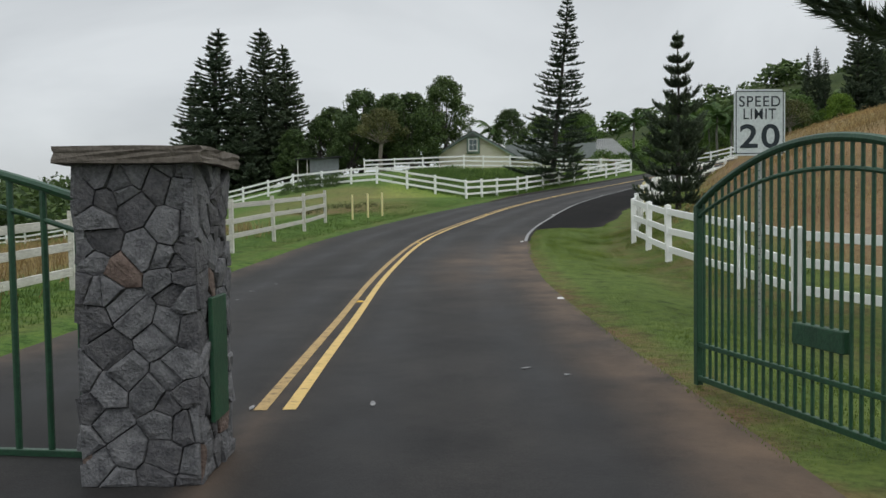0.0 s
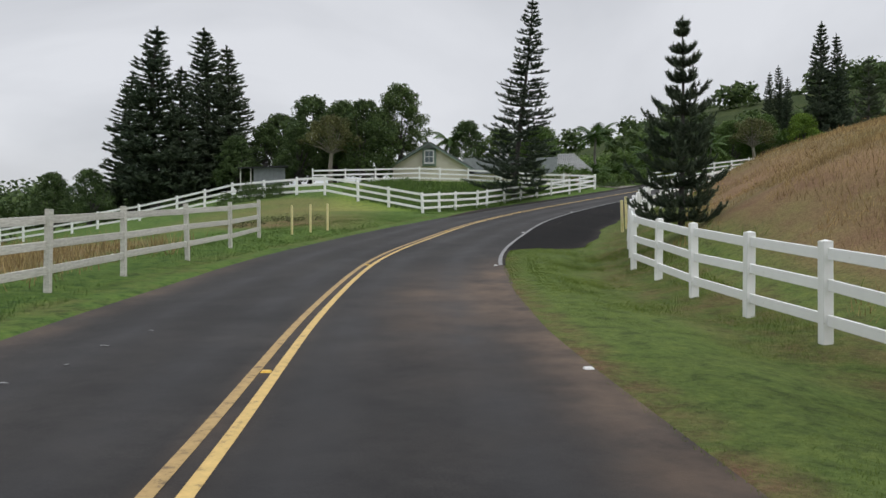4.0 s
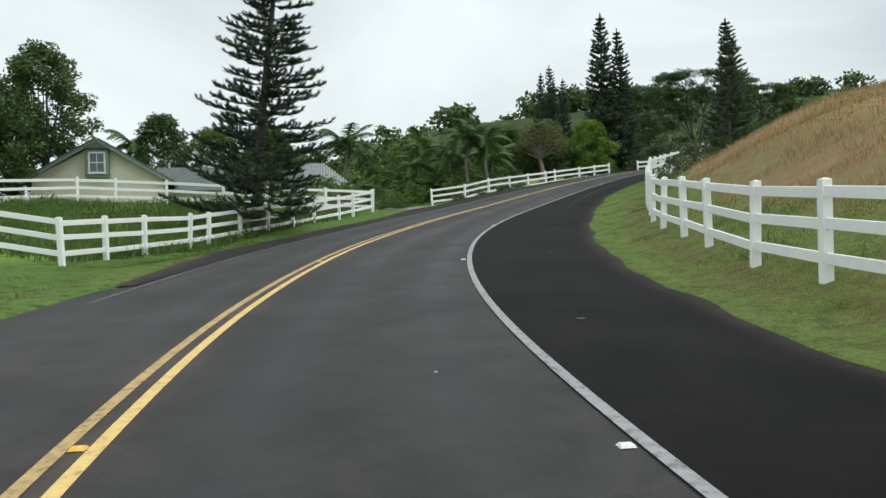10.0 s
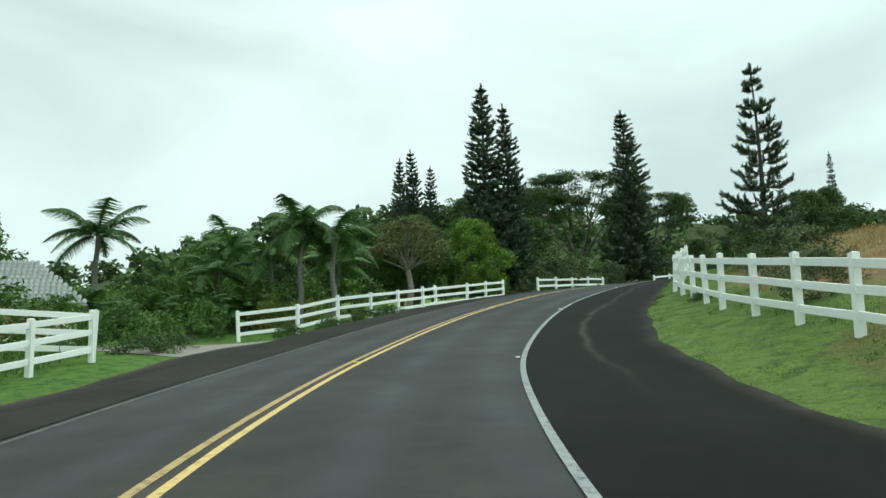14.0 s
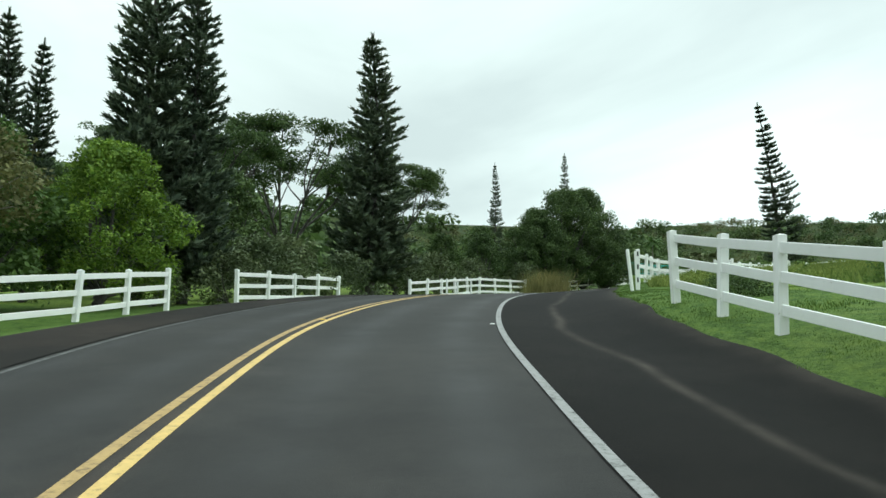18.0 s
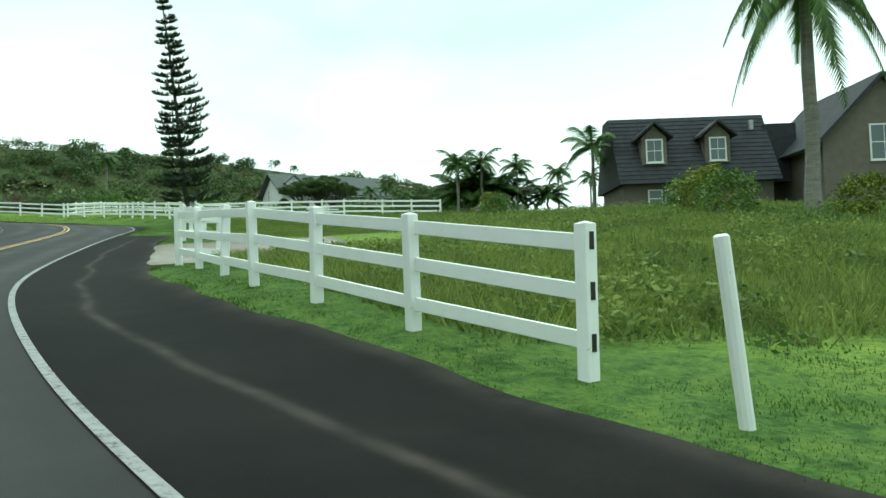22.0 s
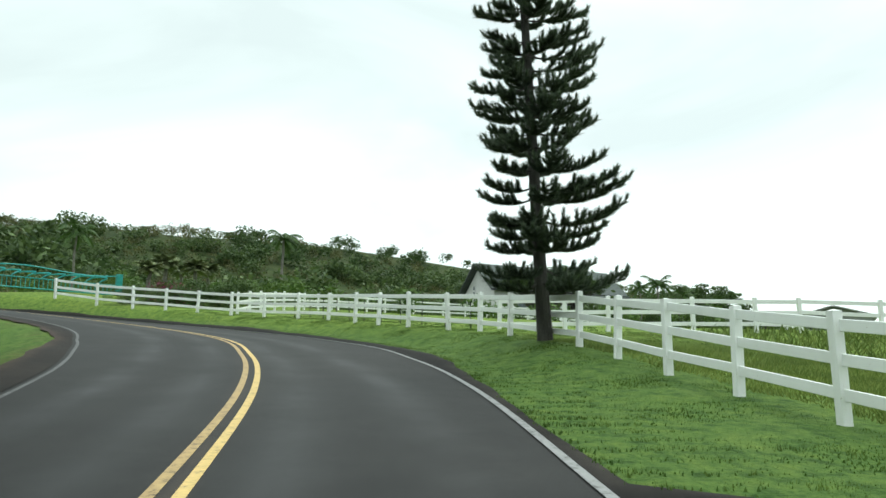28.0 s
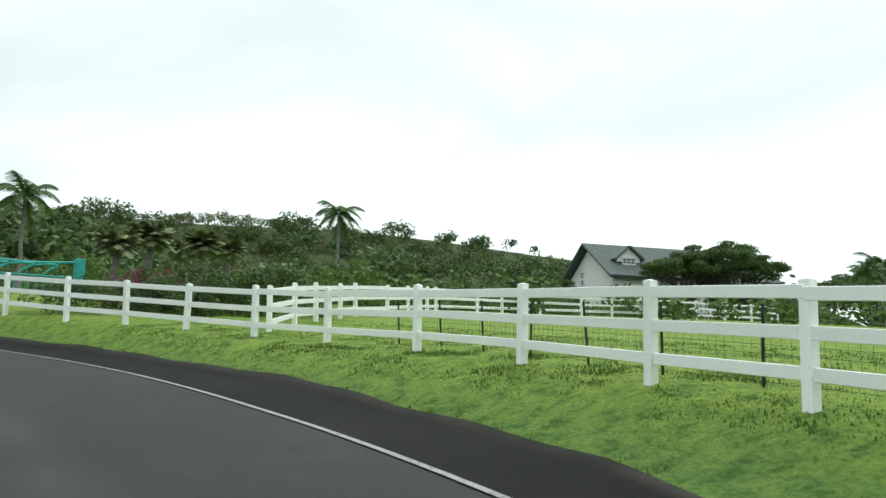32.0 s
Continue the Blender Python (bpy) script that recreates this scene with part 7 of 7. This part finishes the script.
def teal_gate():
    x, y = 143.8, 106.7
    t = thing("teal_gate", pose(x, y, height(x, y) + 0.1, 0, 0, -55) @ Matrix.Diagonal((1, 1, 0.8, 1)), "teal steel driveway gate with wave scrolls", "gate")
    for sx in (-4.6, 4.6):
        part("gate_post", boxed(sx - 0.2, -0.2, -0.3, sx + 0.2, 0.2, 2.2, 0.02), M_TEAL, t)
    for z in (0.2, 1.1, 2.0):
        bm = bmesh.new()
        tube(bm, [(-4.5 + k * 0.6, 0, z + (0.18 * math.sin(k * 0.42) if z > 1.5 else 0)) for k in range(16)], [0.06] * 16, 6)
        part("rail", bm, M_TEAL, t)
    for k in range(30):
        bm = bmesh.new()
        tube(bm, [(-4.35 + k * 0.3, 0, 0.2), (-4.35 + k * 0.3, 0, 1.1)], [0.025] * 2, 5)
        part("bar", bm, M_TEAL, t)
    for k in range(9):
        bm = bmesh.new()
        x0, tall = -4.0 + k * 1.0, 0.30 + 0.08 * math.cos(k * 0.8)
        tube(bm, [(x0 - 0.9 + 0.1 * q + 0.012 * q * q * math.cos(q * 0.28), 0, 1.18 + tall * (q / 13) ** 0.7 + 0.34 * math.sin(q * 0.24)) for q in range(14)], [0.03 + 0.07 * math.sin(math.pi * (q + 0.5) / 14) for q in range(14)], 6)
        part("wave_scroll", bm, M_TEAL, t)
    return t


teal_gate()


def tiled_house():
    """A low outbuilding whose grey barrel-tiled roof shows over the garden."""
    g = height(14.6, 88.4)
    t = thing("garden_house", pose(14.4, 87.6, g, 0, 0, -14), "low garden house under a grey barrel-tiled roof", "house")
    e0, e1 = 7.6 - g, 9.6 - g
    part("wall", boxed(-2.6, 0.5, -0.4, 2.9, 5.5, e0), M_CREAM, t)
    bm = bmesh.new()
    vs = [bm.verts.new(p) for p in ((-3.2, 0, e0 - 0.1), (3.4, 0, e0 - 0.1), (3.4, 6.0, e0 - 0.1), (-3.2, 6.0, e0 - 0.1), (-1.4, 3.0, e1), (1.2, 3.0, e1))]
    for f in ((0, 1, 5, 4), (1, 2, 5), (2, 3, 4, 5), (3, 0, 4), (3, 2, 1, 0)):
        bm.faces.new([vs[i] for i in f])
    roof = part("roof", bm, M_TILE, t)
    rise = (e1 - e0 + 0.1) / 3.0
    for j in range(11):
        y = 0.05 + j * 0.265
        lo, hi = -3.2 + 1.8 * y / 3.0, 3.4 - 2.2 * y / 3.0
        bm = bmesh.new()
        n = int((hi - lo) / 0.2)
        for k in range(n):
            x = lo + (k + 0.5) * (hi - lo) / n
            ring = [[bm.verts.new((x + 0.085 * math.cos(q), y_, e0 - 0.1 + rise * y_ + 0.01 + up + 0.055 * math.sin(q))) for q in np.linspace(math.pi, 0, 5)] for y_, up in ((y, 0.025), (y + 0.29, 0.0))]
            for q in range(4):
                bm.faces.new((ring[0][q], ring[0][q + 1], ring[1][q + 1], ring[1][q]))
            bm.faces.new(ring[0])
        part("tile_course", bm, M_TILE, roof)
    return t


tiled_house()


def wire_fence(bends, gap, label):
    """Slim dark posts carrying a wire mesh, just behind the white fence."""
    b = np.array(bends, float)
    run = np.r_[0, np.cumsum(np.linalg.norm(np.diff(b[:, :2], axis=0), axis=1))]
    at_ = np.arange(0, run[-1], gap)
    xs, ys = np.interp(at_, run, b[:, 0]), np.interp(at_, run, b[:, 1])
    zs = land(xs, ys)
    t = thing("wire_fence", (xs[0], ys[0], zs[0]), label, "fence")
    inv = t.matrix_basis.inverted()
    bm = bmesh.new()
    tube(bm, [(0, 0, -0.2), (0, 0, 1.02)], [0.022, 0.022], 6)
    pm = bpy.data.meshes.new("wire_post")
    bm.to_mesh(pm)
    bm.free()
    pm.materials.append(M_DARKPOST)
    for x, y, z in zip(xs, ys, zs):
        part("wire_post", pm, None, t, at=inv @ pose(x, y, z, rng.gauss(0, 1.5), rng.gauss(0, 1.5), 0))
    bm = bmesh.new()
    for h in np.linspace(0.08, 0.98, 9):
        tube(bm, [inv @ Vector((x, y, z + h)) for x, y, z in zip(xs, ys, zs)], [0.0025] * len(xs), 3, False)
    for i in range(len(xs) - 1):
        for f in np.linspace(0, 1, 12, endpoint=False):
            p = Vector((xs[i] + (xs[i + 1] - xs[i]) * f, ys[i] + (ys[i + 1] - ys[i]) * f, zs[i] + (zs[i + 1] - zs[i]) * f))
            tube(bm, [inv @ (p + Vector((0, 0, 0.05))), inv @ (p + Vector((0, 0, 1.0)))], [0.0022] * 2, 3, False)
    part("wire_mesh", bm, M_DARKPOST, t)
    return t


wire_fence([(112.0, 82.6, 0), (118.9, 85.7, 0), (125.6, 88.2, 0), (129.0, 90.1, 0)], 1.7, "low dark wire mesh fence behind the white rails")


# paint flecks and litter on the road
def fleck(x, y, w, l, turn, mat, label):
    s_, d_ = nearest(x, y)
    z = float(np.interp(s_[0], ROAD_S, ROAD_P[:, 2]))
    bm = bmesh.new()
    n = 7
    rs = random.Random(int(x * 100) + int(y * 10))
    ring = [(w * math.cos(k * math.tau / n) * rs.uniform(0.5, 1), l * math.sin(k * math.tau / n) * rs.uniform(0.5, 1)) for k in range(n)]
    lo, hi = [bm.verts.new((a, b, 0)) for a, b in ring], [bm.verts.new((a, b, 0.006)) for a, b in ring]
    bm.faces.new(hi)
    for k in range(n):
        bm.faces.new((lo[k], lo[(k + 1) % n], hi[(k + 1) % n], hi[k]))
    return tagged(part("road_fleck", bm, mat, at=pose(x, y, z + 0.005, 0, 0, turn)), label, "litter", "flecks on the road")


rs_ = random.Random(12)
for x_, y_ in ((-3.9, 10.5), (-3.7, 11.3), (-3.75, 12.4), (-4.0, 9.2), (-3.6, 13.5), (0.9, 5.6), (0.55, 5.9), (-0.7, 4.6), (-1.6, 4.5), (3.5, 36.5), (5.8, 37.9), (6.6, 38.6), (8.4, 44.1), (9.9, 45.5)):
    fleck(x_, y_, rs_.uniform(0.02, 0.045), rs_.uniform(0.03, 0.10), rs_.uniform(0, 360), M_LINE, "small pale fleck of old paint on the asphalt")
for k in range(40):
    s0_ = rs_.uniform(45, 150)
    d0_ = rs_.uniform(1.9, 4.0)
    i_ = int(s0_ / 0.5)
    fleck(ROAD_P[i_, 0] + d0_ * ROAD_R[i_, 0], ROAD_P[i_, 1] + d0_ * ROAD_R[i_, 1], 0.015, rs_.uniform(0.015, 0.04), rs_.uniform(0, 360), M_LINE, "small pale pebble on the dark shoulder") if d0_ < 2.5 else None

# a stray painted stroke across the shoulder
bm = bmesh.new()
stroke = [(14.0, 54.2), (14.4, 53.8), (14.9, 53.65), (15.4, 53.55)]
row = []
for x_, y_ in stroke:
    z_ = height(x_, y_) + 0.018
    row.append((bm.verts.new((x_, y_ - 0.035, z_)), bm.verts.new((x_, y_ + 0.035, z_))))
for p_, q_ in zip(row, row[1:]):
    bm.faces.new((p_[0], q_[0], q_[1], p_[1]))
tagged(part("paint_stroke", bm, M_LINE), "short worn white paint stroke across the dark shoulder", "road marking", kind="structure")


# dark hedge and thin palms beyond the pasture
for i, (x_, y_, k_) in enumerate(((150.5, 50.0, .8), (153.0, 53.5, .7), (155.5, 47.0, 1.0), (158.0, 50.5, .9), (157.5, 43.5, .8), (160.5, 40.5, .7), (162.0, 46.0, .9), (154.0, 57.0, .6))):
    tree(TREE_DARK, x_, y_, k_ * 0.52, "low dark green hedge tree beyond the pasture", i * 47, k_ * 0.36)
for i, (x_, y_, k_) in enumerate(((160.0, 55.5, .62), (163.5, 52.0, .75), (164.5, 48.8, .6), (166.0, 44.0, .55))):
    palm(PALM_A, x_, y_, k_, "thin far palm beyond the hedge", i * 60, k_ * 1.2)


def outbuilding(x, y, turn):
    """A low grey outbuilding under a shallow ridged roof."""
    t = thing("outbuilding", pose(x, y, height(x, y), 0, 0, turn), "low grey outbuilding under a pale ridged roof", "shed")
    part("wall", boxed(-3.6, 0, -0.5, 3.6, 5, 2.0), M_TILE, t)
    for sg in (-1, 1):
        part("roof", slab((sg * 3.9, 1.9), (0, 3.0), 0.12, -0.4, 5.4), M_TILE, t)
    part("gable", prism([(-3.6, 2.0), (3.6, 2.0), (0, 2.95)], 0.02, 4.98), M_TILE, t)
    for x_ in (-1.8, 1.6):
        window(t, 0.9, 0.8, pose(x_, -0.005, 1.1), M_TRIMW, 1)
    return t


outbuilding(160.0, 34.0, 55)


def rope(a, b, sag):
    """A slack rope between two posts."""
    a, b = Vector(a), Vector(b)
    bm = bmesh.new()
    pts = [a.lerp(b, k / 18) - Vector((0, 0, sag * 4 * (k / 18) * (1 - k / 18))) for k in range(19)]
    tube(bm, [p - a for p in pts], [0.014] * 19, 6)
    return tagged(part("rope", bm, M_ROPE, at=Matrix.Translation(a)), "slack pale rope hung between two fence posts across the driveway", "rope")


rope((76.22, 81.95, height(76.3, 82.0) + 0.98), (68.75, 82.52, height(68.7, 82.6) + 1.0), 0.42)
